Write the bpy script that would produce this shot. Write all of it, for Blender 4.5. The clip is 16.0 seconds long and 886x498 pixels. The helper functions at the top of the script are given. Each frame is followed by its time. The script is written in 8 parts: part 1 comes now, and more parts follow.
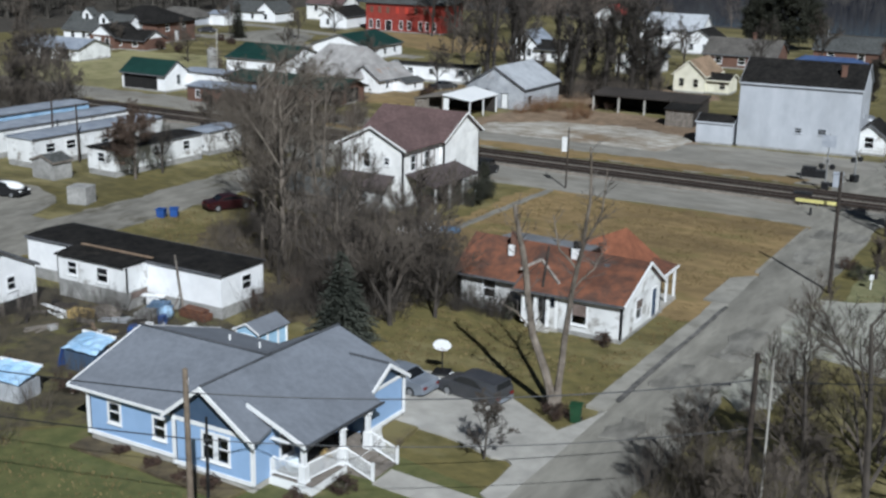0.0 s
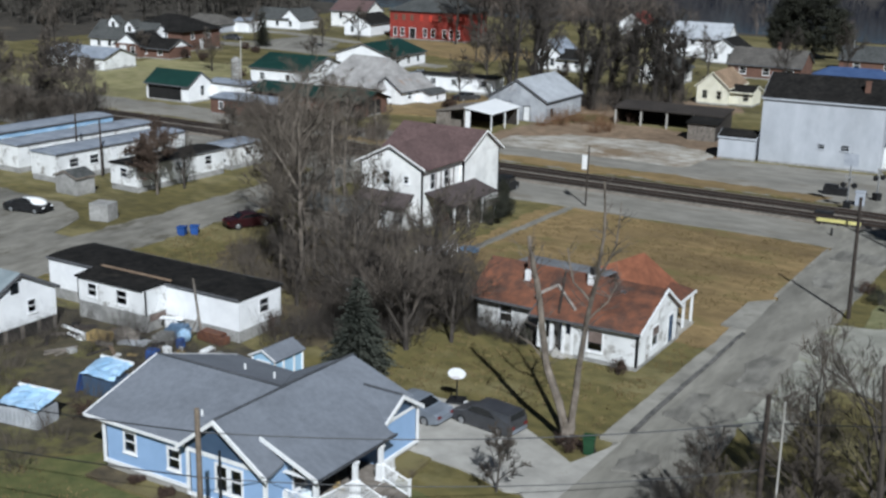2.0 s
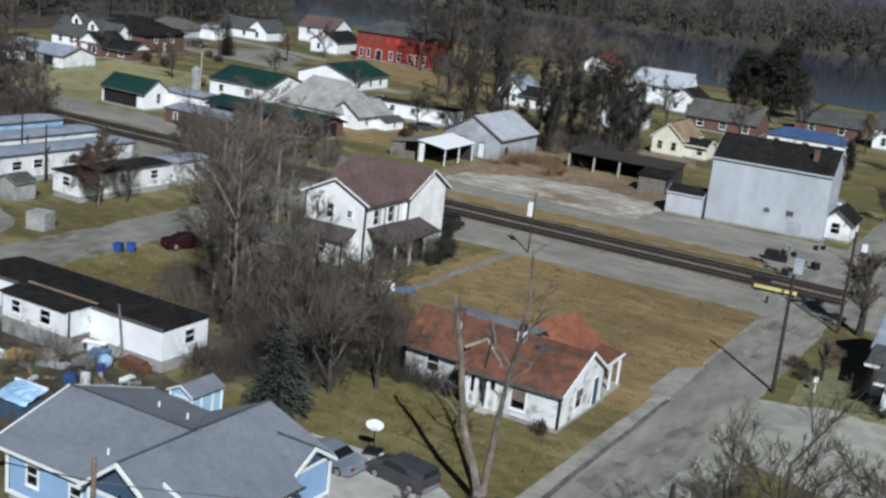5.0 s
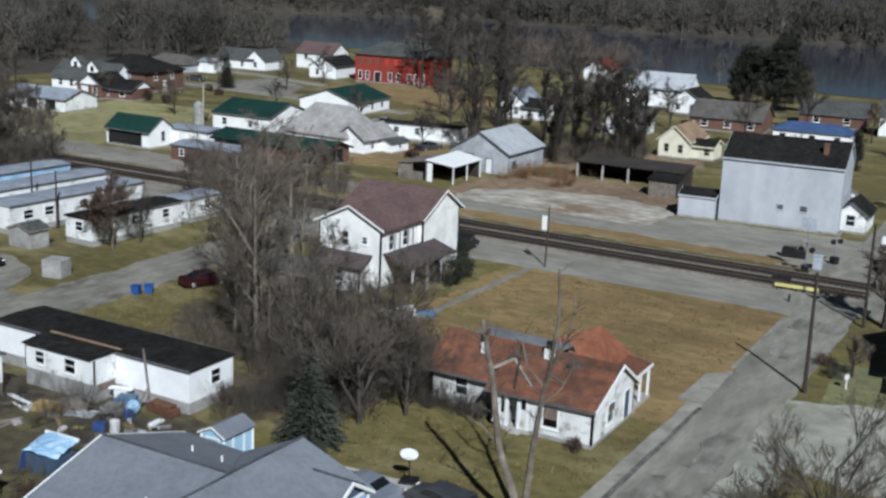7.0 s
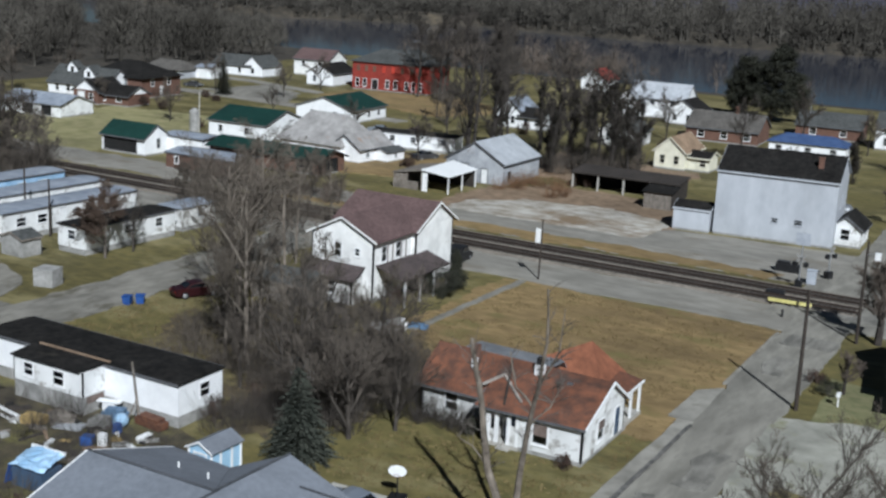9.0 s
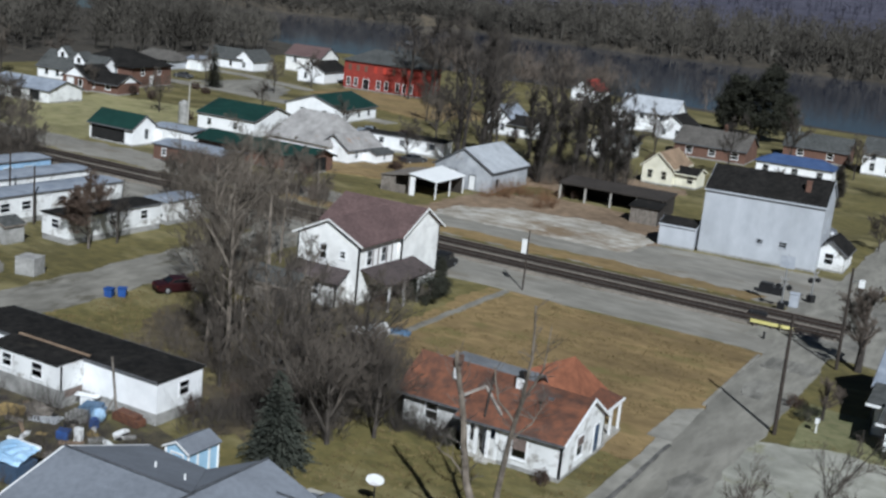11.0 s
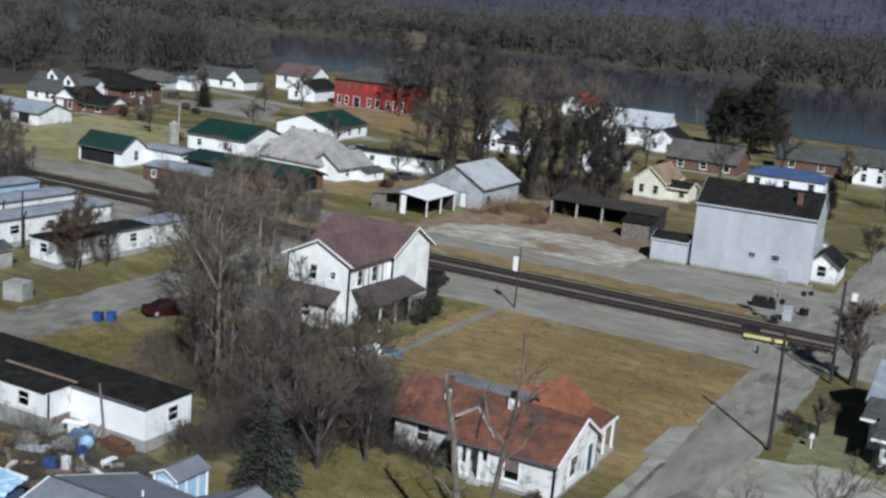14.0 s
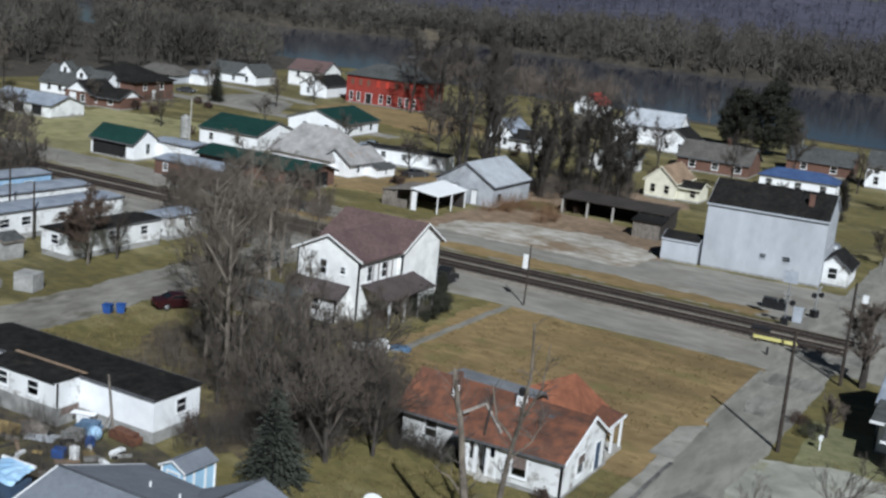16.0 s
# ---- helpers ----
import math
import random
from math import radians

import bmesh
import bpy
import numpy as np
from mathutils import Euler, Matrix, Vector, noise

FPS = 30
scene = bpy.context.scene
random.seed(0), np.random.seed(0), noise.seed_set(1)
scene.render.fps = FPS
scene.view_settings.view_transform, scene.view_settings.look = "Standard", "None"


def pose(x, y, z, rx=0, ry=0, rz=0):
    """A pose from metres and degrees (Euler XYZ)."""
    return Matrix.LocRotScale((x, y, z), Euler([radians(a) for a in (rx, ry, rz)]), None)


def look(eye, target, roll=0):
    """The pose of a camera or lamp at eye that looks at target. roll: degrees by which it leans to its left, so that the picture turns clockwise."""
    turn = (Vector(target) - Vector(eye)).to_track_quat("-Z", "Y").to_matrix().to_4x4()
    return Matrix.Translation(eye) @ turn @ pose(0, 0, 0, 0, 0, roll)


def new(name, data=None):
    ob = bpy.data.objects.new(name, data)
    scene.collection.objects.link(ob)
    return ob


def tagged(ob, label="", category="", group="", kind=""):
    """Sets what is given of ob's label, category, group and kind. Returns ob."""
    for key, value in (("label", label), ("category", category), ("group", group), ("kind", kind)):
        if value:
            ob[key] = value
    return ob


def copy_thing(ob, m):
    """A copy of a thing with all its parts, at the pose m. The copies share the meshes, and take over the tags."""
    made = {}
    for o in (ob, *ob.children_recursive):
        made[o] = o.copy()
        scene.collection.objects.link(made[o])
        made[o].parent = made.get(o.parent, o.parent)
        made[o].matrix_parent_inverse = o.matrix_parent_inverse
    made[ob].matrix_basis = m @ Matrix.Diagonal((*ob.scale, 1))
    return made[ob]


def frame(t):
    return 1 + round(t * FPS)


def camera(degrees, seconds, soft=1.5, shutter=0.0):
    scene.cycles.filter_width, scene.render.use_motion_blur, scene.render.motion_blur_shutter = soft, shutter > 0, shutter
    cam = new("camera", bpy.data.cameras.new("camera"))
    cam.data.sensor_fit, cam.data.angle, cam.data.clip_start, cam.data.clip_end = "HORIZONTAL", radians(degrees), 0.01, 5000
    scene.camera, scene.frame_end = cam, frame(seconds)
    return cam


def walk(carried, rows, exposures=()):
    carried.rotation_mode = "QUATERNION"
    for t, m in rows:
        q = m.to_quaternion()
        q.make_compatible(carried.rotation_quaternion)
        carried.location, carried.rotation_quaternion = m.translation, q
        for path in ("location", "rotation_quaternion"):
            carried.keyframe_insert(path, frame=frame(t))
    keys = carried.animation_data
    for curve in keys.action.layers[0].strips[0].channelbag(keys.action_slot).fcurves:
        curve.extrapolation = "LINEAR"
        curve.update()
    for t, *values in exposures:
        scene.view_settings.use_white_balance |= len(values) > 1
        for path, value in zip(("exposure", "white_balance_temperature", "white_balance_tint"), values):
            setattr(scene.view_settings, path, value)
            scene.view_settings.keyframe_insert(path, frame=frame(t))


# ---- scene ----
# ---- camera ----
PATH = [
    (0, (1.556, -0.993, 26.383), (-22.189, 40.924, 12.997), 1.22),
    (0.5, (1.652, -0.826, 26.754), (-22.655, 40.810, 13.504), 2.17),
    (1, (1.762, -0.668, 27.160), (-23.038, 40.736, 14.095), 2.18),
    (1.5, (1.809, -0.573, 27.541), (-23.297, 40.641, 14.461), 1.49),
    (2, (1.899, -0.491, 28.052), (-22.768, 40.893, 14.676), 1.21),
    (2.5, (2.153, -0.388, 28.570), (-22.233, 40.990, 14.673), -0.10),
    (3, (2.243, -0.157, 29.050), (-22.071, 41.243, 15.089), -0.57),
    (3.5, (2.570, 0.208, 29.321), (-21.250, 42.262, 16.514), 4.00),
    (4, (2.678, 0.504, 29.678), (-20.488, 42.915, 16.848), 6.37),
    (6.5, (2.001, 1.169, 30.290), (-21.097, 43.879, 18.361), 5.63),
    (7, (1.631, 0.979, 30.440), (-21.965, 43.408, 18.480), 2.41),
    (7.5, (1.705, 1.160, 30.584), (-22.451, 43.255, 18.561), 0.26),
    (8, (1.812, 1.317, 30.752), (-22.097, 43.580, 18.830), 0.73),
    (10.5, (1.558, 1.667, 31.321), (-21.642, 44.401, 19.680), 5.82),
    (11, (1.264, 1.623, 31.438), (-21.623, 44.535, 19.828), 5.80),
    (11.5, (0.861, 1.543, 31.573), (-22.836, 44.095, 20.271), 1.26),
    (12, (1.002, 1.523, 31.616), (-24.241, 43.211, 20.436), -2.04),
    (12.5, (1.358, 1.933, 31.711), (-23.140, 43.855, 19.779), 0.57),
    (13, (1.258, 1.974, 31.695), (-21.802, 44.725, 19.835), 4.57),
    (13.5, (1.228, 2.230, 31.657), (-21.779, 45.247, 20.693), 4.65),
    (14, (1.267, 2.337, 31.675), (-21.543, 45.460, 20.715), 5.00),
    (14.5, (1.171, 2.384, 31.688), (-21.217, 45.656, 20.449), 4.86),
    (15, (1.271, 2.456, 31.733), (-20.916, 45.832, 20.495), 4.92),
    (15.5, (1.139, 2.341, 31.656), (-21.442, 45.566, 20.622), 4.86),
    (16, (1.233, 2.351, 31.510), (-21.919, 45.262, 20.435), 5.67),
]
cam = camera(41.19, 16.0, soft=2.65)
walk(cam, [(t, look(eye, target, roll)) for t, eye, target, roll in PATH], [(0.0, -0.1, 5480, 7), (16.0, -0.1, 5480, 7)])

# ---- world and sun ----
SUN_FROM = Vector((0.655, -0.755, 0.80)).normalized()
world = bpy.data.worlds.new("world")
scene.world = world
world.use_nodes = True
wn = world.node_tree.nodes
sky = wn.new("ShaderNodeTexSky")
sky.sky_type = "NISHITA"
sky.sun_disc = False
sky.sun_elevation = math.asin(SUN_FROM.z)
sky.sun_rotation = math.atan2(SUN_FROM.x, SUN_FROM.y)
sky.dust_density = 0.5
sky.ozone_density = 2.0
wn["Background"].inputs["Strength"].default_value = 0.017
world.node_tree.links.new(sky.outputs[0], wn["Background"].inputs["Color"])
sun = new("sun", bpy.data.lights.new("sun", "SUN"))
sun.data.energy = 6.1
sun.data.angle = radians(0.6)
sun.data.color = (1.0, 0.95, 0.87)
sun.matrix_world = look((0, 0, 60), Vector((0, 0, 60)) - SUN_FROM)


# ---- materials ----
def shade(name, a, b, scale=1.0, rough=0.85, metal=0.0, bump=0.0, lines=None, blotch=0.25, big=0.08, spots=None, mix=(0.35, 0.65), spec=0.4, stretch=(1, 1, 1)):
    """Two-colour procedural surface: grain at scale, blotches at scale * big, optional ribs (axis, period, depth) and spots (colour, scale, cut)."""
    m = bpy.data.materials.new(name)
    m.use_nodes = True
    nt = m.node_tree
    n, l = nt.nodes, nt.links
    bsdf = n["Principled BSDF"]
    tc = n.new("ShaderNodeTexCoord")
    ob = n.new("ShaderNodeObjectInfo")
    shift = n.new("ShaderNodeVectorMath")
    shift.operation = "MULTIPLY_ADD"
    shift.inputs[1].default_value = stretch
    l.new(tc.outputs["Object"], shift.inputs[0])
    comb = n.new("ShaderNodeCombineXYZ")
    mul = n.new("ShaderNodeMath")
    mul.operation = "MULTIPLY"
    mul.inputs[1].default_value = 37.0
    l.new(ob.outputs["Random"], mul.inputs[0])
    l.new(mul.outputs[0], comb.inputs[0])
    l.new(mul.outputs[0], comb.inputs[1])
    l.new(comb.outputs[0], shift.inputs[2])

    def noise_at(s, detail, rgh=0.6):
        t = n.new("ShaderNodeTexNoise")
        t.inputs["Scale"].default_value = s
        t.inputs["Detail"].default_value = detail
        t.inputs["Roughness"].default_value = rgh
        l.new(shift.outputs[0], t.inputs["Vector"])
        return t.outputs["Fac"]

    def spread(fac, lo, hi):
        r = n.new("ShaderNodeMapRange")
        r.inputs["From Min"].default_value = lo
        r.inputs["From Max"].default_value = hi
        l.new(fac, r.inputs["Value"])
        return r.outputs[0]

    grain = noise_at(scale, 6)
    broad = noise_at(scale * big, 4)
    col = n.new("ShaderNodeMix")
    col.data_type = "RGBA"
    col.inputs["A"].default_value = (*a, 1)
    col.inputs["B"].default_value = (*b, 1)
    l.new(spread(grain, *mix), col.inputs["Factor"])
    out = col.outputs["Result"]
    dark = n.new("ShaderNodeMix")
    dark.data_type = "RGBA"
    dark.blend_type = "MULTIPLY"
    mid = tuple(max(0.0, 1 - 2.2 * blotch) for _ in range(3))
    dark.inputs["B"].default_value = (*mid, 1)
    l.new(out, dark.inputs["A"])
    l.new(spread(broad, 0.42, 0.78), dark.inputs["Factor"])
    out = dark.outputs["Result"]
    if spots:
        sp = n.new("ShaderNodeMix")
        sp.data_type = "RGBA"
        sp.inputs["B"].default_value = (*spots[0], 1)
        l.new(out, sp.inputs["A"])
        l.new(spread(noise_at(spots[1], 5, 0.7), spots[2], spots[2] + 0.12), sp.inputs["Factor"])
        out = sp.outputs["Result"]
    l.new(out, bsdf.inputs["Base Color"])
    bsdf.inputs["Roughness"].default_value = rough
    bsdf.inputs["Metallic"].default_value = metal
    bsdf.inputs["Specular IOR Level"].default_value = spec
    height = grain
    strength, dist = bump, 0.02
    if lines:
        axis, period, depth = lines
        w = n.new("ShaderNodeTexWave")
        w.bands_direction = axis
        w.wave_profile = "SAW" if axis == "Z" else "SIN"
        w.inputs["Scale"].default_value = 0.314 / period
        w.inputs["Distortion"].default_value = 0.0
        l.new(tc.outputs["Object"], w.inputs["Vector"])
        height = w.outputs["Fac"]
        strength, dist = 0.9, depth
    if strength:
        bp = n.new("ShaderNodeBump")
        bp.inputs["Strength"].default_value = strength
        bp.inputs["Distance"].default_value = dist
        l.new(height, bp.inputs["Height"])
        l.new(bp.outputs[0], bsdf.inputs["Normal"])
    return m


def glass(name, tint=(0.5, 0.55, 0.6), rough=0.05):
    m = bpy.data.materials.new(name)
    m.use_nodes = True
    b = m.node_tree.nodes["Principled BSDF"]
    b.inputs["Base Color"].default_value = (*tint, 1)
    b.inputs["Roughness"].default_value = rough
    b.inputs["Transmission Weight"].default_value = 1.0
    b.inputs["IOR"].default_value = 1.45
    return m


M_GRASS = shade("winter_grass", (0.085, 0.075, 0.024), (0.155, 0.127, 0.043), 0.9, bump=0.6, blotch=0.3, big=0.06, spots=((0.185, 0.158, 0.07), 0.11, 0.5), stretch=(0.8, 1.2, 1))
M_FIELD = shade("straw_field", (0.19, 0.18, 0.075), (0.31, 0.275, 0.14), 0.4, bump=0.5, blotch=0.2, big=0.12, spots=((0.13, 0.115, 0.055), 0.06, 0.54))
M_LAWN = shade("lawn", (0.068, 0.077, 0.024), (0.118, 0.117, 0.04), 1.1, bump=0.5, blotch=0.18, spots=((0.135, 0.115, 0.05), 0.25, 0.56))
M_PALELAWN = shade("pale_lawn", (0.135, 0.14, 0.062), (0.22, 0.205, 0.105), 1.1, bump=0.5, blotch=0.2, spots=((0.105, 0.1, 0.04), 0.25, 0.56))
M_LOT = shade("dead_grass", (0.17, 0.117, 0.049), (0.275, 0.193, 0.087), 0.8, bump=0.5, blotch=0.24, big=0.12, spots=((0.138, 0.115, 0.04), 0.16, 0.54), stretch=(0.6, 1.3, 1))
M_LITTER = shade("leaf_litter", (0.052, 0.040, 0.024), (0.118, 0.092, 0.05), 1.2, bump=0.9, blotch=0.25, spots=((0.15, 0.125, 0.05), 0.2, 0.49))
M_MUD = shade("muddy_soil", (0.034, 0.029, 0.018), (0.09, 0.074, 0.042), 0.9, bump=0.9, blotch=0.28, spots=((0.115, 0.104, 0.036), 0.22, 0.5))
M_SCRUB = shade("scrub_soil", (0.15, 0.105, 0.066), (0.28, 0.20, 0.13), 0.7, bump=0.8, blotch=0.22, spots=((0.26, 0.22, 0.17), 0.2, 0.62))
M_ASPHALT = shade("old_asphalt", (0.18, 0.169, 0.143), (0.265, 0.25, 0.214), 0.8, rough=0.9, bump=0.2, blotch=0.2, big=0.22, spots=((0.125, 0.116, 0.099), 0.2, 0.58), stretch=(1.5, 0.4, 1))
M_ROADG = shade("grey_chip_road", (0.19, 0.177, 0.15), (0.275, 0.258, 0.224), 0.6, rough=0.9, bump=0.2, blotch=0.18, big=0.2, spots=((0.15, 0.128, 0.094), 0.18, 0.56), stretch=(0.5, 1.2, 1))
M_CONC = shade("concrete", (0.32, 0.305, 0.275), (0.43, 0.41, 0.37), 0.8, rough=0.9, bump=0.12, blotch=0.12, spots=((0.24, 0.225, 0.195), 0.4, 0.62))
M_GRAVELMIX = shade("worn_gravel", (0.24, 0.205, 0.155), (0.45, 0.425, 0.38), 0.55, rough=0.95, bump=0.5, blotch=0.14, big=0.3, spots=((0.18, 0.13, 0.08), 0.14, 0.52), mix=(0.38, 0.62), stretch=(0.7, 1.1, 1))
M_GUTTER = shade("worn_gutter_concrete", (0.225, 0.212, 0.182), (0.315, 0.298, 0.26), 0.8, rough=0.9, bump=0.2, blotch=0.2, big=0.3, spots=((0.16, 0.148, 0.12), 0.5, 0.58))
M_PALEDRIVE = shade("pale_gravel_drive", (0.25, 0.245, 0.205), (0.36, 0.35, 0.30), 0.7, rough=0.95, bump=0.3, blotch=0.2, big=0.2, spots=((0.20, 0.195, 0.12), 0.25, 0.55))
M_BALLAST = shade("ballast", (0.13, 0.112, 0.092), (0.235, 0.205, 0.17), 3.0, rough=0.95, bump=0.9, blotch=0.2)
M_OILBALLAST = shade("oily_ballast", (0.04, 0.034, 0.029), (0.10, 0.085, 0.072), 3.0, rough=0.95, bump=0.9, blotch=0.2)
M_TIE = shade("creosote_tie", (0.022, 0.018, 0.015), (0.055, 0.045, 0.038), 4.0, bump=0.3, blotch=0.2)
M_RAIL = shade("rusty_rail", (0.04, 0.028, 0.022), (0.08, 0.058, 0.046), 5.0, rough=0.6, metal=0.5)
M_WHITE = shade("white_siding", (0.75, 0.75, 0.755), (0.83, 0.83, 0.83), 1.2, rough=0.6, lines=("Z", 0.2, 0.004), blotch=0.04, big=0.3)
M_WHITEP = shade("white_peeling", (0.55, 0.54, 0.52), (0.80, 0.795, 0.78), 1.1, rough=0.7, lines=("Z", 0.15, 0.012), blotch=0.2, big=0.5, spots=((0.2, 0.185, 0.165), 0.8, 0.5))
M_TRIM = shade("white_trim", (0.70, 0.70, 0.70), (0.78, 0.78, 0.77), 2.0, rough=0.5, blotch=0.03)
M_CREAM = shade("cream_stucco", (0.74, 0.73, 0.705), (0.84, 0.835, 0.81), 1.0, rough=0.85, bump=0.2, blotch=0.14, big=0.4, spots=((0.5, 0.47, 0.41), 0.6, 0.63))
M_BLUE = shade("blue_siding", (0.262, 0.382, 0.58), (0.292, 0.42, 0.63), 1.0, rough=0.6, lines=("Z", 0.16, 0.008), blotch=0.05)
M_NAVY = shade("navy_gable", (0.045, 0.075, 0.13), (0.06, 0.095, 0.155), 1.2, rough=0.6, lines=("Z", 0.12, 0.01), blotch=0.06)
M_SHINGLE = shade("grey_shingle", (0.148, 0.159, 0.182), (0.178, 0.191, 0.218), 3.0, rough=0.9, bump=0.12, blotch=0.12, big=0.12, spots=((0.13, 0.14, 0.16), 0.7, 0.6))
M_DSHINGLE = shade("dark_shingle", (0.008, 0.0078, 0.0075), (0.023, 0.021, 0.019), 2.0, rough=0.95, bump=0.4, blotch=0.25, big=0.2, spec=0.15, spots=((0.04, 0.035, 0.028), 0.7, 0.62))
M_BROWNROOF = shade("maroon_shingle", (0.085, 0.052, 0.05), (0.135, 0.088, 0.082), 3.0, rough=0.85, bump=0.35, blotch=0.16, big=0.12)
M_ORANGE = shade("orange_shingle", (0.082, 0.041, 0.028), (0.19, 0.075, 0.04), 1.3, rough=0.9, bump=0.35, blotch=0.26, big=0.22, spots=((0.055, 0.038, 0.031), 0.28, 0.54))
M_ORANGE2 = shade("bright_orange_shingle", (0.165, 0.062, 0.032), (0.25, 0.094, 0.048), 1.8, rough=0.9, bump=0.35, blotch=0.2, big=0.2)
M_GREENROOF = shade("green_metal_roof", (0.005, 0.026, 0.02), (0.010, 0.038, 0.030), 1.0, rough=0.6, lines=("X", 0.45, 0.02), blotch=0.2)
M_GREYROOF = shade("grey_roof", (0.052, 0.054, 0.052), (0.09, 0.092, 0.089), 2.0, rough=0.9, bump=0.3, blotch=0.18, big=0.2, spec=0.2)
M_TANROOF = shade("weathered_metal", (0.26, 0.245, 0.235), (0.36, 0.345, 0.33), 0.9, rough=0.6, lines=("X", 0.3, 0.02), blotch=0.2, big=0.35, spots=((0.26, 0.16, 0.11), 0.4, 0.62))
M_GALV = shade("galvanised_sheet", (0.40, 0.415, 0.44), (0.52, 0.535, 0.56), 0.9, rough=0.45, metal=0.15, lines=("X", 0.3, 0.02), blotch=0.12, big=0.4)
M_BLUEROOF = shade("blue_metal_roof", (0.045, 0.072, 0.155), (0.065, 0.10, 0.20), 1.0, rough=0.4, lines=("X", 0.45, 0.02), blotch=0.1)
M_RED = shade("red_brick_paint", (0.19, 0.026, 0.018), (0.27, 0.04, 0.026), 2.5, rough=0.8, bump=0.2, blotch=0.14, big=0.15)
M_BRICK = shade("brown_brick", (0.105, 0.056, 0.04), (0.165, 0.09, 0.064), 4.0, rough=0.9, bump=0.3, blotch=0.16, big=0.1)
M_YELLOW = shade("pale_yellow_siding", (0.64, 0.61, 0.48), (0.74, 0.71, 0.58), 1.0, rough=0.7, lines=("Z", 0.2, 0.012), blotch=0.12, spots=((0.45, 0.42, 0.34), 0.7, 0.62))
M_GREYWALL = shade("grey_metal_wall", (0.38, 0.395, 0.425), (0.45, 0.465, 0.495), 0.7, rough=0.6, lines=("X", 0.9, 0.005), blotch=0.08, big=0.4, spots=((0.34, 0.35, 0.37), 0.3, 0.6), stretch=(1, 1, 0.5))
M_SKIRT = shade("block_skirting", (0.24, 0.235, 0.22), (0.36, 0.35, 0.335), 1.8, rough=0.9, bump=0.3, blotch=0.2, big=0.3)
M_WOODGREY = shade("weathered_wood", (0.13, 0.11, 0.09), (0.25, 0.22, 0.19), 2.5, rough=0.9, bump=0.4, blotch=0.25, big=0.25)
M_POLE = shade("pole_wood", (0.022, 0.017, 0.014), (0.055, 0.042, 0.033), 3.0, rough=0.9, bump=0.3, blotch=0.15)
M_POLEB = shade("grey_brown_pole_wood", (0.125, 0.097, 0.072), (0.205, 0.163, 0.123), 3.0, rough=0.9, bump=0.3, blotch=0.2)
M_RUST = shade("rusted_sheet", (0.06, 0.026, 0.016), (0.13, 0.056, 0.03), 1.8, rough=0.9, bump=0.3, blotch=0.25, big=0.3)
M_POLET = shade("tan_pole_wood", (0.19, 0.13, 0.085), (0.28, 0.20, 0.135), 3.0, rough=0.9, bump=0.3, blotch=0.15)
M_BARK = shade("grey_bark", (0.08, 0.066, 0.053), (0.16, 0.137, 0.113), 2.5, rough=0.95, bump=0.5, blotch=0.15)
M_PALEBARK = shade("pale_bark", (0.12, 0.098, 0.076), (0.225, 0.19, 0.155), 1.6, rough=0.95, bump=0.4, blotch=0.25, big=0.4)
M_TWIG = shade("twig", (0.075, 0.064, 0.054), (0.17, 0.148, 0.127), 0.6, rough=0.95, blotch=0.2)
M_TWIGRED = shade("reddish_twig", (0.072, 0.056, 0.044), (0.15, 0.12, 0.096), 0.6, rough=0.95, blotch=0.2)
M_DARKTWIG = shade("dark_twig", (0.032, 0.027, 0.023), (0.08, 0.067, 0.055), 0.8, rough=0.95, blotch=0.2)
M_MIDTWIG = shade("brown_twig", (0.048, 0.039, 0.031), (0.115, 0.095, 0.076), 0.8, rough=0.95, blotch=0.2)
M_PALEMETAL = shade("pale_painted_metal", (0.33, 0.35, 0.39), (0.42, 0.44, 0.48), 2.0, rough=0.6, blotch=0.1)
M_WOODS = shade("far_woods", (0.046, 0.042, 0.036), (0.115, 0.105, 0.09), 0.12, rough=1.0, blotch=0.3, big=0.2, spec=0.0)
M_SPRUCE = shade("spruce_needles", (0.026, 0.03, 0.023), (0.078, 0.082, 0.064), 1.2, rough=0.85, blotch=0.3, spec=0.2)
M_CEDAR = shade("cedar_needles", (0.011, 0.012, 0.007), (0.034, 0.034, 0.020), 0.7, rough=0.85, blotch=0.25)
# near-black for shade in openings and under floors, also for black bags
M_DARK = shade("black_and_shade", (0.008, 0.008, 0.008), (0.016, 0.015, 0.014), 2.0, rough=0.95)
M_BLACKMETAL = shade("black_metal", (0.012, 0.012, 0.013), (0.03, 0.03, 0.032), 4.0, rough=0.5, metal=0.3)
M_ALU = shade("bare_metal", (0.45, 0.46, 0.48), (0.6, 0.61, 0.63), 3.0, rough=0.35, metal=0.8)
M_YPAINT = shade("yellow_paint", (0.62, 0.55, 0.18), (0.75, 0.68, 0.28), 2.0, rough=0.6, blotch=0.15)
M_TARP = shade("blue_tarp", (0.27, 0.43, 0.62), (0.44, 0.60, 0.77), 0.7, rough=0.5, bump=0.5, blotch=0.15, big=0.4)
M_BLUEP = shade("blue_plastic", (0.02, 0.055, 0.20), (0.03, 0.09, 0.30), 2.0, rough=0.5, blotch=0.15)
M_GLASS = glass("window_glass")
M_SILVER = shade("silver_paint", (0.27, 0.30, 0.35), (0.33, 0.36, 0.41), 1.0, rough=0.3, metal=0.5, blotch=0.05)
M_CHAR = shade("charcoal_paint", (0.06, 0.061, 0.066), (0.09, 0.09, 0.095), 1.0, rough=0.3, metal=0.4, blotch=0.05)
M_MAROON = shade("maroon_paint", (0.018, 0.004, 0.005), (0.03, 0.006, 0.007), 1.0, rough=0.4, metal=0.1, blotch=0.1)
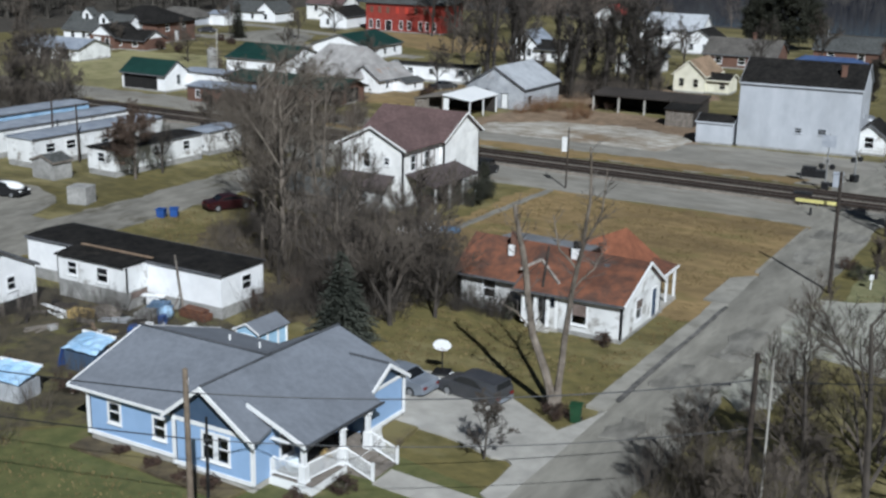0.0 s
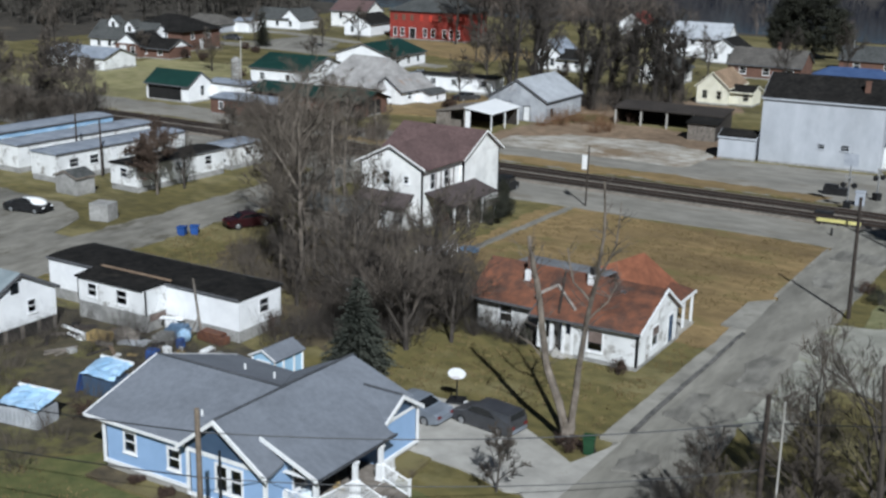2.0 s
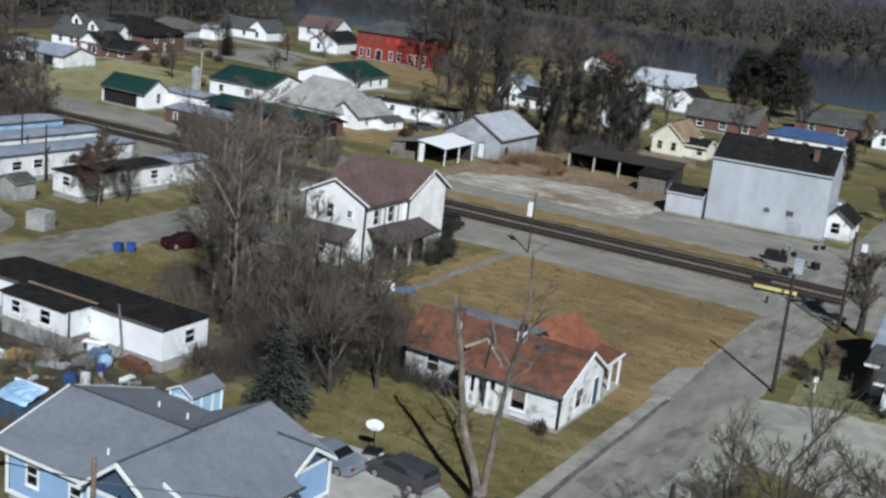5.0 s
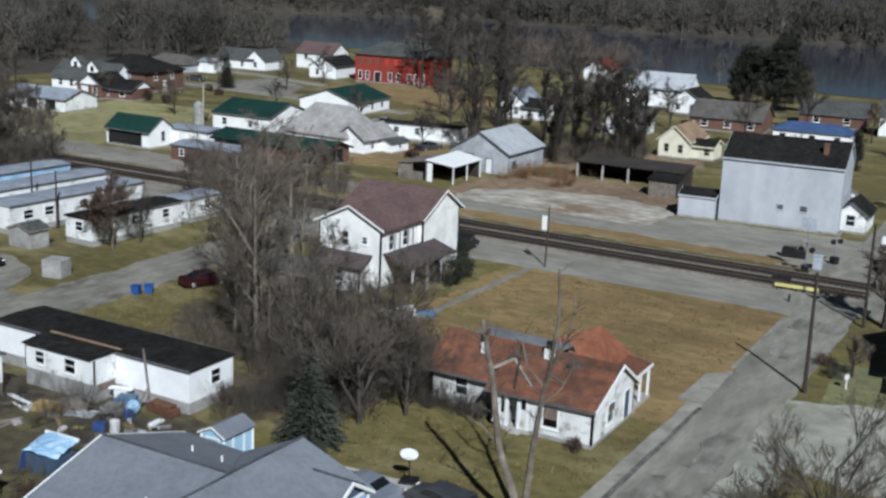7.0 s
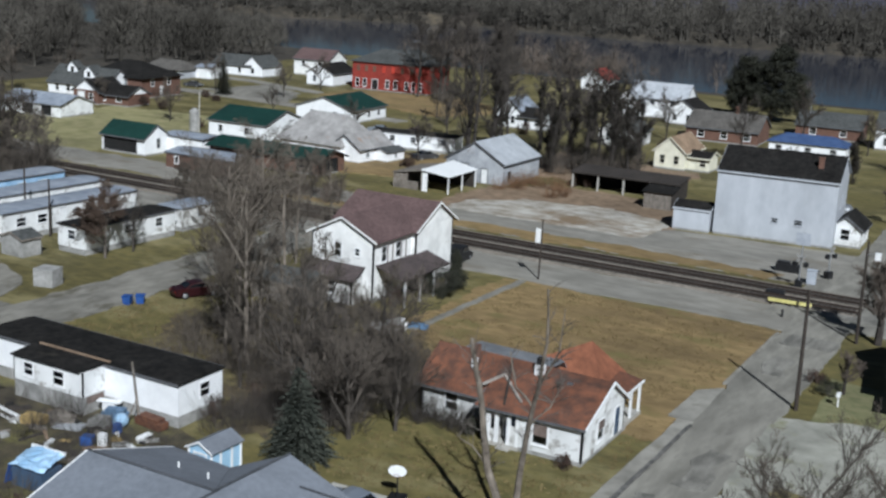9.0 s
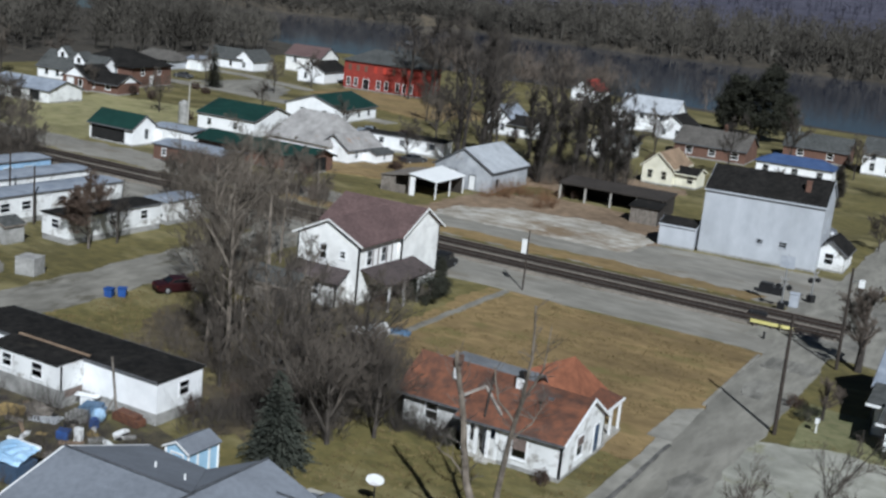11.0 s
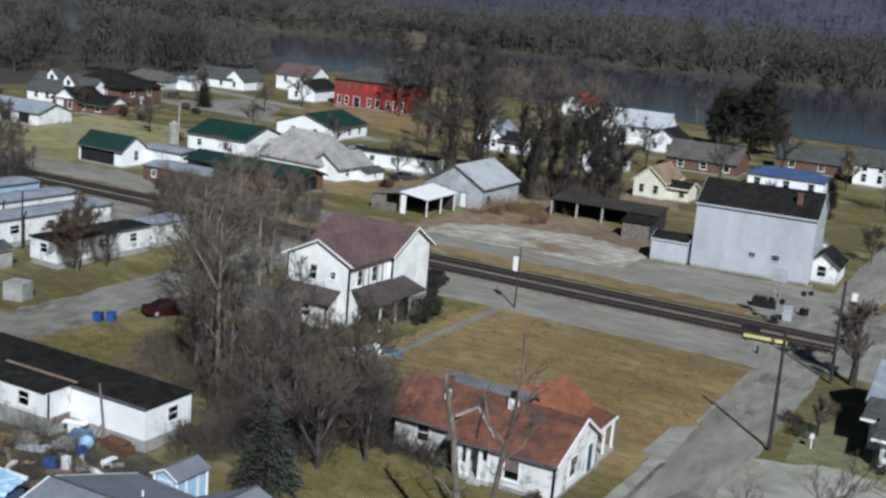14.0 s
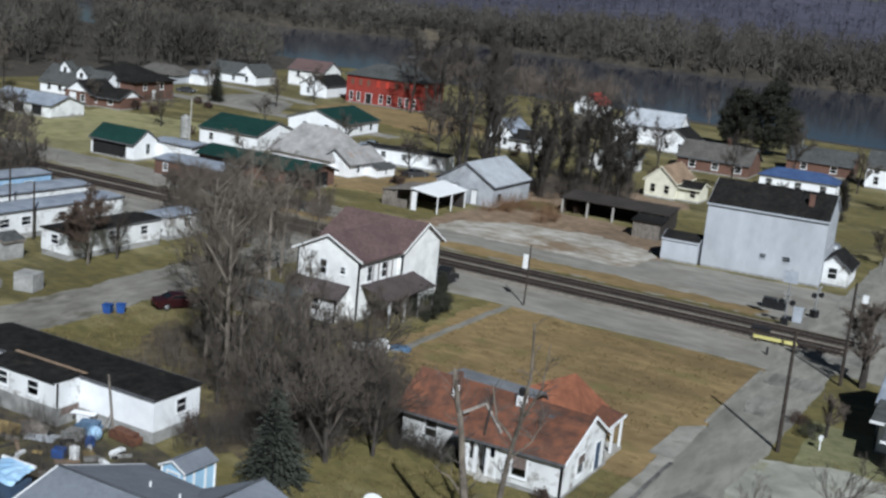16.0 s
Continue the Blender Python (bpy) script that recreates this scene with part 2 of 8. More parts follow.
M_TYRE = shade("tyre_rubber", (0.01, 0.01, 0.01), (0.02, 0.02, 0.02), 5.0, rough=0.9)
M_GREENP = shade("green_plastic", (0.01, 0.04, 0.016), (0.016, 0.06, 0.024), 2.0, rough=0.6, blotch=0.1)
M_MHROOF = shade("bluish_grey_roof", (0.21, 0.235, 0.28), (0.31, 0.335, 0.38), 0.8, rough=0.6, lines=("X", 0.6, 0.015), blotch=0.16, big=0.4)
M_ROOFEDGE = shade("dark_roof_edge", (0.07, 0.07, 0.075), (0.12, 0.12, 0.125), 2.0, rough=0.7, blotch=0.1)
M_WORNROAD = shade("worn_side_street", (0.16, 0.149, 0.125), (0.255, 0.239, 0.205), 0.6, rough=0.9, bump=0.2, blotch=0.22, big=0.2, spots=((0.09, 0.08, 0.058), 0.22, 0.55), stretch=(1.2, 0.6, 1))
M_SEAM = shade("tar_seam", (0.06, 0.058, 0.054), (0.15, 0.14, 0.13), 2.0, rough=0.9, blotch=0.2)
M_TARPATCH = shade("dark_asphalt_repair", (0.12, 0.113, 0.098), (0.215, 0.203, 0.177), 0.9, rough=0.9, bump=0.2, blotch=0.2, big=0.3, spots=((0.23, 0.218, 0.19), 0.5, 0.5), stretch=(1.4, 0.5, 1))
M_BOARD = shade("brown_boarding", (0.13, 0.095, 0.08), (0.2, 0.155, 0.135), 2.0, rough=0.9, blotch=0.2)
M_WHITEQ = shade("stained_white", (0.74, 0.74, 0.73), (0.84, 0.84, 0.83), 1.1, rough=0.7, lines=("Z", 0.15, 0.01), blotch=0.16, big=0.5, spots=((0.27, 0.25, 0.225), 0.75, 0.54))
M_REDLAMP = shade("red_lens", (0.12, 0.008, 0.008), (0.17, 0.012, 0.012), 2.0, rough=0.3)


def water_material():
    m = bpy.data.materials.new("river_water")
    m.use_nodes = True
    n, l = m.node_tree.nodes, m.node_tree.links
    b = n["Principled BSDF"]
    # blue in the base colour helps out the weak sky reflection
    b.inputs["Base Color"].default_value = (0.029, 0.035, 0.056, 1)
    b.inputs["Roughness"].default_value = 0.06
    tc, t, bp = n.new("ShaderNodeTexCoord"), n.new("ShaderNodeTexNoise"), n.new("ShaderNodeBump")
    t.inputs["Scale"].default_value = 1.1
    t.inputs["Detail"].default_value = 3
    bp.inputs["Strength"].default_value = 0.15
    bp.inputs["Distance"].default_value = 0.05
    l.new(tc.outputs["Object"], t.inputs["Vector"])
    l.new(t.outputs["Fac"], bp.inputs["Height"])
    l.new(bp.outputs[0], b.inputs["Normal"])
    return m


# bluish purple-grey holds the distance haze over the bare hill trees
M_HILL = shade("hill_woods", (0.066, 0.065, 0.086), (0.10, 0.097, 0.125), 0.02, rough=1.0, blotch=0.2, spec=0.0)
M_WATER = water_material()
M_FLOOR = shade("woodland_floor", (0.03, 0.026, 0.02), (0.065, 0.054, 0.04), 0.25, rough=1.0, bump=0.5, blotch=0.2, spots=((0.11, 0.088, 0.058), 0.03, 0.62))


# ---- mesh helpers ----
def box(bm, x0, y0, z0, x1, y1, z1, m=None):
    v = [bm.verts.new((x, y, z) if m is None else m @ Vector((x, y, z))) for x in (x0, x1) for y in (y0, y1) for z in (z0, z1)]
    for a, b, c, d in ((0, 1, 3, 2), (4, 6, 7, 5), (0, 4, 5, 1), (2, 3, 7, 6), (0, 2, 6, 4), (1, 5, 7, 3)):
        bm.faces.new((v[a], v[b], v[c], v[d]))


def prism(bm, ring, way):
    """A closed prism: the ring of points, and the same ring moved by way."""
    lo = [bm.verts.new(p) for p in ring]
    hi = [bm.verts.new(Vector(p) + Vector(way)) for p in ring]
    bm.faces.new(lo)
    bm.faces.new(hi[::-1])
    for i in range(len(ring)):
        j = (i + 1) % len(ring)
        bm.faces.new((lo[j], lo[i], hi[i], hi[j]))


def tube(bm, p0, p1, r0, r1, n=6, caps=True):
    p0, p1 = Vector(p0), Vector(p1)
    q = (p1 - p0).to_track_quat("Z", "Y")
    rings = []
    for p, r in ((p0, r0), (p1, r1)):
        rings.append([bm.verts.new(p + q @ Vector((r * math.cos(6.2832 * i / n), r * math.sin(6.2832 * i / n), 0))) for i in range(n)])
    for i in range(n):
        j = (i + 1) % n
        bm.faces.new((rings[0][i], rings[0][j], rings[1][j], rings[1][i]))
    if caps:
        bm.faces.new(rings[0][::-1])
        bm.faces.new(rings[1])


def ball(bm, c, rx, ry, rz, u=10, v=6):
    bmesh.ops.create_uvsphere(bm, u_segments=u, v_segments=v, radius=1.0, matrix=Matrix.LocRotScale(c, None, (rx, ry, rz)))


def slab(bm, top, thick=0.14):
    """A sheet with the given top outline and a thickness straight down."""
    prism(bm, [Vector(p) - Vector((0, 0, thick)) for p in top], (0, 0, thick))


def board(bm, a, b, deep=0.22, wide=0.05):
    """A trim board that hangs from the line a-b."""
    a, b = Vector(a), Vector(b)
    side = (b - a).cross(Vector((0, 0, 1))).normalized() * wide
    prism(bm, [a - side, b - side, b - side - Vector((0, 0, deep)), a - side - Vector((0, 0, deep))], 2 * side)


def mesh_of(name, bm, material, smooth=False):
    me = bpy.data.meshes.new(name)
    bmesh.ops.remove_doubles(bm, verts=bm.verts, dist=0.006)
    bmesh.ops.recalc_face_normals(bm, faces=bm.faces)
    bm.to_mesh(me)
    bm.free()
    for f in me.polygons:
        f.use_smooth = smooth
    for m in material if isinstance(material, (list, tuple)) else (material,):
        me.materials.append(m)
    return me


def part(name, bm, material, parent, label="", smooth=False):
    ob = new(name, mesh_of(name, bm, material, smooth))
    ob.parent = parent
    if label:
        ob["label"] = label
    return ob


def thing(name, x, y, z=0.0, rz=0.0, label="", category="", group="", kind=""):
    ob = new(name)
    ob.empty_display_size = 0.2
    ob.matrix_basis = pose(x, y, z, 0, 0, rz)
    return tagged(ob, label, category, group, kind)


def single(name, bm, material, m=None, label="", category="", group="", kind="", smooth=False):
    ob = new(name, mesh_of(name, bm, material, smooth))
    if m is not None:
        ob.matrix_basis = m
    return tagged(ob, label, category, group, kind)


def raw(name, verts, faces, material, parent=None):
    me = bpy.data.meshes.new(name)
    me.from_pydata(verts, [], faces)
    me.materials.append(material)
    ob = new(name, me)
    ob.parent = parent
    return ob


# ---- the ground ----
RIVER_NEAR = [(-1600, 640), (-900, 600), (-600, 500), (-400, 400), (-273, 369), (-182, 356), (-67, 349), (200, 345), (1500, 340)]
RIVER_FAR = [(-1600, 1160), (-1185, 965), (-954, 865), (-843, 797), (-725, 707), (-625, 617), (-540, 535), (-480, 560), (-440, 600), (-345, 655), (-245, 642), (-116, 660), (200, 690), (1500, 720)]


def along(line, x):
    return float(np.interp(x, [p[0] for p in line], [p[1] for p in line]))


def ground_z(x, y):
    near, far = along(RIVER_NEAR, x), along(RIVER_FAR, x)
    if y < near:
        d = near - y
        return 0.0 if d > 26 else -8.0 * (1 - d / 26) ** 1.5
    if y < far:
        return -8.0
    d = y - far
    bank = min(1.0, d / 14) * 9.0 - 8.0
    hill = 95.0 * min(1.0, max(0.0, (d - 500) / 1300)) ** 1.4 * (0.75 + 0.5 * noise.noise(Vector((x * 0.0011, y * 0.0011, 0.3))))
    return bank + hill


def build_ground():
    xs = list(range(-2400, -700, 60)) + list(range(-700, 240, 12)) + list(range(240, 2401, 90))
    ys = [-400, -200, -60, 60, 180, 280] + list(range(310, 720, 8)) + list(range(720, 1200, 30)) + list(range(1200, 3600, 120))
    verts = [(x, y, ground_z(x, y)) for y in ys for x in xs]
    w = len(xs)
    faces = [(j * w + i, j * w + i + 1, (j + 1) * w + i + 1, (j + 1) * w + i) for j in range(len(ys) - 1) for i in range(w - 1)]
    g = raw("ground", verts, faces, M_GRASS)
    g.data.materials.append(M_FLOOR)
    # ground far behind the river shares the haze-tinted hill colour
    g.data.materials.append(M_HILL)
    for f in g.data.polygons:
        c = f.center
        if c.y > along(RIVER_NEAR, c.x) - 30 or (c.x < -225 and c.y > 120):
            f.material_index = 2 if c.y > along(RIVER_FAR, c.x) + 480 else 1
    tagged(g, "flat olive-brown winter grass sloping to the river", "ground", kind="structure")
    bm = bmesh.new()
    box(bm, -2400, 300, -9.0, 2400, 1800, -6.0)
    single("water", bm, M_WATER, None, "calm grey-blue river between wooded banks", "river", kind="structure")


build_ground()
LAYER = [0.0]


def far_field():
    """A pale stubble field behind the far bank, laid on the ground."""
    verts, faces = [], []
    for j in range(9):
        y = 890 + j * 22
        for i in range(7):
            x = -1085 - (y - 940) * 0.45 + i * 11
            verts.append((x, y, ground_z(x, y) + 0.5))
    for j in range(8):
        for i in range(6):
            a = j * 7 + i
            faces.append((a, a + 1, a + 8, a + 7))
    tagged(raw("ground_field", verts, faces, M_LOT), "pale stubble field behind the far bank", "field", kind="structure")


far_field()


def patch(name, corners, material, label, category, thick=0.02, wobble=0.0, step=2.0, seed=1, kind="structure"):
    """A thin sheet on the ground with the given outline, its edge uneven by wobble."""
    LAYER[0] += 0.004
    top = thick + LAYER[0]
    pts = []
    for i, p in enumerate(corners):
        q = corners[(i + 1) % len(corners)]
        d = math.hypot(q[0] - p[0], q[1] - p[1])
        k = max(1, int(d / step)) if wobble else 1
        for j in range(k):
            x, y = p[0] + (q[0] - p[0]) * j / k, p[1] + (q[1] - p[1]) * j / k
            n = noise.noise(Vector((x * 0.35, y * 0.35, seed * 7.1))) + 0.6 * noise.noise(Vector((x * 1.1, y * 1.1, seed * 3.7)))
            m = noise.noise(Vector((x * 0.35, y * 0.35, seed * 11.3 + 5))) + 0.6 * noise.noise(Vector((x * 1.1, y * 1.1, seed * 5.1)))
            pts.append((x + wobble * n, y + wobble * m, -0.05))
    bm = bmesh.new()
    prism(bm, pts, (0, 0, top + 0.05))
    bmesh.ops.triangulate(bm, faces=[f for f in bm.faces if len(f.verts) > 4])
    return single(name, bm, material, None, label, category, kind=kind)


def rect(x0, y0, x1, y1):
    return [(x0, y0), (x1, y0), (x1, y1), (x0, y1)]


patch("ground_lot", rect(-49.5, 75, -20.5, 107.2), M_LOT, "vacant lot of dry brown grass", "grass", 0.01, 0.8, 0.7, seed=2)
patch("ground_litter", [(-62, 66), (-50, 64), (-47, 58), (-41, 60), (-40, 68), (-42, 76), (-50, 88), (-54, 90), (-64, 90), (-66, 78)], M_LITTER, "dark leaf litter under bare trees", "ground", 0.01, 2.0, 0.8, seed=3)
patch("ground_yard", [(-73, 31), (-60, 31), (-52, 33), (-47.5, 36.3), (-43.5, 40.5), (-43, 56), (-50, 58), (-73, 57)], M_MUD, "muddy cluttered back yard", "ground", 0.01, 0.9, seed=4)
patch("ground_lawn", [(-60, 18), (-21.5, 18), (-21.5, 45), (-27, 46), (-43, 46), (-43.5, 40.5), (-47.5, 36.3), (-52, 33), (-60, 31)], M_LAWN, "short green-brown lawn", "lawn", 0.01, 0.4, seed=5)
patch("ground_lawn", [(-13.2, 84), (14, 80), (14, 96), (-13.8, 96)], M_PALELAWN, "short pale green lawn", "lawn", 0.01, 0.4, seed=6)
patch("ground_field", [(-172, 126), (-134, 126), (-136, 150), (-146, 180), (-172, 176)], M_FIELD, "pale straw-green open field", "grass", 0.01, 1.2, 0.9, seed=7)
patch("ground_scrub", [(-75, 134.5), (-44, 134.5), (-43, 158), (-66, 160), (-75, 152)], M_SCRUB, "patchy brown scrub and bare soil", "ground", 0.01, 1.3, 0.9, seed=8)
patch("gravel_lot", [(-73, 133.6), (-42.5, 133.6), (-43.5, 141), (-47, 147.5), (-56, 149.2), (-66, 146.5), (-72, 140)], M_GRAVELMIX, "pale bare gravel patch", "gravel", 0.02, 1.2, 0.8, seed=9)
patch("gravel_street", [(-190, 124.2), (-24, 125.5), (-19, 126), (-19, 134), (-40, 134.5), (-190, 133)], M_ROADG, "grey gravel street along the railway", "street", 0.02, 1.0, 0.7, seed=10)
patch("ground_verge", [(-92, 124.9), (-27, 125.4), (-26, 128.6), (-50, 129.3), (-92, 127.4)], M_LOT, "strip of brown grass", "grass", 0.02, 0.9, 0.7, seed=11)
patch("gravel_street", [(-45, 133.5), (-19, 133.5), (-19, 143), (-25, 143.5), (-44, 142)], M_ROADG, "grey gravel yard before the hall", "gravel", 0.02, 0.5, 0.8, seed=26)
patch("road_rail_side", [(-150, 107.6), (-19, 107.4), (-19, 115.4), (-150, 115.4)], M_ROADG, "grey chip-sealed street beside the railway", "road", 0.03, 0.45, 0.8, seed=12)
patch("road_side", [(-78.2, 30), (-71.6, 30), (-72.2, 108), (-79.6, 108)], M_WORNROAD, "worn grey side street", "road", 0.035, 0.7, 0.8, seed=13)
patch("parking_pad", [(-112, 56), (-77.8, 57), (-77.8, 70), (-81.5, 70.5), (-84, 75.5), (-90, 79), (-112, 80)], M_WORNROAD, "grey gravel parking area", "parking", 0.02, 0.8, seed=14)
patch("road", [(-20.8, -120), (-15.4, -120), (-15.4, 122), (-15.0, 330), (-22.0, 330), (-20.8, 135)], M_ASPHALT, "worn grey asphalt street with patches", "road", 0.05, 0.3, 0.8, seed=15)
patch("road_crossing", [(-24, 112), (-9, 110), (-4, 118), (8, 150), (14, 190), (2, 190), (-12, 140), (-22, 134)], M_ASPHALT, "wide worn asphalt at the crossing", "road", 0.045, 0.4, seed=16)
patch("driveway", [(-35.5, 50.4), (-29.7, 49.0), (-28.3, 49.4), (-26.5, 49.3), (-24.9, 48.9), (-23.3, 48.3), (-22.5, 48.5), (-22.0, 48.1), (-21.9, 47.2), (-21.8, 46.1), (-21.9, 44.5), (-20.6, 43.6), (-20.5, 57.0), (-21.3, 54.6), (-21.8, 53.1), (-23.1, 54.0), (-25.9, 55.8), (-27, 57.2), (-35.5, 56.6)], M_CONC, "pale concrete driveway", "driveway", 0.055, 0.08, seed=17)
patch("pavement_apron", [(-22.4, 80.1), (-20.5, 79.9), (-20.6, 88.4), (-22.3, 86.5)], M_GUTTER, "worn pale concrete apron", "pavement", 0.06, 0.1, seed=18)
patch("driveway_opposite", [(-15.7, 63.5), (-14.2, 61.2), (-12.8, 62.4), (-12.6, 72.5), (-6, 71), (14, 66), (14, 84), (-4, 86.2), (-11, 86.6), (-15.5, 84.2)], M_PALEDRIVE, "pale gravel and concrete driveway", "driveway", 0.05, 0.6, 0.6, seed=19)
patch("footpath", [(-48.0, 86.0), (-47.3, 86.0), (-46.9, 107.3), (-47.7, 107.3)], M_WORNROAD, "narrow worn concrete footpath", "path", 0.03, 0.16, 0.6, seed=20)
patch("front_walk", [(-26.8, 42.6), (-21.0, 42.2), (-21.0, 43.9), (-26.8, 44.4)], M_CONC, "concrete front walk", "path", 0.04, 0.03, seed=21)
for px, py, pw, pl, seed in ((-17.6, 104.5, 2.2, 1.6, 61), (-18.6, 96.0, 0.9, 2.6, 62), (-17.2, 72.0, 0.8, 3.4, 63), (-18.9, 64.0, 0.7, 2.2, 64), (-16.4, 116.0, 2.6, 2.0, 65), (-13.0, 128.0, 3.0, 3.5, 66), (-18.8, 55.0, 0.9, 1.6, 67)):
    patch("road_patch", rect(px - pw, py - pl, px + pw, py + pl), M_TARPATCH, "dark worn asphalt repair patch", "road patch", 0.06, 0.7, 0.6, seed=seed)
patch("lane_far", [(-215, 206), (-168, 206), (-120, 200), (-120, 204), (-168, 211), (-215, 211)], M_ROADG, "pale far lane", "road", 0.03, 0.3, seed=22)
patch("ground_yard", [(-181, 214), (-166, 208.5), (-153, 205.5), (-158, 218), (-162, 226), (-178, 234)], M_WORNROAD, "grey-brown gravel ground beside the far lane", "gravel", 0.02, 1.5, 1.0, seed=27)
patch("ground_lot", [(-158, 228), (-120, 214), (-112, 232), (-128, 248), (-160, 244)], M_LOT, "dry brown grass before the red hall", "grass", 0.01, 1.5, 1.2, seed=28)
patch("ground_lot", [(-118, 150), (-96, 146), (-86, 150), (-88, 172), (-96, 172)], M_LOT, "dry brown grass beside the barns", "grass", 0.01, 1.5, 1.2, seed=29)
patch("ground_litter", [(-80, 164), (-55, 166), (-53, 186), (-80, 190)], M_SCRUB, "rust-brown leaf-strewn ground under vine-covered trees", "ground", 0.01, 1.5, 1.0, seed=30)
patch("lane_far", [(-215, 236), (-188, 236), (-160, 228), (-160, 232), (-187, 240), (-215, 240)], M_ROADG, "pale far lane", "road", 0.03, 0.3, seed=23)


def kerb(x, y0, y1):
    bm = bmesh.new()
    y = y0
    while y < y1 - 0.1:
        e = min(y + 3.0, y1)
        box(bm, x - 0.15, y + 0.01, -0.05, x + 0.15, e - 0.01, 0.17)
        y = e
    single("kerb", bm, M_ROADG, None, "worn pale concrete kerb", "kerb", kind="structure")


kerb(-20.95, 89.3, 106.0)
patch("gutter", [(-21.7, 57.0), (-20.5, 57.0), (-20.4, 79.7), (-21.5, 79.7)], M_GUTTER, "pale worn concrete gutter strip", "gutter", 0.062, 0.12, 0.6, seed=24)
patch("seam", [(-20.66, 58.5), (-20.34, 58.5), (-20.24, 79.0), (-20.50, 79.0)], M_SEAM, "dark tar seam along the gutter", "seam", 0.075, 0.07, 0.5, seed=25)


# ---- railway ----
def railway():
    bm = bmesh.new()
    prism(bm, [(-230, 115.5, -0.05), (-230, 116.1, 0.22), (-230, 123.4, 0.22), (-230, 124.2, -0.05)], (214, 0, 0))
    single("ballast", bm, M_BALLAST, None, "grey-brown stone railway ballast bed", "ballast", kind="structure")
    for yc in (117.6, 121.3):
        bm = bmesh.new()
        box(bm, -229.5, yc - 1.25, 0.2, -16.5, yc + 1.3, 0.235)
        single("ballast", bm, M_OILBALLAST, None, "dark oil-stained ballast between the sleepers", "ballast", kind="structure")
        track = thing("railway_track", -24, yc, 0.21, 0, "dark-tied steel railway track on ballast", "railway", "railway tracks")
        bm = bmesh.new()
        box(bm, -0.13, -1.3, -0.08, 0.13, 1.3, 0.07)
        me = mesh_of("sleeper", bm, M_TIE)
        for k in range(140):
            t = new("sleeper", me)
            t.parent = track
            t.matrix_basis = pose(8 - k * 0.56, random.uniform(-0.05, 0.05), random.uniform(-0.01, 0.01), 0, 0, random.uniform(-1.5, 1.5))
        bm = bmesh.new()
        for k in range(140, 375):
            box(bm, 7.87 - k * 0.56, -1.3, -0.08, 8.13 - k * 0.56, 1.3, 0.07)
        far = part("sleeper", bm, M_TIE, track, "dark creosoted sleepers")
        far["kind"] = "stuff"
        for y in (-0.75, 0.75):
            bm = bmesh.new()
            box(bm, -205, y - 0.075, 0.07, 8, y + 0.075, 0.09)
            box(bm, -205, y - 0.012, 0.09, 8, y + 0.012, 0.2)
            box(bm, -205, y - 0.037, 0.2, 8, y + 0.037, 0.24)
            part("rail", bm, M_RAIL, track)


railway()


# ---- buildings ----
def wall_panel(bm, u0, u1, z0, z1, holes, place, thick=0.16):
    """A wall from u0 to u1, z0 to z1 with rectangular holes (u0, u1, z0, z1) right through it; place(u, w, z) gives the point."""
    us = sorted({u0, u1, *[h[0] for h in holes], *[h[1] for h in holes]})
    zs = sorted({z0, z1, *[h[2] for h in holes], *[h[3] for h in holes]})
    for a, b in zip(us, us[1:]):
        for c, d in zip(zs, zs[1:]):
            if any(h[0] < (a + b) / 2 < h[1] and h[2] < (c + d) / 2 < h[3] for h in holes):
                continue
            v = [bm.verts.new(place(u, w, z)) for u in (a, b) for w in (0, -thick) for z in (c, d)]
            for f in ((0, 1, 3, 2), (4, 6, 7, 5), (0, 4, 5, 1), (2, 3, 7, 6), (0, 2, 6, 4), (1, 5, 7, 3)):
                bm.faces.new([v[k] for k in f])


def pbox(bm, place, u0, w0, z0, u1, w1, z1):
    v = [bm.verts.new(place(u, w, z)) for u in (u0, u1) for w in (w0, w1) for z in (z0, z1)]
    for f in ((0, 1, 3, 2), (4, 6, 7, 5), (0, 4, 5, 1), (2, 3, 7, 6), (0, 2, 6, 4), (1, 5, 7, 3)):
        bm.faces.new([v[k] for k in f])


def window(parent, place, u0, u1, z0, z1, trim, fw=0.1, cross=True):
    bm = bmesh.new()
    for a, b, c, d in ((u0 - fw, u1 + fw, z1, z1 + fw * 1.2), (u0 - fw, u1 + fw, z0 - fw, z0), (u0 - fw, u0, z0, z1), (u1, u1 + fw, z0, z1)):
        pbox(bm, place, a, -0.1, c, b, 0.035, d)
    if cross:
        pbox(bm, place, u0, -0.09, (z0 + z1) / 2 - 0.03, u1, -0.02, (z0 + z1) / 2 + 0.03)
    w = part("window", bm, trim, parent)
    bm = bmesh.new()
    pbox(bm, place, u0 + 0.005, -0.075, z0 + 0.005, u1 - 0.005, -0.06, z1 - 0.005)
    part("pane", bm, M_GLASS, w)
    bm = bmesh.new()
    pbox(bm, place, u0 - fw - 0.03, -0.05, z0 - fw - 0.06, u1 + fw + 0.03, 0.09, z0 - fw)
    part("sill", bm, trim, w)


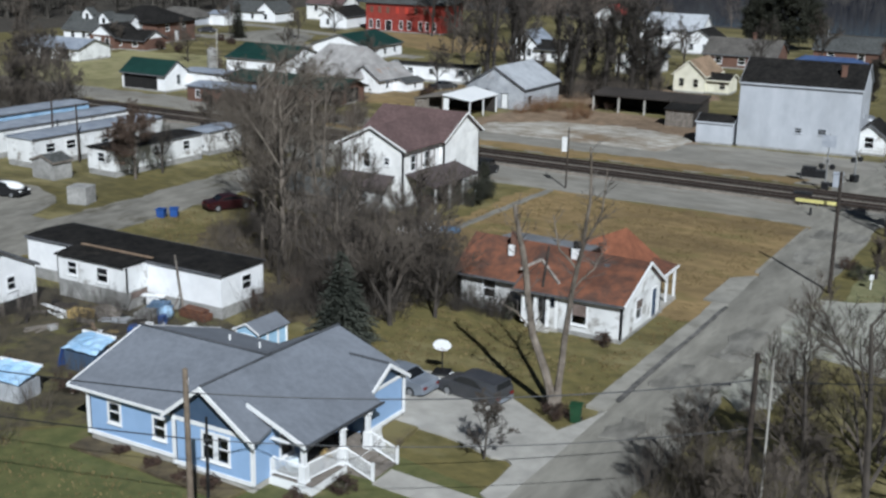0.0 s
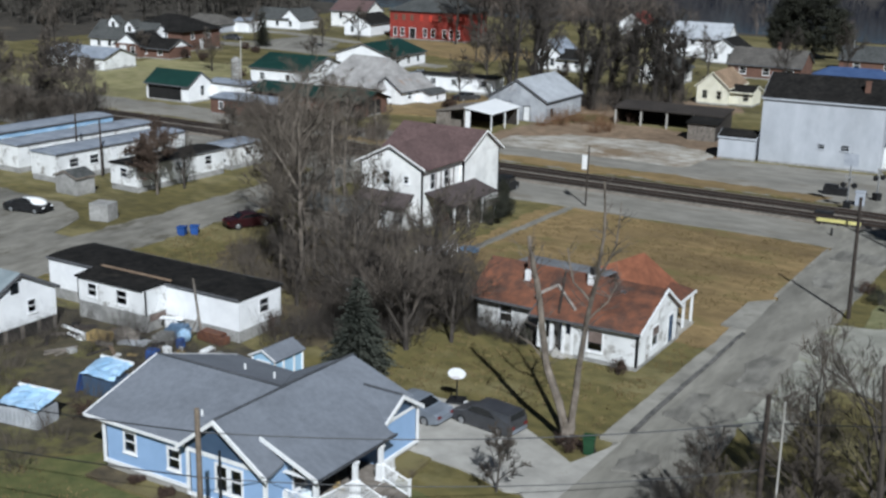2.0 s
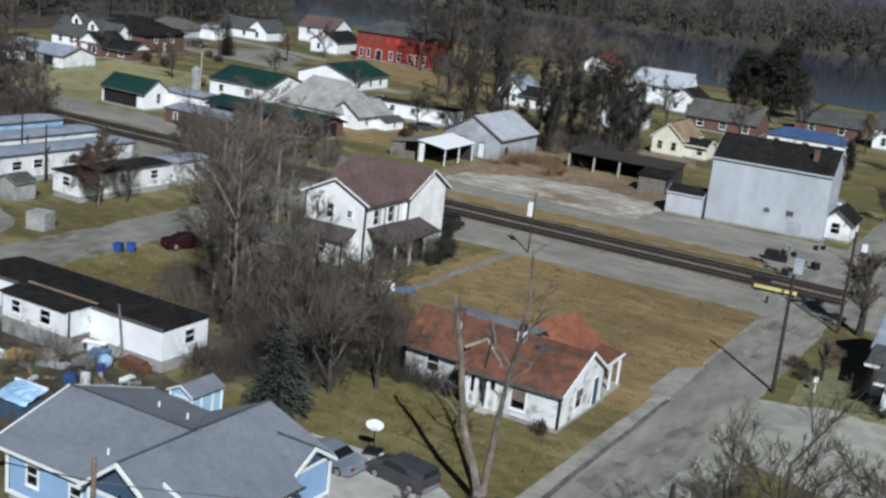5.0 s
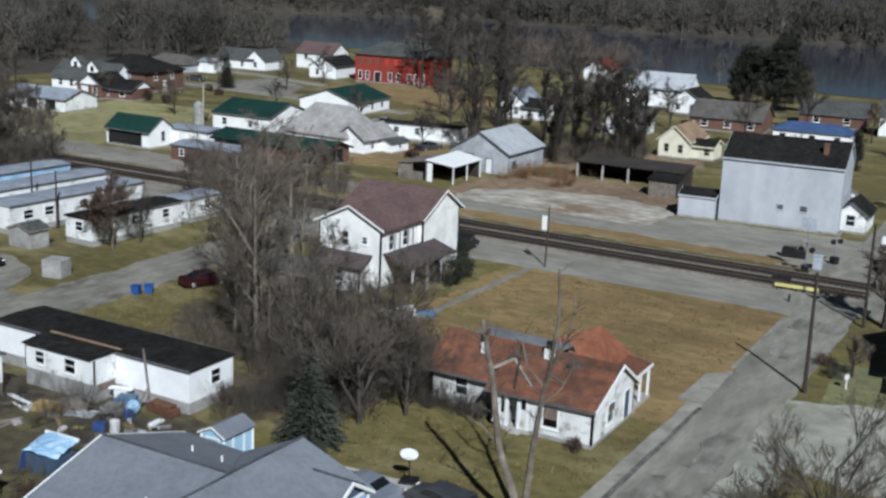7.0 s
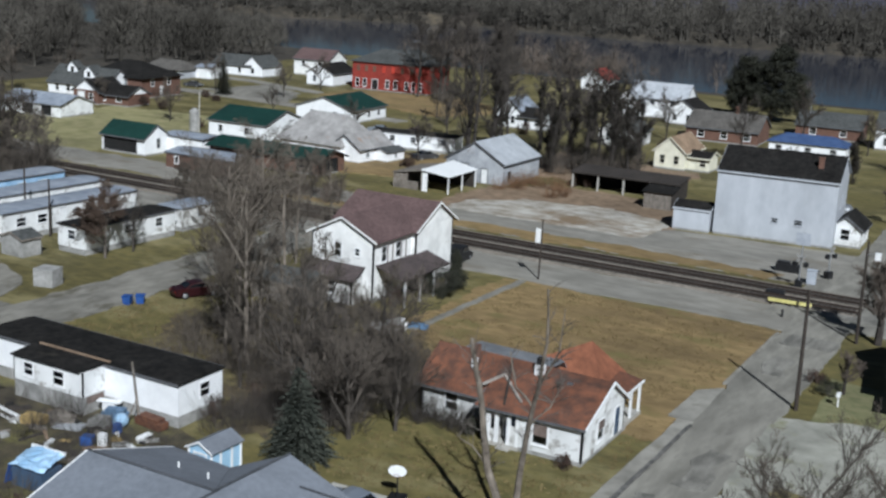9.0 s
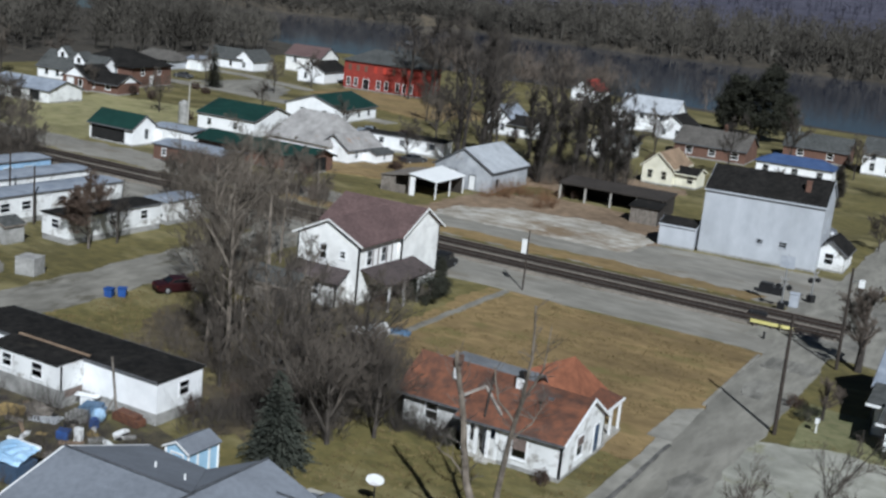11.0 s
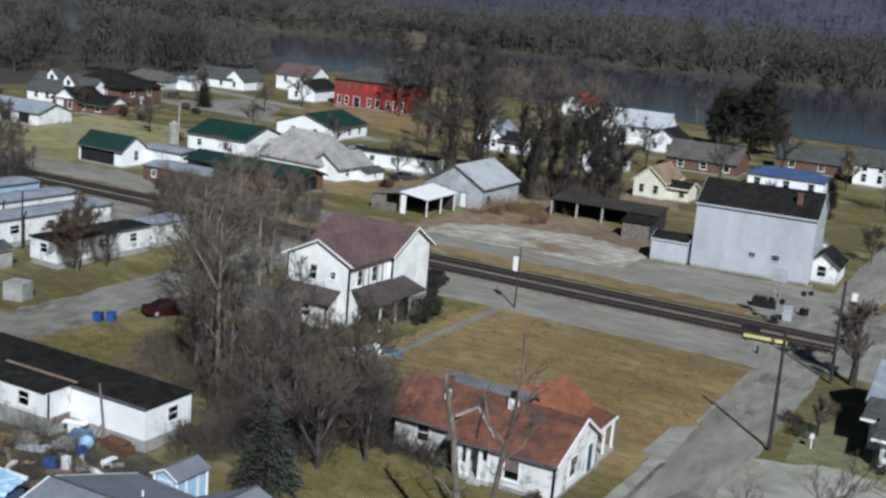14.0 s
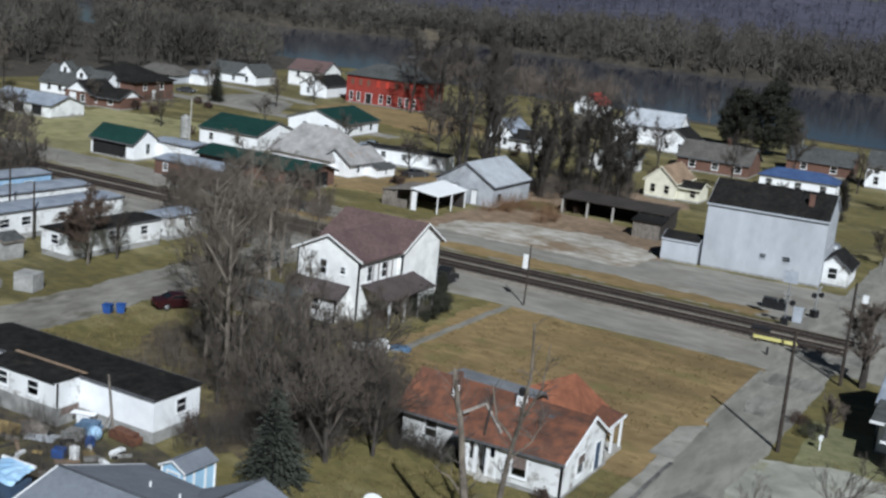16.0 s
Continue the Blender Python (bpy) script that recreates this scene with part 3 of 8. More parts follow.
def door(parent, place, u0, u1, z1, trim, leaf, z0=0.0):
    bm = bmesh.new()
    for a, b, c, d in ((u0 - 0.1, u1 + 0.1, z1, z1 + 0.12), (u0 - 0.1, u0, z0, z1), (u1, u1 + 0.1, z0, z1)):
        pbox(bm, place, a, -0.1, c, b, 0.035, d)
    d = part("door", bm, trim, parent)
    bm = bmesh.new()
    pbox(bm, place, u0 + 0.005, -0.09, z0, u1 - 0.005, -0.045, z1 - 0.005)
    for k in (0, 1):
        pbox(bm, place, u0 + 0.12, -0.05, z0 + 0.2 + k * (z1 - z0) / 2, u1 - 0.12, -0.03, z0 + (0.9 + k) * (z1 - z0) / 2 - 0.05)
    part("leaf", bm, leaf, d)
    bm = bmesh.new()
    ball(bm, place(u1 - 0.1, 0.0, z0 + 1.0), 0.04, 0.04, 0.04, 6, 4)
    part("handle", bm, M_ALU, d)


def sides(L, W):
    """Wall planes of a box centred on the origin: length of each and its place(u, outwards, z)."""
    return {
        "S": (L, lambda u, w, z: Vector((u, -W / 2 - w, z))),
        "N": (L, lambda u, w, z: Vector((-u, W / 2 + w, z))),
        "E": (W, lambda u, w, z: Vector((L / 2 + w, u, z))),
        "W": (W, lambda u, w, z: Vector((-L / 2 - w, -u, z))),
    }


def gable_roof(bm, L, W, eave, ridge, over=0.4, thick=0.14, rake=0.35, shift=0.0):
    s = (ridge - eave) / (W / 2)
    y = W / 2 + over
    z = eave - s * over
    ring = [(-y, z), (shift, ridge), (y, z), (y, z - thick), (shift, ridge - thick), (-y, z - thick)]
    # two slabs that meet at the ridge
    x0, w = -L / 2 - rake, L + 2 * rake
    prism(bm, [(x0, *ring[0]), (x0, *ring[1]), (x0, *ring[4]), (x0, *ring[5])], (w, 0, 0))
    prism(bm, [(x0, *ring[1]), (x0, *ring[2]), (x0, *ring[3]), (x0, *ring[4])], (w, 0, 0))


def hip_roof(bm, L, W, eave, ridge, hip, over=0.4, thick=0.14, hip_w=None):
    s = (ridge - eave) / (W / 2)
    hw = hip if hip_w is None else hip_w
    x, y, z = L / 2 + over, W / 2 + over, eave - s * over
    lo = [bm.verts.new(p) for p in ((-x, -y, z), (x, -y, z), (x, y, z), (-x, y, z))]
    un = [bm.verts.new(p) for p in ((-x, -y, z - thick), (x, -y, z - thick), (x, y, z - thick), (-x, y, z - thick))]
    a, b = bm.verts.new((-L / 2 + hw, 0, ridge)), bm.verts.new((L / 2 - hip, 0, ridge))
    for f in ((lo[0], lo[1], b, a), (lo[2], lo[3], a, b), (lo[1], lo[2], b), (lo[3], lo[0], a), un[::-1]):
        bm.faces.new(f)
    for i in range(4):
        j = (i + 1) % 4
        bm.faces.new((un[i], un[j], lo[j], lo[i]))


def fascia(bm, L, W, eave, ridge, over, rake, thick=0.2):
    """Boards along eaves and rakes."""
    s = (ridge - eave) / (W / 2)
    y, z = W / 2 + over, eave - s * over
    for sy in (-1, 1):
        box(bm, -L / 2 - rake, sy * y - 0.02, z - thick, L / 2 + rake, sy * y + 0.02, z + 0.01)
        for x in (-L / 2 - rake - 0.03, L / 2 + rake - 0.01):
            prism(bm, [(x, sy * (y + 0.01), z + 0.015), (x, 0, ridge + 0.015), (x, 0, ridge - thick), (x, sy * (y + 0.01), z - thick)], (0.04, 0, 0))


def house(name, label, x, y, rz, L, W, eave, ridge, wall, roof, trim=None, holes=(), over=0.4, rake=0.3, hip=None, found=0.25, base=None,
          chimney=None, category="house", group="", gable=None, leaf=None, flue=None):
    """A gabled or hipped house, ridge along its x. holes: (side, kind, u, width, sill, height)."""
    trim = trim or M_TRIM
    t = thing(name, x, y, 0, rz, label, category, group)
    sd = sides(L, W)
    for key, (length, place) in sd.items():
        cut = [(u - w / 2, u + w / 2, z, z + h) for s, k, u, w, z, h in holes if s == key]
        bm = bmesh.new()
        e = length / 2 - (0.16 if key in "EW" else 0)
        wall_panel(bm, -e, e, found, eave, cut, place)
        if key in "EW" and hip is None and ridge > eave:
            g = [place(-W / 2, 0, eave), place(W / 2, 0, eave), place(0, 0, ridge - 0.05)]
            if gable is None:
                prism(bm, g, place(0, -0.16, 0) - place(0, 0, 0))
        part("wall", bm, wall, t)
        if gable is not None and key in "EW":
            bm = bmesh.new()
            prism(bm, g, place(0, -0.16, 0) - place(0, 0, 0))
            part("gable", bm, gable, t)
        for s, k, u, w, z, h in holes:
            if s == key and k == "w":
                window(t, place, u - w / 2, u + w / 2, z, z + h, trim)
            elif s == key and k == "d":
                door(t, place, u - w / 2, u + w / 2, z + h, trim, leaf or trim, z)
    bm = bmesh.new()
    box(bm, -L / 2 + 0.03, -W / 2 + 0.03, -0.1, L / 2 - 0.03, W / 2 - 0.03, found)
    part("foundation", bm, base or M_SKIRT, t)
    bm = bmesh.new()
    if hip is None:
        gable_roof(bm, L, W, eave, ridge, over, 0.14, rake)
    else:
        hip_roof(bm, L, W, eave, ridge, hip, over)
    part("roof", bm, roof, t)
    if hip is None:
        bm = bmesh.new()
        fascia(bm, L, W, eave, ridge, over, rake)
        part("fascia", bm, M_ROOFEDGE if trim is M_TRIM else trim, t)
    if chimney:
        cx, cy, top, m = chimney
        bm = bmesh.new()
        box(bm, cx - 0.3, cy - 0.3, eave - 0.3, cx + 0.3, cy + 0.3, top)
        box(bm, cx - 0.36, cy - 0.36, top, cx + 0.36, cy + 0.36, top + 0.12)
        part("chimney", bm, m, t)
    if flue:
        cx, cy, top = flue
        bm = bmesh.new()
        tube(bm, (cx, cy, eave), (cx, cy, top), 0.09, 0.09, 8)
        tube(bm, (cx, cy, top), (cx, cy, top + 0.1), 0.16, 0.06, 8)
        part("flue", bm, M_ALU, t)
    return t


def row(side, kind, us, w, z, h):
    return [(side, kind, u, w, z, h) for u in us]


M_BARNWALL = shade("weathered_sheet_wall", (0.30, 0.31, 0.33), (0.43, 0.44, 0.46), 0.7, rough=0.8, lines=("X", 0.3, 0.012), blotch=0.25, big=0.4, spots=((0.16, 0.12, 0.09), 0.5, 0.6))

M_REDBOARD = shade("red_boarding", (0.36, 0.035, 0.02), (0.45, 0.05, 0.03), 2.0, rough=0.7, blotch=0.1)
M_GREYBROWN = shade("grey_brown_shingle", (0.075, 0.068, 0.06), (0.12, 0.11, 0.098), 2.0, rough=0.9, bump=0.3, blotch=0.2, big=0.2)
M_TANSHINGLE = shade("tan_shingle", (0.20, 0.135, 0.085), (0.29, 0.205, 0.135), 2.0, rough=0.9, bump=0.3, blotch=0.2, big=0.2)
# grey hall beside the crossing
house("grey_hall", "tall grey metal-sided hall with a dark shingle roof", -32.0, 149.6, 4.5, 14.4, 10, 8.2, 10.7, M_GREYWALL, M_DSHINGLE, M_GREYWALL,
      [("S", "w", 0.2, 0.7, 2.4, 0.5), ("S", "w", 3.0, 0.9, 2.4, 0.6), ("E", "w", -1, 0.9, 4.5, 1.4), ("E", "w", 2, 0.9, 4.5, 1.4)], 0.25, 0.15, chimney=(4.6, -2.6, 10.5, M_BRICK), category="hall")
house("lean_to", "low white-sided lean-to with a dark roof", -41.6, 145.6, 4.5, 4.6, 4.6, 2.9, 3.6, M_GREYWALL, M_DSHINGLE, M_GREYWALL, [], 0.15, 0.1, category="shed")
house("cottage", "small white cottage with a dark roof", -23.6, 150.6, 92, 6.0, 3.8, 2.5, 3.9, M_WHITEQ, M_DSHINGLE, None,
      [("W", "w", 0, 1.0, 0.9, 1.3), ("S", "w", 1.5, 0.9, 0.9, 1.2)], 0.35)
# barn, carport and open shed behind the gravel lot
house("metal_barn", "grey sheet-metal barn with a pale metal roof", -77.7, 159.5, 90, 12, 9.6, 3.3, 6.1, M_BARNWALL, M_GALV, M_ROOFEDGE,
      [("W", "d", -2.5, 2.6, 0.1, 2.5), ("W", "d", 1.6, 1.0, 0.1, 2.1), ("S", "w", -4.2, 0.8, 0.9, 1.0)], 0.3, 0.3, category="barn", found=0.1, leaf=M_TRIM)
house("blue_roof_house", "long low white house with a blue metal roof", -44.4, 221.0, 4, 13.5, 6.4, 3.0, 4.2, M_WHITE, M_BLUEROOF, None,
      row("S", "w", (-5, 0.2, 4.6), 1.1, 0.9, 1.3) + row("S", "d", (-1.8,), 0.9, 0.3, 2.0), 0.4, hip=2.5)
house("brick_ranch", "brown brick ranch house with a grey shingle roof", -62.8, 232.0, 3, 14, 11, 2.8, 5.5, M_BRICK, M_GREYBROWN, None,
      row("S", "w", (-4, 0.5, 5), 1.2, 0.9, 1.2), 0.4, chimney=(1.5, 0.0, 6.6, M_BRICK), gable=M_BRICK)
house("shingled_house", "low brick house with a grey-brown shingle roof", -47.5, 255.0, 3, 13, 10, 2.8, 5.2, M_BRICK, M_GREYROOF, None, row("S", "w", (-3, 3), 1.2, 0.9, 1.2), 0.4, flue=(-4.5, -1, 6.2))
house("white_farmhouse", "large white house with a pale metal roof", -86.0, 259.0, 3, 13, 9, 4.6, 7.6, M_WHITE, M_GALV, None,
      row("S", "w", (-4.5, -1.0, 3.5), 1.0, 2.9, 1.3) + row("S", "w", (-4.5, 3.5), 1.0, 0.8, 1.4), 0.5)
# near-black leaves give the wing's porch openings their shade
house("farmhouse_wing", "white gabled front wing with dark panels for shaded openings", -91.4, 253.4, 92, 6.0, 6.4, 3.4, 6.0, M_WHITE, M_GALV, None, [("W", "d", -1.3, 1.5, 0.3, 2.2), ("W", "w", 1.5, 1.3, 0.8, 1.5), ("S", "d", 0.5, 2.2, 0.3, 2.2)], 0.4, 0.3, category="house", leaf=M_DARK)
house("white_house", "white gabled house with a dark roof", -77.5, 252.0, 90, 9, 7, 3.2, 5.4, M_WHITE, M_DSHINGLE, None, row("W", "w", (-1.5, 1.5), 0.9, 0.9, 1.3), 0.4)
house("yellow_house", "pale yellow house with a tan shingle roof", -59.6, 192.4, 90, 9.5, 5.2, 3.2, 5.4, M_YELLOW, M_TANSHINGLE, M_YELLOW, row("W", "w", (-1.2, 1.2), 0.8, 1.0, 1.3), 0.4)
house("yellow_porch", "pale yellow porch wing with a dark low roof", -55.2, 191.2, 0, 4.0, 4.6, 2.5, 3.3, M_YELLOW, M_DSHINGLE, M_YELLOW, row("S", "d", (-0.9,), 1.1, 0.3, 1.9) + row("S", "w", (0.9,), 0.9, 0.9, 1.1), 0.5, category="porch")
house("white_house", "white gabled house partly behind trees", -102.0, 216.5, 90, 8, 5.6, 3.8, 6.0, M_WHITE, M_MHROOF, None, row("W", "w", (-1.2, 1.3), 0.9, 1.0, 1.4), 0.4)
house("white_house", "low white house with a dark porch roof", -96.6, 215.5, 0, 5.4, 6.0, 2.8, 4.2, M_WHITE, M_DSHINGLE, None, row("S", "w", (-1.2, 1.2), 0.9, 0.9, 1.2), 0.6)
house("white_house", "pale weathered house behind bare trees", -76.0, 210.0, 90, 9, 7, 3.0, 5.2, M_WHITEP, M_GREYROOF, None, row("W", "w", (-1.6, 1.6), 0.9, 0.9, 1.3), 0.4)
house("white_house", "white house with a long front porch", -29.0, 248.0, 3, 16, 9, 4.6, 7.0, M_WHITE, M_GREYROOF, None, row("S", "w", (-6, -3, 0, 3, 6), 0.9, 0.9, 1.5) + row("S", "w", (-6, -3, 0, 3, 6), 0.9, 3.0, 1.2), 0.5)
house("red_roof_house", "white house with a red roof near the river", -118.0, 300.0, 90, 9, 7, 3.5, 6.0, M_WHITE, M_RED, None, row("W", "w", (-1.6, 1.6), 0.9, 0.9, 1.3), 0.4)
# green-roofed buildings beyond the railway
# the wide dark leaf stands for the shade of an open porch
house("green_roof_house", "white house with a dark green metal roof, porch shade as a dark panel", -130.2, 138.4, 0, 9.0, 5.4, 2.9, 4.7, M_WHITE, M_GREENROOF, None,
      [("E", "w", 0.3, 0.8, 1.0, 1.5), ("S", "d", -0.6, 7.0, 0.26, 2.3)], 0.4, 0.2, leaf=M_DARK)
house("white_annex", "low white annex with a dark roof", -122.8, 143.4, 0, 8, 5.0, 2.9, 3.2, M_WHITE, M_MHROOF, None, row("S", "d", (-1.0,), 0.9, 0.3, 2.0), 0.2, category="annex")
house("green_roof_hall", "long white building with a dark green metal roof", -128.0, 166.2, 2, 12, 12, 3.0, 5.0, M_WHITE, M_GREENROOF, None, row("S", "w", (-3.5, 2.0), 0.9, 1.0, 1.1), 0.3)
house("green_roof_bungalow", "white bungalow with a dark green metal roof", -131.5, 197.5, 94, 14, 12.5, 2.8, 4.9, M_WHITE, M_GREENROOF, None,
      row("S", "w", (-4.5, 0.0, 4.0), 1.1, 0.9, 1.1) + row("W", "w", (-2.5, 2.5), 1.0, 0.9, 1.2), 0.4)
house("weathered_barn", "barn with a steep hipped weathered tan metal roof", -107.6, 159.0, -4, 12.5, 10, 2.8, 6.8, M_WHITE, M_TANROOF, None, [("E", "w", -2, 0.9, 0.9, 1.2)], 0.4, 0.3, hip=2.4, category="barn")
house("barn_wing", "low white wing with a weathered tan roof", -101.0, 158.6, 86, 8.6, 5.6, 2.5, 4.4, M_WHITE, M_TANROOF, None, [("W", "w", -1.2, 0.7, 0.9, 1.2), ("W", "d", 1.2, 0.9, 0.3, 1.9), ("S", "w", -2, 0.8, 0.9, 1.1), ("S", "w", 1.4, 0.8, 0.9, 1.1)], 0.4, 0.3, category="annex")
house("white_lean_to", "small white lean-to beside the barn wing", -97.0, 160.6, 86, 4.6, 2.6, 1.8, 2.3, M_WHITE, M_GREYROOF, None, [("S", "w", 0, 0.6, 0.7, 0.7)], 0.2, 0.2, category="shed")
# black leaves stand for the shade in the shed's open right end
house("long_shed", "long low brown shed with a dark green roof", -107.0, 144.2, 0, 20.5, 6.6, 2.5, 3.6, M_BRICK, M_GREENROOF, M_DSHINGLE, [("S", "d", 7.6, 2.6, 0.1, 2.1), ("E", "d", 0.0, 3.0, 0.1, 2.1)], 0.5, 0.5, category="shed", leaf=M_DARK)
house("brick_shed", "low red-brown brick shed with a flat grey roof", -110.5, 133.6, 0, 12.4, 6.0, 2.5, 2.9, M_BRICK, M_MHROOF, M_TRIM, [("W", "d", -2, 0.9, 0.1, 2.0), ("S", "w", -4.2, 0.7, 1.0, 0.9)], 0.2, 0.2, category="shed")
# far left houses
house("brick_house", "two-storey brown brick house with a dark hipped roof", -184.5, 194.5, 4, 15, 13, 4.6, 7.4, M_BRICK, M_DSHINGLE, None,
      row("S", "w", (-5, -1, 3), 1.0, 2.6, 1.3) + row("E", "w", (-3, 2.5), 1.0, 2.6, 1.3) + row("E", "d", (0,), 1.0, 0.3, 2.0), 0.6, hip=5.5)
house("garage_wing", "low brick garage wing with white fascia and dark roof", -173.5, 179.5, 4, 9, 6.5, 2.4, 4.0, M_BRICK, M_DSHINGLE, None, row("S", "w", (-2, 2), 1.2, 0.9, 1.1), 0.6, gable=M_WHITE, category="garage")


def dormer_house():
    """A white house with a dark gabled roof, a front gable and two gabled dormers."""
    t = house("dormer_house", "white house with dark gabled roof and two dormers", -189.0, 186.0, 4, 16, 8, 2.8, 6.0, M_WHITE, M_GREYROOF, None, row("S", "w", (-5.5, -2.5), 1.0, 0.9, 1.2), 0.4)
    for u, d, top in ((-3.4, -1.6, 7.0), (2.0, -2.6, 6.4)):
        bm = bmesh.new()
        prism(bm, [(u - 1.3, d, 3.4), (u + 1.3, d, 3.4), (u + 1.3, d, top - 1.2), (u, d, top), (u - 1.3, d, top - 1.2)], (0, -d, 0))
        dm = part("dormer", bm, M_WHITE, t, "white gabled dormer")
        bm = bmesh.new()
        for sx in (-1, 1):
            slab(bm, [(u, d - 0.3, top + 0.12), (u + sx * 1.65, d - 0.3, top - 1.4), (u + sx * 1.65, 0.4, top - 1.4), (u, 0.4, top + 0.12)], 0.1)
        part("dormer_roof", bm, M_GREYROOF, dm)
        bm = bmesh.new()
        box(bm, u - 0.4, d - 0.06, top - 2.3, u + 0.4, d - 0.01, top - 1.2)
        part("pane", bm, M_CARGLASS, dm)
    house("front_wing", "white gabled front wing above a brick porch", -178.6, 178.4, 94, 8, 6.4, 2.8, 5.0, M_BRICK, M_DSHINGLE, None, [("W", "d", -1.2, 1.6, 0.3, 2.0), ("W", "w", 1.4, 1.0, 0.9, 1.2)], 0.5, gable=M_WHITE, category="house")


M_CARGLASS = shade("car_glass", (0.008, 0.009, 0.01), (0.012, 0.013, 0.014), 1.0, rough=0.08, blotch=0.0, spec=0.6)
dormer_house()
house("low_garage", "long low garage with a blue-grey metal roof", -173.0, 159.5, 3, 15, 8.5, 2.4, 3.9, M_WHITEQ, M_MHROOF, None, row("S", "d", (-0.5, 4), 2.6, 0.1, 2.0), 0.3, category="garage", leaf=M_DARK)
house("white_garage", "small white garage on the far street", -197.5, 234.5, 4, 4.6, 5, 2.9, 3.6, M_WHITE, M_MHROOF, None, [("S", "d", 0, 2.4, 0.1, 2.1)], 0.2, 0.2, category="garage", found=0.1)
house("white_house", "small white house on the far street", -200.0, 250.0, 4, 12, 8, 2.9, 5.2, M_WHITE, M_GREYROOF, None, row("S", "w", (-3, 2.5), 0.9, 0.9, 1.2), 0.4)
house("gabled_annex", "small white gabled annex beside a house", -193.5, 251.0, 94, 9, 6, 2.9, 5.4, M_WHITE, M_GREYROOF, None, row("W", "w", (0,), 1.0, 0.9, 1.3), 0.3)
# carport is a near-black leaf that stands for its shade
house("grey_garage", "low house with a grey-brown hipped roof, carport shade as a dark panel", -205.5, 229.5, 4, 12, 8, 2.5, 4.3, M_GREYWALL, M_GREYBROWN, None, row("S", "d", (2.5,), 4.0, 0.1, 2.2), 0.5, hip=2.5, category="house", leaf=M_DARK)
# red hall by the river
red = house("red_hall", "large red-painted brick hall with white ground-floor windows", -152.4, 254.0, 6, 20.5, 13, 7.1, 9.8, M_RED, M_GREYROOF, None,
            row("S", "w", (-8.8, -6.8, -0.6, 1.6, 4.6, 6.4, 8.2), 0.9, 0.8, 1.9) + row("S", "d", (-4.0,), 1.6, 0.3, 2.4), 0.5, hip=5.0, category="hall", leaf=M_DARK)
for k in (-8.6, -6.4, -4.2, -1.6, 0.9, 3.4, 5.8, 8.2):
    bm = bmesh.new()
    box(bm, k - 0.42, -6.56, 4.5, k + 0.42, -6.44, 6.0)
    part("shutter", bm, M_REDBOARD if -3 < k < 2 else M_BRICK, red, "red-painted boarded upper window")
house("white_house", "white gabled house beside the red hall", -171.0, 250.5, 96, 12, 7.5, 3.2, 5.4, M_WHITE, M_DSHINGLE, None, row("W", "w", (-1.5,), 0.9, 1.0, 1.4), 0.3)
house("maroon_roof_house", "cream house with a maroon roof", -187.0, 268.0, 4, 11, 9, 4.5, 7.0, M_CREAM, M_BROWNROOF, None, row("S", "w", (-2.5, 2.5), 1.0, 2.4, 1.3), 0.4)


def mobile_home(label, x, y, rz, L, W, wall, roof, holes, skirt=0.75, eave=3.15, camber=0.16, group="mobile homes"):
    t = thing("mobile_home", x, y, 0, rz, label, "mobile home", group)
    for key, (length, place) in sides(L, W).items():
        cut = [(u - w / 2, u + w / 2, z, z + h) for s, k, u, w, z, h in holes if s == key]
        bm = bmesh.new()
        e = length / 2 - (0.12 if key in "EW" else 0)
        wall_panel(bm, -e, e, skirt, eave, cut, place, 0.12)
        part("wall", bm, wall, t)
        for s, k, u, w, z, h in holes:
            if s == key:
                (window(t, place, u - w / 2, u + w / 2, z, z + h, M_TRIM, 0.06) if k == "w" else door(t, place, u - w / 2, u + w / 2, z + h, M_TRIM, M_TRIM, z))
        bm = bmesh.new()
        pbox(bm, place, -length / 2 + 0.06, -0.12, -0.05, length / 2 - 0.06, -0.04, skirt)
        part("skirting", bm, M_SKIRT, t)
    bm = bmesh.new()
    ring = []
    for k in range(9):
        v = -1 + 2 * k / 8
        ring.append((-L / 2 - 0.12, v * (W / 2 + 0.12), eave + 0.03 + camber * (1 - v * v)))
    ring += [(-L / 2 - 0.12, W / 2 + 0.12, eave - 0.1), (-L / 2 - 0.12, -W / 2 - 0.12, eave - 0.1)]
    prism(bm, ring, (L + 0.24, 0, 0))
    part("roof", bm, roof, t)
    for sy in (-1, 1):
        bm = bmesh.new()
        box(bm, -L / 2 - 0.13, sy * (W / 2 + 0.13) - 0.02, eave - 0.13, L / 2 + 0.13, sy * (W / 2 + 0.13) + 0.02, eave + 0.05)
        part("roof_edge", bm, M_ROOFEDGE, t, "dark roof edge strip")
    return t


mobile_home("long white mobile home with a black roof and block skirting", -58.0, 59.8, 0, 18.6, 4.5, M_WHITE, M_DSHINGLE,
            [("E", "w", 0.4, 0.9, 1.6, 0.95)], 0.85, 3.15, 0.14)
mobile_home("white mobile home with a pale metal roof", -99.2, 94.4, 88, 19, 4.2, M_WHITEQ, M_MHROOF, row("S", "w", (-7.2, -4.4, 0.5, 4.5), 1.2, 1.5, 0.9) + row("S", "d", (-1.5,), 0.9, 0.8, 1.9), 0.6)
mobile_home("white and pale blue mobile home with a metal roof", -106.6, 96.0, 88, 20, 4.2, M_WHITEQ, M_MHROOF, row("S", "w", (-6.2, -3.0, 3.5, 6.5), 1.2, 1.5, 0.9), 0.6)
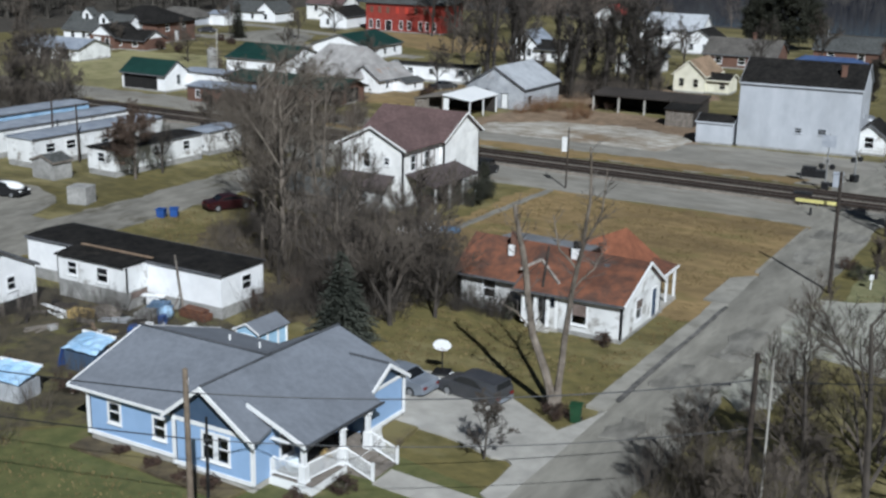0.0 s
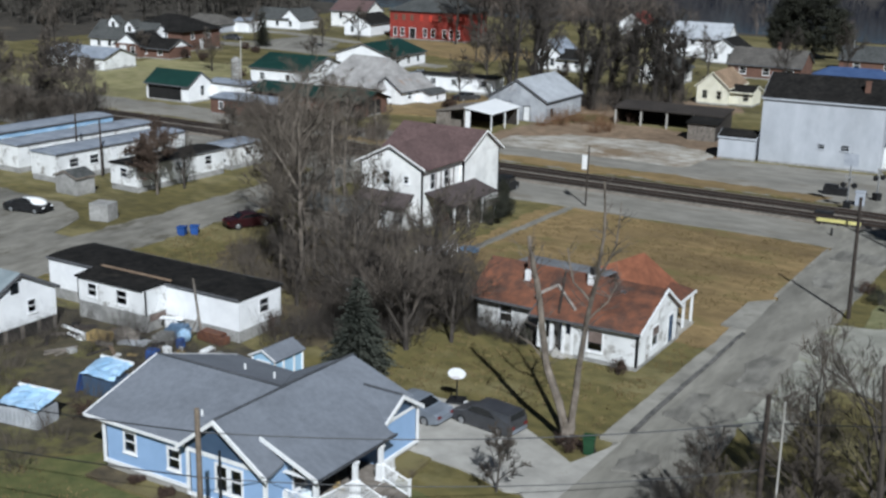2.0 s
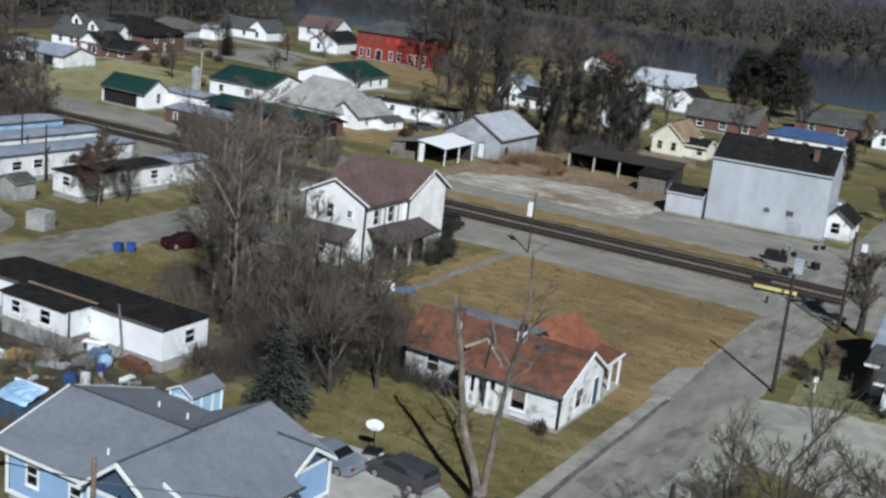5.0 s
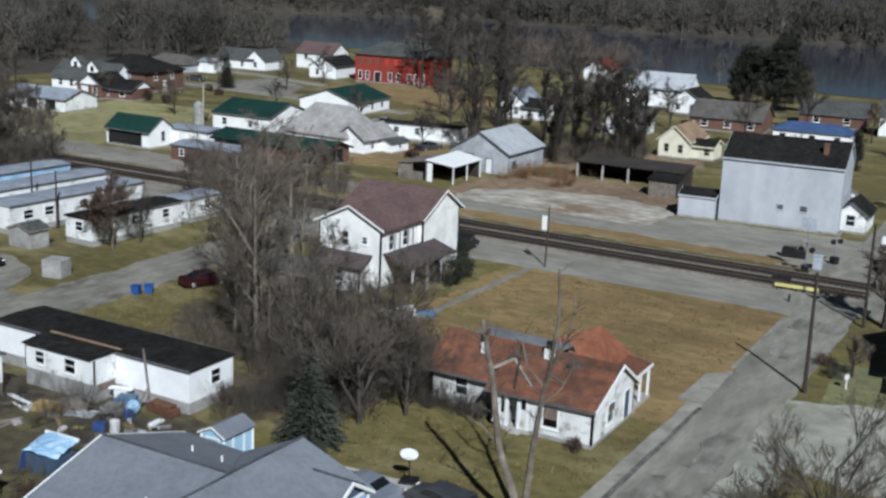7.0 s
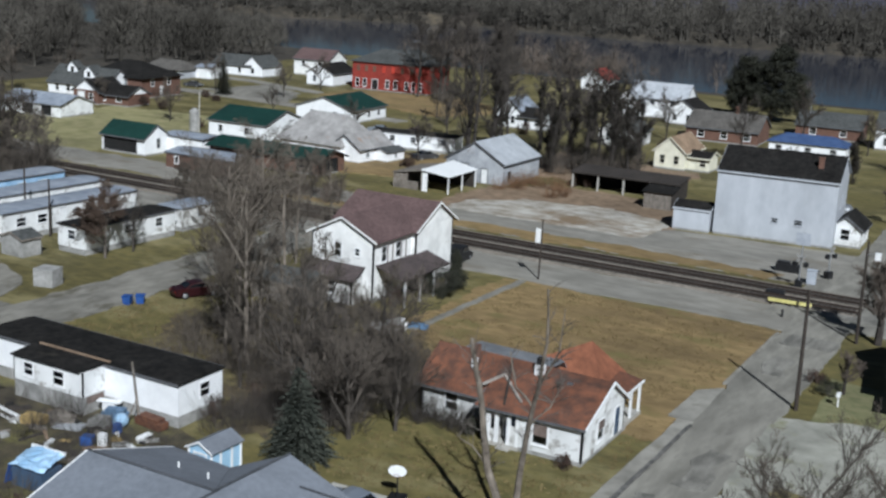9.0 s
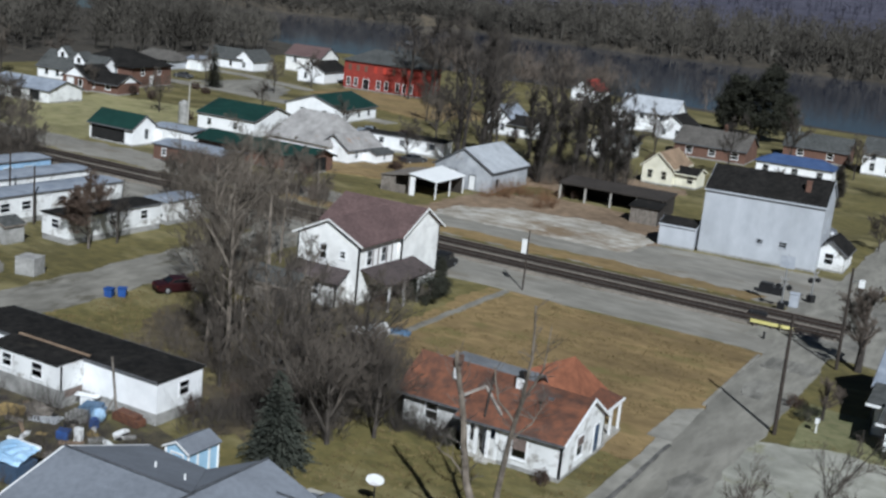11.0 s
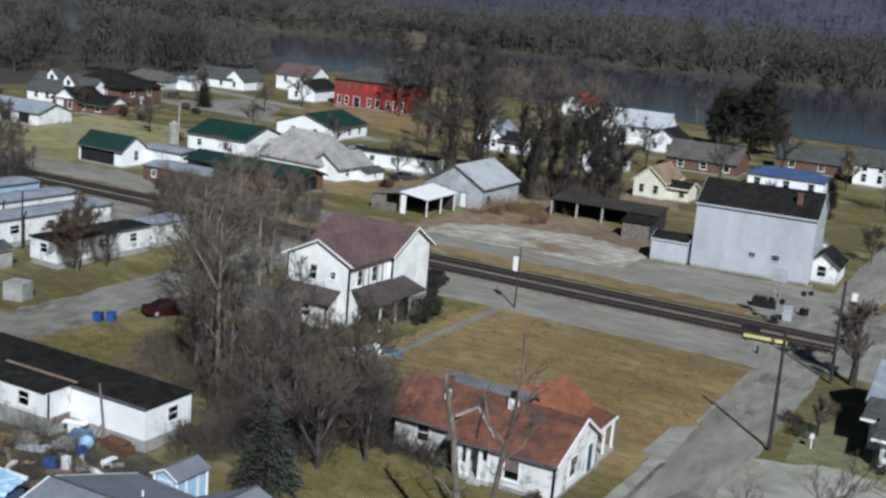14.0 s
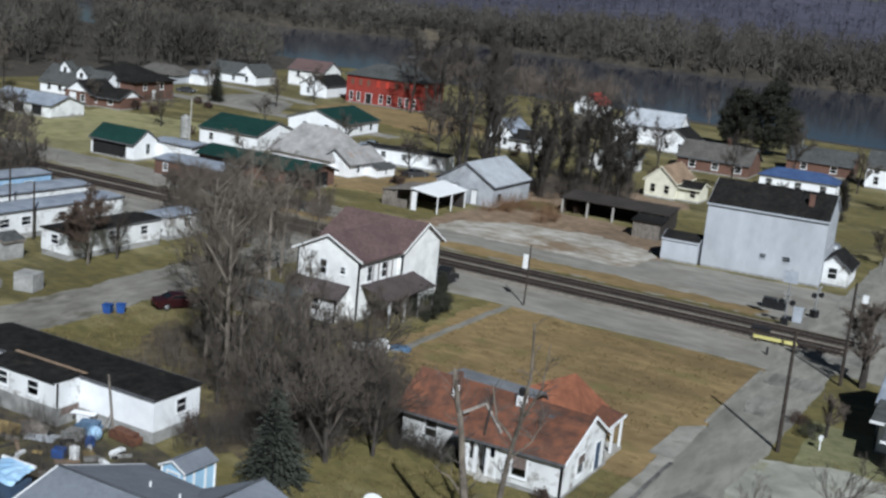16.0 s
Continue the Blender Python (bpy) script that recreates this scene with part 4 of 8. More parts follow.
mobile_home("pale blue mobile home with a metal roof", -114.5, 97.0, 88, 20, 4.2, M_TARP, M_MHROOF, row("S", "w", (-6.2, -3.0, 3.5, 6.5), 1.2, 1.5, 0.9), 0.6)
mobile_home("white mobile home with a dark sagging roof", -89.0, 93.0, 88, 13, 4.0, M_WHITEQ, M_DSHINGLE, row("W", "w", (0.0,), 1.0, 1.5, 0.9) + row("S", "w", (-0.5, 4.0), 1.0, 1.5, 0.9), 0.6, 2.9)
mobile_home("small white trailer with one window", -89.0, 104.0, 88, 5.5, 3.6, M_WHITEP, M_MHROOF, row("S", "w", (0.3,), 1.1, 1.4, 0.9), 0.5, 2.7)
mobile_home("white mobile home with a dark roof and windows", -100.0, 174.4, 10, 15, 4.2, M_WHITE, M_DSHINGLE, row("S", "w", (-5.5, -3.8, 0.0, 5.4), 0.9, 1.4, 0.9), 0.4, 2.8)


def free_wall(t, a, b, z0, z1, holes=(), mat_=None, trim=None, thick=0.16, leaf=None, z1b=None):
    """A wall from a to b (outside to the right of a-b) with holes (kind, u from a, width, sill, height)."""
    a, b = Vector((*a, 0)), Vector((*b, 0))
    way = (b - a).normalized()
    out = Vector((way.y, -way.x, 0))
    place = lambda u, w, z: a + way * u + out * w + Vector((0, 0, z))  # noqa: E731
    bm = bmesh.new()
    wall_panel(bm, 0, (b - a).length, z0, z1, [(u - w / 2, u + w / 2, z, z + h) for k, u, w, z, h in holes], place, thick)
    part("wall", bm, mat_, t)
    for k, u, w, z, h in holes:
        if k == "w":
            window(t, place, u - w / 2, u + w / 2, z, z + h, trim or M_TRIM, 0.13)
        elif k == "d":
            door(t, place, u - w / 2, u + w / 2, z + h, trim or M_TRIM, leaf or M_TRIM, z)
    return place


def bar(bm, a, b, w=0.05):
    tube(bm, a, b, w, w, 4)


# dark grey that carries the shading of ridge caps and porch eaves
M_EDGESHADE = shade("ridge_cap", (0.05, 0.053, 0.06), (0.08, 0.083, 0.092), 3.0, rough=0.9)


# ---- the blue house ----
def blue_house():
    t = thing("blue_house", 0, 0, 0, 0, "light blue sided bungalow with white trim and grey shingle roof", "house")
    f = 0.4
    top = 2.85
    for a, b, holes in (
        ((-42.1, 39.25), (-35.9, 39.25), [("w", 1.8, 0.7, 1.4, 1.0), ("w", 4.85, 0.7, 1.25, 1.0)]),
        ((-35.9, 39.25), (-35.9, 38.85), []),
        ((-35.9, 38.85), (-31.05, 38.85), [("w", 2.15, 0.62, 1.2, 1.25), ("w", 3.07, 0.62, 1.2, 1.25)]),
        ((-31.05, 38.85), (-31.05, 46.6), [("w", 2.6, 0.9, 1.1, 1.3), ("d", 4.9, 0.95, 0.5, 2.05)]),
        ((-31.05, 46.6), (-29.75, 46.6), []),
        ((-29.75, 46.6), (-29.75, 50.2), []),
        ((-29.75, 50.2), (-42.1, 50.2), [("w", 4.0, 0.9, 1.1, 1.2)]),
        ((-42.1, 50.2), (-42.1, 39.25), [("w", 3.0, 0.9, 1.1, 1.2), ("w", 7.5, 0.9, 1.1, 1.2)]),
    ):
        free_wall(t, a, b, f, top if a[1] < 46 else 2.6, holes, M_BLUE)
    bm = bmesh.new()
    box(bm, -42.05, 39.3, -0.1, -31.1, 50.15, f)
    box(bm, -35.85, 38.9, -0.1, -31.1, 39.3, f)
    box(bm, -31.35, 46.65, -0.1, -29.8, 50.15, f)
    part("foundation", bm, M_CONC, t, "pale concrete foundation")
    for x, y, zt in ((-42.1, 39.25, top), (-35.9, 38.85, top), (-31.05, 38.85, top), (-29.75, 46.6, 2.6), (-29.75, 50.2, 2.6)):
        bm = bmesh.new()
        box(bm, x - 0.09, y - 0.09, f, x + 0.09, y + 0.09, zt)
        part("trim", bm, M_TRIM, t, "white corner board")
    for x0, y0, z0, x1, y1, z1 in ((-42.13, 39.2, f - 0.02, -35.9, 39.26, f + 0.2), (-35.93, 38.8, f - 0.02, -31.01, 38.86, f + 0.2), (-35.93, 38.79, top - 0.1, -31.01, 38.85, top + 0.1),
                                   (-29.76, 46.6, f - 0.02, -29.7, 50.2, f + 0.2), (-29.76, 46.6, 2.55, -29.69, 50.2, 2.72)):
        bm = bmesh.new()
        box(bm, x0, y0, z0, x1, y1, z1)
        part("trim", bm, M_TRIM, t, "white band board")
    # gables
    bm = bmesh.new()
    prism(bm, [(-35.9, 38.86, top + 0.1), (-31.1, 38.86, top + 0.1), (-31.1, 38.86, 3.0), (-33.8, 38.86, 4.85), (-35.9, 38.86, 3.25)], (0, 0.16, 0))
    part("gable", bm, M_NAVY, t, "dark navy front gable")
    bm = bmesh.new()
    prism(bm, [(-29.74, 46.75, 2.72), (-29.74, 50.0, 2.72), (-29.74, 48.35, 3.7)], (-0.16, 0, 0))
    part("gable", bm, M_NAVY, t, "dark navy side gable")
    bm = bmesh.new()
    prism(bm, [(-42.1, 39.3, top), (-42.1, 50.1, top - 0.2), (-42.1, 44.2, 4.6)], (0.16, 0, 0))
    part("gable", bm, M_BLUE, t)
    # roofs: long wing, porch slope and cross ridge, front bay, side gable
    e = 2.93
    bm = bmesh.new()
    slab(bm, [(-43.2, 38.92, e), (-36.0, 38.92, e), (-34.1, 44.0, 4.75), (-42.85, 44.0, 4.75)])
    slab(bm, [(-42.85, 44.0, 4.75), (-34.1, 44.0, 4.75), (-38.4, 50.4, 2.6)])
    slab(bm, [(-42.85, 44.0, 4.75), (-38.4, 50.4, 2.6), (-43.1, 50.9, 2.5)])
    part("roof", bm, M_SHINGLE, t)
    bm = bmesh.new()
    slab(bm, [(-34.08, 40.0, 4.754), (-28.8, 39.95, 2.62), (-28.65, 46.42, 2.56), (-29.1, 46.42, 2.74), (-31.9, 48.35, 3.87), (-33.8, 49.9, 4.754)])
    slab(bm, [(-31.9, 48.35, 3.87), (-30.0, 50.2, 3.1), (-33.8, 49.9, 4.754)])
    slab(bm, [(-34.08, 44.0, 4.754), (-33.8, 49.9, 4.754), (-38.3, 50.3, 2.65)])
    part("roof", bm, M_SHINGLE, t)
    bm = bmesh.new()
    slab(bm, [(-36.25, 38.4, 3.1), (-33.8, 38.4, 5.0), (-33.9, 44.0, 4.85), (-36.2, 39.7, 3.1)])
    slab(bm, [(-33.8, 38.4, 5.0), (-30.62, 38.4, 2.82), (-30.9, 40.1, 2.95), (-33.9, 44.0, 4.85)])
    part("roof", bm, M_SHINGLE, t)
    bm = bmesh.new()
    slab(bm, [(-29.45, 46.4, 2.72), (-29.45, 48.35, 3.86), (-31.95, 48.35, 3.9), (-29.6, 46.45, 2.75)], 0.08)
    slab(bm, [(-29.45, 48.35, 3.86), (-29.45, 50.35, 2.62), (-30.0, 50.35, 2.75), (-31.95, 48.35, 3.9)], 0.08)
    part("roof", bm, M_SHINGLE, t)
    # caps are darker than the shingles in place of their shading
    for a, b in (((-42.85, 44.0, 4.79), (-34.1, 44.0, 4.79)), ((-33.8, 38.45, 5.03), (-33.9, 44.0, 4.88)), ((-34.08, 44.0, 4.83), (-33.8, 49.9, 4.81)), ((-29.5, 48.35, 3.89), (-32.0, 48.35, 3.93))):
        bm = bmesh.new()
        tube(bm, a, b, 0.065, 0.065, 6)
        part("ridge_cap", bm, M_EDGESHADE, t, "ridge cap with its shading put into the colour")
    for a, b, dp in (((-43.2, 38.9, e + 0.02), (-36.2, 38.9, e + 0.02), 0.13), ((-43.23, 38.9, e + 0.02), (-42.88, 44.0, 4.77), 0.16), ((-42.88, 44.0, 4.77), (-43.13, 50.9, 2.52), 0.16),
                     ((-36.28, 38.37, 3.12), (-33.8, 38.37, 5.03), 0.24), ((-33.8, 38.37, 5.03), (-30.6, 38.37, 2.84), 0.24), ((-32.2, 39.9, 4.02), (-28.76, 39.9, 2.64), 0.2),
                     ((-29.42, 46.37, 2.74), (-29.42, 48.35, 3.88), 0.22), ((-29.42, 48.35, 3.88), (-29.42, 50.38, 2.64), 0.22)):
        bm = bmesh.new()
        board(bm, a, b, dp)
        part("fascia", bm, M_TRIM, t, "white fascia board")
    # dark board stands for the shadow along the porch eaves
    bm = bmesh.new()
    board(bm, (-28.75, 39.9, 2.63), (-28.6, 46.45, 2.63), 0.12)
    part("gutter", bm, M_EDGESHADE, t, "eaves gutter with its shadow put into the dark colour")
    # porch with posts, rails, deck boards and steps
    me = None
    for k in range(34):
        y = 40.25 + k * 0.185
        if me is None:
            bm = bmesh.new()
            box(bm, -31.3, -0.088, 0.46, -28.55, 0.088, 0.5)
            me = mesh_of("deck_board", bm, M_WOODGREY)
        d = new("deck_board", me)
        d.parent = t
        d.matrix_basis = pose(0, y, random.uniform(-0.002, 0.002))
    bm = bmesh.new()
    box(bm, -31.35, 40.1, -0.05, -28.6, 40.16, 0.45)
    box(bm, -28.62, 40.1, -0.05, -28.56, 46.5, 0.45)
    part("porch_skirt", bm, M_TRIM, t, "white porch skirt boards")
    for x, y in ((-29.2, 40.35), (-28.75, 42.95), (-28.75, 45.2), (-31.2, 40.3)):
        bm = bmesh.new()
        box(bm, x - 0.22, y - 0.22, 0.5, x + 0.22, y + 0.22, 0.62)
        prism(bm, [(x - 0.19, y - 0.19, 0.62), (x + 0.19, y - 0.19, 0.62), (x + 0.19, y + 0.19, 0.62), (x - 0.19, y + 0.19, 0.62)], (0, 0, 0.75))
        box(bm, x - 0.11, y - 0.11, 1.37, x + 0.11, y + 0.11, 2.42)
        box(bm, x - 0.16, y - 0.16, 2.3, x + 0.16, y + 0.16, 2.4)
        part("post", bm, M_TRIM, t, "white tapered porch post")
    bm = bmesh.new()
    box(bm, -31.0, 40.2, 2.32, -29.0, 40.34, 2.44)
    box(bm, -29.0, 40.2, 2.34, -28.88, 46.35, 2.44)
    part("porch_beam", bm, M_TRIM, t)

    bm = bmesh.new()
    box(bm, -0.018, -0.018, 0.12, 0.018, 0.018, 0.92)
    baluster = mesh_of("baluster", bm, M_TRIM)

    def railing(a, b):
        a, b = Vector(a), Vector(b)
        bm = bmesh.new()
        for dz in (0.12, 0.92):
            bar(bm, a + Vector((0, 0, dz)), b + Vector((0, 0, dz)), 0.045)
        rail = part("railing", bm, M_TRIM, t, "white balustrade")
        n = int((b - a).length / 0.12)
        for k in range(1, n):
            d = new("baluster", baluster)
            d.parent = rail
            d.matrix_basis = Matrix.Translation(a.lerp(b, k / n))

    railing((-31.0, 40.25, 0.5), (-29.2, 40.25, 0.5))
    railing((-29.1, 40.5, 0.5), (-28.75, 42.75, 0.5))
    railing((-28.72, 45.35, 0.5), (-28.72, 46.5, 0.5))
    railing((-28.65, 42.95, 0.5), (-27.0, 42.95, -0.05))
    railing((-28.65, 45.2, 0.5), (-27.0, 45.2, -0.05))
    for x in (42.95, 45.2):
        bm = bmesh.new()
        box(bm, -27.05, x - 0.06, 0, -26.93, x + 0.06, 1.0)
        part("newel", bm, M_TRIM, t, "white newel post")
    for k in range(3):
        bm = bmesh.new()
        box(bm, -28.55 + k * 0.5, 43.0, -0.02, -28.03 + k * 0.5, 45.15, 0.42 - 0.15 * k)
        part("step", bm, M_WOODGREY, t)
    for x, y, zz in ((-38.8, 46.6, 4.2), (-36.4, 46.2, 4.35), (-36.8, 40.9, 3.95)):
        bm = bmesh.new()
        tube(bm, (x, y, 3.6), (x, y, zz), 0.06, 0.06, 8)
        part("vent_pipe", bm, M_TRIM, t, "white plumbing vent")
    bm = bmesh.new()
    box(bm, -42.75, 40.2, 0.35, -42.25, 40.7, 1.05)
    part("meter_box", bm, M_ALU, t, "grey utility box")


blue_house()


M_GALVD = shade("dull_grey_metal", (0.14, 0.145, 0.155), (0.21, 0.215, 0.225), 1.2, rough=0.7, blotch=0.15)


# ---- the orange-roofed house ----
M_FLASH = shade("weathered_flashing", (0.2, 0.175, 0.15), (0.35, 0.315, 0.28), 2.0, rough=0.8, blotch=0.25, big=0.4)


def orange_house():
    t = thing("orange_roof_house", 0, 0, 0, 0, "white peeling wooden house with a patchy orange shingle roof", "house")
    f, top = 0.3, 2.6
    for a, b, holes, m in (
        ((-36.95, 69.5), (-31.4, 69.5), [("w", 2.4, 0.9, 1.0, 1.2)], M_WHITEP),
        ((-31.4, 69.5), (-31.4, 67.85), [], M_WHITEP),
        ((-31.4, 67.85), (-30.9, 67.85), [], M_WHITEQ),
        ((-28.5, 67.85), (-24.0, 67.85), [("w", 1.5, 1.0, 0.9, 1.3)], M_WHITEQ),
        ((-24.0, 67.85), (-24.0, 75.2), [("w", 3.0, 0.9, 1.0, 1.2), ("d", 6.0, 0.9, 0.3, 2.0)], M_WHITEQ),
        ((-24.0, 75.2), (-26.2, 75.2), [], M_WHITEP),
        ((-26.2, 75.2), (-26.2, 80.0), [("w", 3, 0.9, 0.9, 1.3)], M_WHITEP),
        ((-26.2, 80.0), (-31.5, 80.0), [], M_WHITEP),
        ((-31.5, 80.0), (-31.5, 76.0), [], M_WHITEP),
        ((-31.5, 76.0), (-36.95, 76.0), [], M_WHITEP),
        ((-36.95, 76.0), (-36.95, 69.5), [("w", 3, 0.9, 0.95, 1.2)], M_WHITEP),
        ((-30.9, 68.9), (-28.5, 68.9), [("d", 1.3, 0.9, 0.3, 2.0)], M_WHITEP),
    ):
        free_wall(t, a, b, f, top, holes, m, leaf=M_NAVY)
    bm = bmesh.new()
    prism(bm, [(-24.0, 67.85, top), (-24.0, 75.2, top), (-24.0, 72.2, 4.45)], (-0.16, 0, 0))
    part("gable", bm, M_WHITEQ, t, "stained white gable end")
    bm = bmesh.new()
    prism(bm, [(-36.95, 69.5, top), (-36.95, 76.0, top), (-36.95, 72.4, 4.55)], (0.16, 0, 0))
    part("gable", bm, M_WHITEP, t)
    bm = bmesh.new()
    box(bm, -36.9, 69.55, -0.1, -31.4, 75.9, f)
    box(bm, -31.4, 68.95, -0.1, -24.05, 75.9, f)
    box(bm, -28.45, 67.9, -0.1, -24.05, 68.95, f)
    box(bm, -31.4, 75.9, -0.1, -26.3, 79.9, f)
    part("foundation", bm, M_SKIRT, t)
    # roofs: front range, hipped rear block, porch
    bm = bmesh.new()
    slab(bm, [(-37.35, 69.05, 2.52), (-31.75, 69.05, 2.52), (-31.75, 72.32, 4.68), (-37.3, 72.4, 4.72)], 0.12)
    slab(bm, [(-31.75, 67.5, 2.62), (-23.75, 67.55, 2.72), (-23.75, 72.2, 4.62), (-31.75, 72.32, 4.68)], 0.12)
    slab(bm, [(-37.3, 72.4, 4.715), (-35.2, 72.37, 4.705), (-35.2, 76.4, 2.4), (-37.4, 76.4, 2.4)], 0.12)
    slab(bm, [(-28.5, 72.27, 4.655), (-23.75, 72.2, 4.615), (-23.75, 75.6, 2.45), (-28.5, 75.7, 2.45)], 0.12)
    part("roof", bm, M_ORANGE, t)
    bm = bmesh.new()
    slab(bm, [(-35.2, 72.4, 4.73), (-28.5, 72.3, 4.67), (-28.5, 74.6, 4.45), (-35.2, 74.8, 4.5)], 0.12)
    slab(bm, [(-35.2, 74.8, 4.5), (-28.5, 74.6, 4.45), (-28.5, 76.2, 2.6), (-35.2, 76.4, 2.5)], 0.12)
    part("roof", bm, M_GALVD, t, "grey metal rear slope")
    bm = bmesh.new()
    pk = (-27.8, 77.9, 5.2)
    ring = [(-32.0, 73.6, 3.6), (-25.6, 74.6, 2.8), (-25.8, 80.4, 2.45), (-32.0, 80.4, 2.45)]
    for i in range(4):
        a, b = ring[i], ring[(i + 1) % 4]
        slab(bm, [a, b, pk], 0.12)
    part("roof", bm, M_ORANGE2, t, "orange hipped rear roof")
    bm = bmesh.new()
    slab(bm, [(-26.3, 75.5, 2.95), (-24.1, 75.4, 2.6), (-24.2, 79.4, 2.6), (-26.3, 79.4, 2.95)], 0.12)
    part("porch_roof", bm, M_ORANGE, t)
    bm = bmesh.new()
    board(bm, (-37.37, 69.03, 2.53), (-31.77, 69.03, 2.53), 0.16, 0.03)
    board(bm, (-31.77, 67.48, 2.63), (-23.73, 67.53, 2.73), 0.16, 0.03)
    board(bm, (-31.77, 67.48, 2.64), (-31.77, 69.1, 3.35), 0.3, 0.03)
    part("fascia", bm, M_ROOFEDGE, t, "dark eaves board")
    bm = bmesh.new()
    board(bm, (-23.72, 67.53, 2.76), (-23.72, 72.2, 4.66), 0.2)
    board(bm, (-23.72, 72.2, 4.66), (-23.72, 75.6, 2.48), 0.2)
    board(bm, (-24.08, 75.38, 2.62), (-24.18, 79.42, 2.62), 0.18)
    part("fascia", bm, M_TRIM, t)
    for x, y in ((-24.35, 75.7), (-24.35, 77.4), (-24.35, 79.1)):
        bm = bmesh.new()
        box(bm, x - 0.08, y - 0.08, 0.25, x + 0.08, y + 0.08, 2.5)
        part("post", bm, M_TRIM, t, "white porch post")
    bm = bmesh.new()
    box(bm, -26.2, 75.4, -0.05, -24.2, 79.3, 0.28)
    part("porch_floor", bm, M_CONC, t)
    for x in (-30.8, -30.2, -29.3, -28.65):
        bm = bmesh.new()
        box(bm, x - 0.12, 67.8, 0.2, x + 0.12, 68.0, 2.6)
        part("post", bm, M_TRIM, t, "white porch post")
    bm = bmesh.new()
    box(bm, -30.9, 67.75, -0.05, -28.5, 68.95, 0.25)
    part("porch_floor", bm, M_CONC, t)
    for x0, x1, z1 in ((-30.75, -30.25, 1.1), (-29.2, -28.7, 1.6)):
        bm = bmesh.new()
        box(bm, x0, 67.85, 0.25, x1, 67.95, z1)
        part("porch_wall", bm, M_WHITEP, t, "white boarded porch wall")
    bm = bmesh.new()
    box(bm, -29.9, 67.3, -0.05, -29.0, 67.75, 0.14)
    part("step", bm, M_CONC, t, "pale concrete porch step")
    bm = bmesh.new()
    box(bm, -27.45, 67.78, 1.45, -26.5, 67.83, 2.25)
    part("window_board", bm, M_BOARD, t, "brown boarded window")
    bm = bmesh.new()
    box(bm, -23.98, 70.4, 1.75, -23.9, 71.3, 2.3)
    part("window_board", bm, M_BOARD, t, "brown board over the side window")
    # pale valley flashings and a dark raised strip over the porch
    for a, b in (((-31.15, 70.6, 4.06), (-32.15, 69.35, 3.52)), ((-31.12, 70.6, 4.06), (-28.85, 68.6, 3.2))):
        bm = bmesh.new()
        board(bm, a, b, 0.14, 0.1)
        part("flashing", bm, M_FLASH, t, "pale grey valley flashing")
    bm = bmesh.new()
    board(bm, (-31.2, 71.9, 4.65), (-29.8, 68.05, 3.03), 0.18, 0.07)
    part("seam", bm, M_POLE, t, "dark raised strip on the roof")
    bm = bmesh.new()
    box(bm, -33.85, 71.2, 3.6, -33.5, 71.55, 5.45)
    part("chimney", bm, M_BRICK, t, "dark brick chimney")
    bm = bmesh.new()
    box(bm, -33.85, 70.85, 3.8, -33.5, 71.15, 4.55)
    part("flashing", bm, M_TRIM, t, "white chimney flashing")
    bm = bmesh.new()
    box(bm, -29.2, 71.2, 3.7, -28.6, 71.7, 4.95)
    part("chimney", bm, M_TRIM, t, "short white painted chimney")
    bm = bmesh.new()
    box(bm, -29.1, 71.25, 4.95, -28.7, 71.65, 5.45)
    part("chimney_cap", bm, M_BLACKMETAL, t)
    bm = bmesh.new()
    box(bm, -26.7, 71.0, 3.8, -26.3, 71.4, 4.25)
    part("vent", bm, M_ALU, t)


orange_house()


# ---- the tall white house ----
M_DULLROOF = shade("dull_brown_shingle", (0.05, 0.038, 0.036), (0.085, 0.066, 0.063), 3.0, rough=0.9, bump=0.35, blotch=0.2, big=0.15)


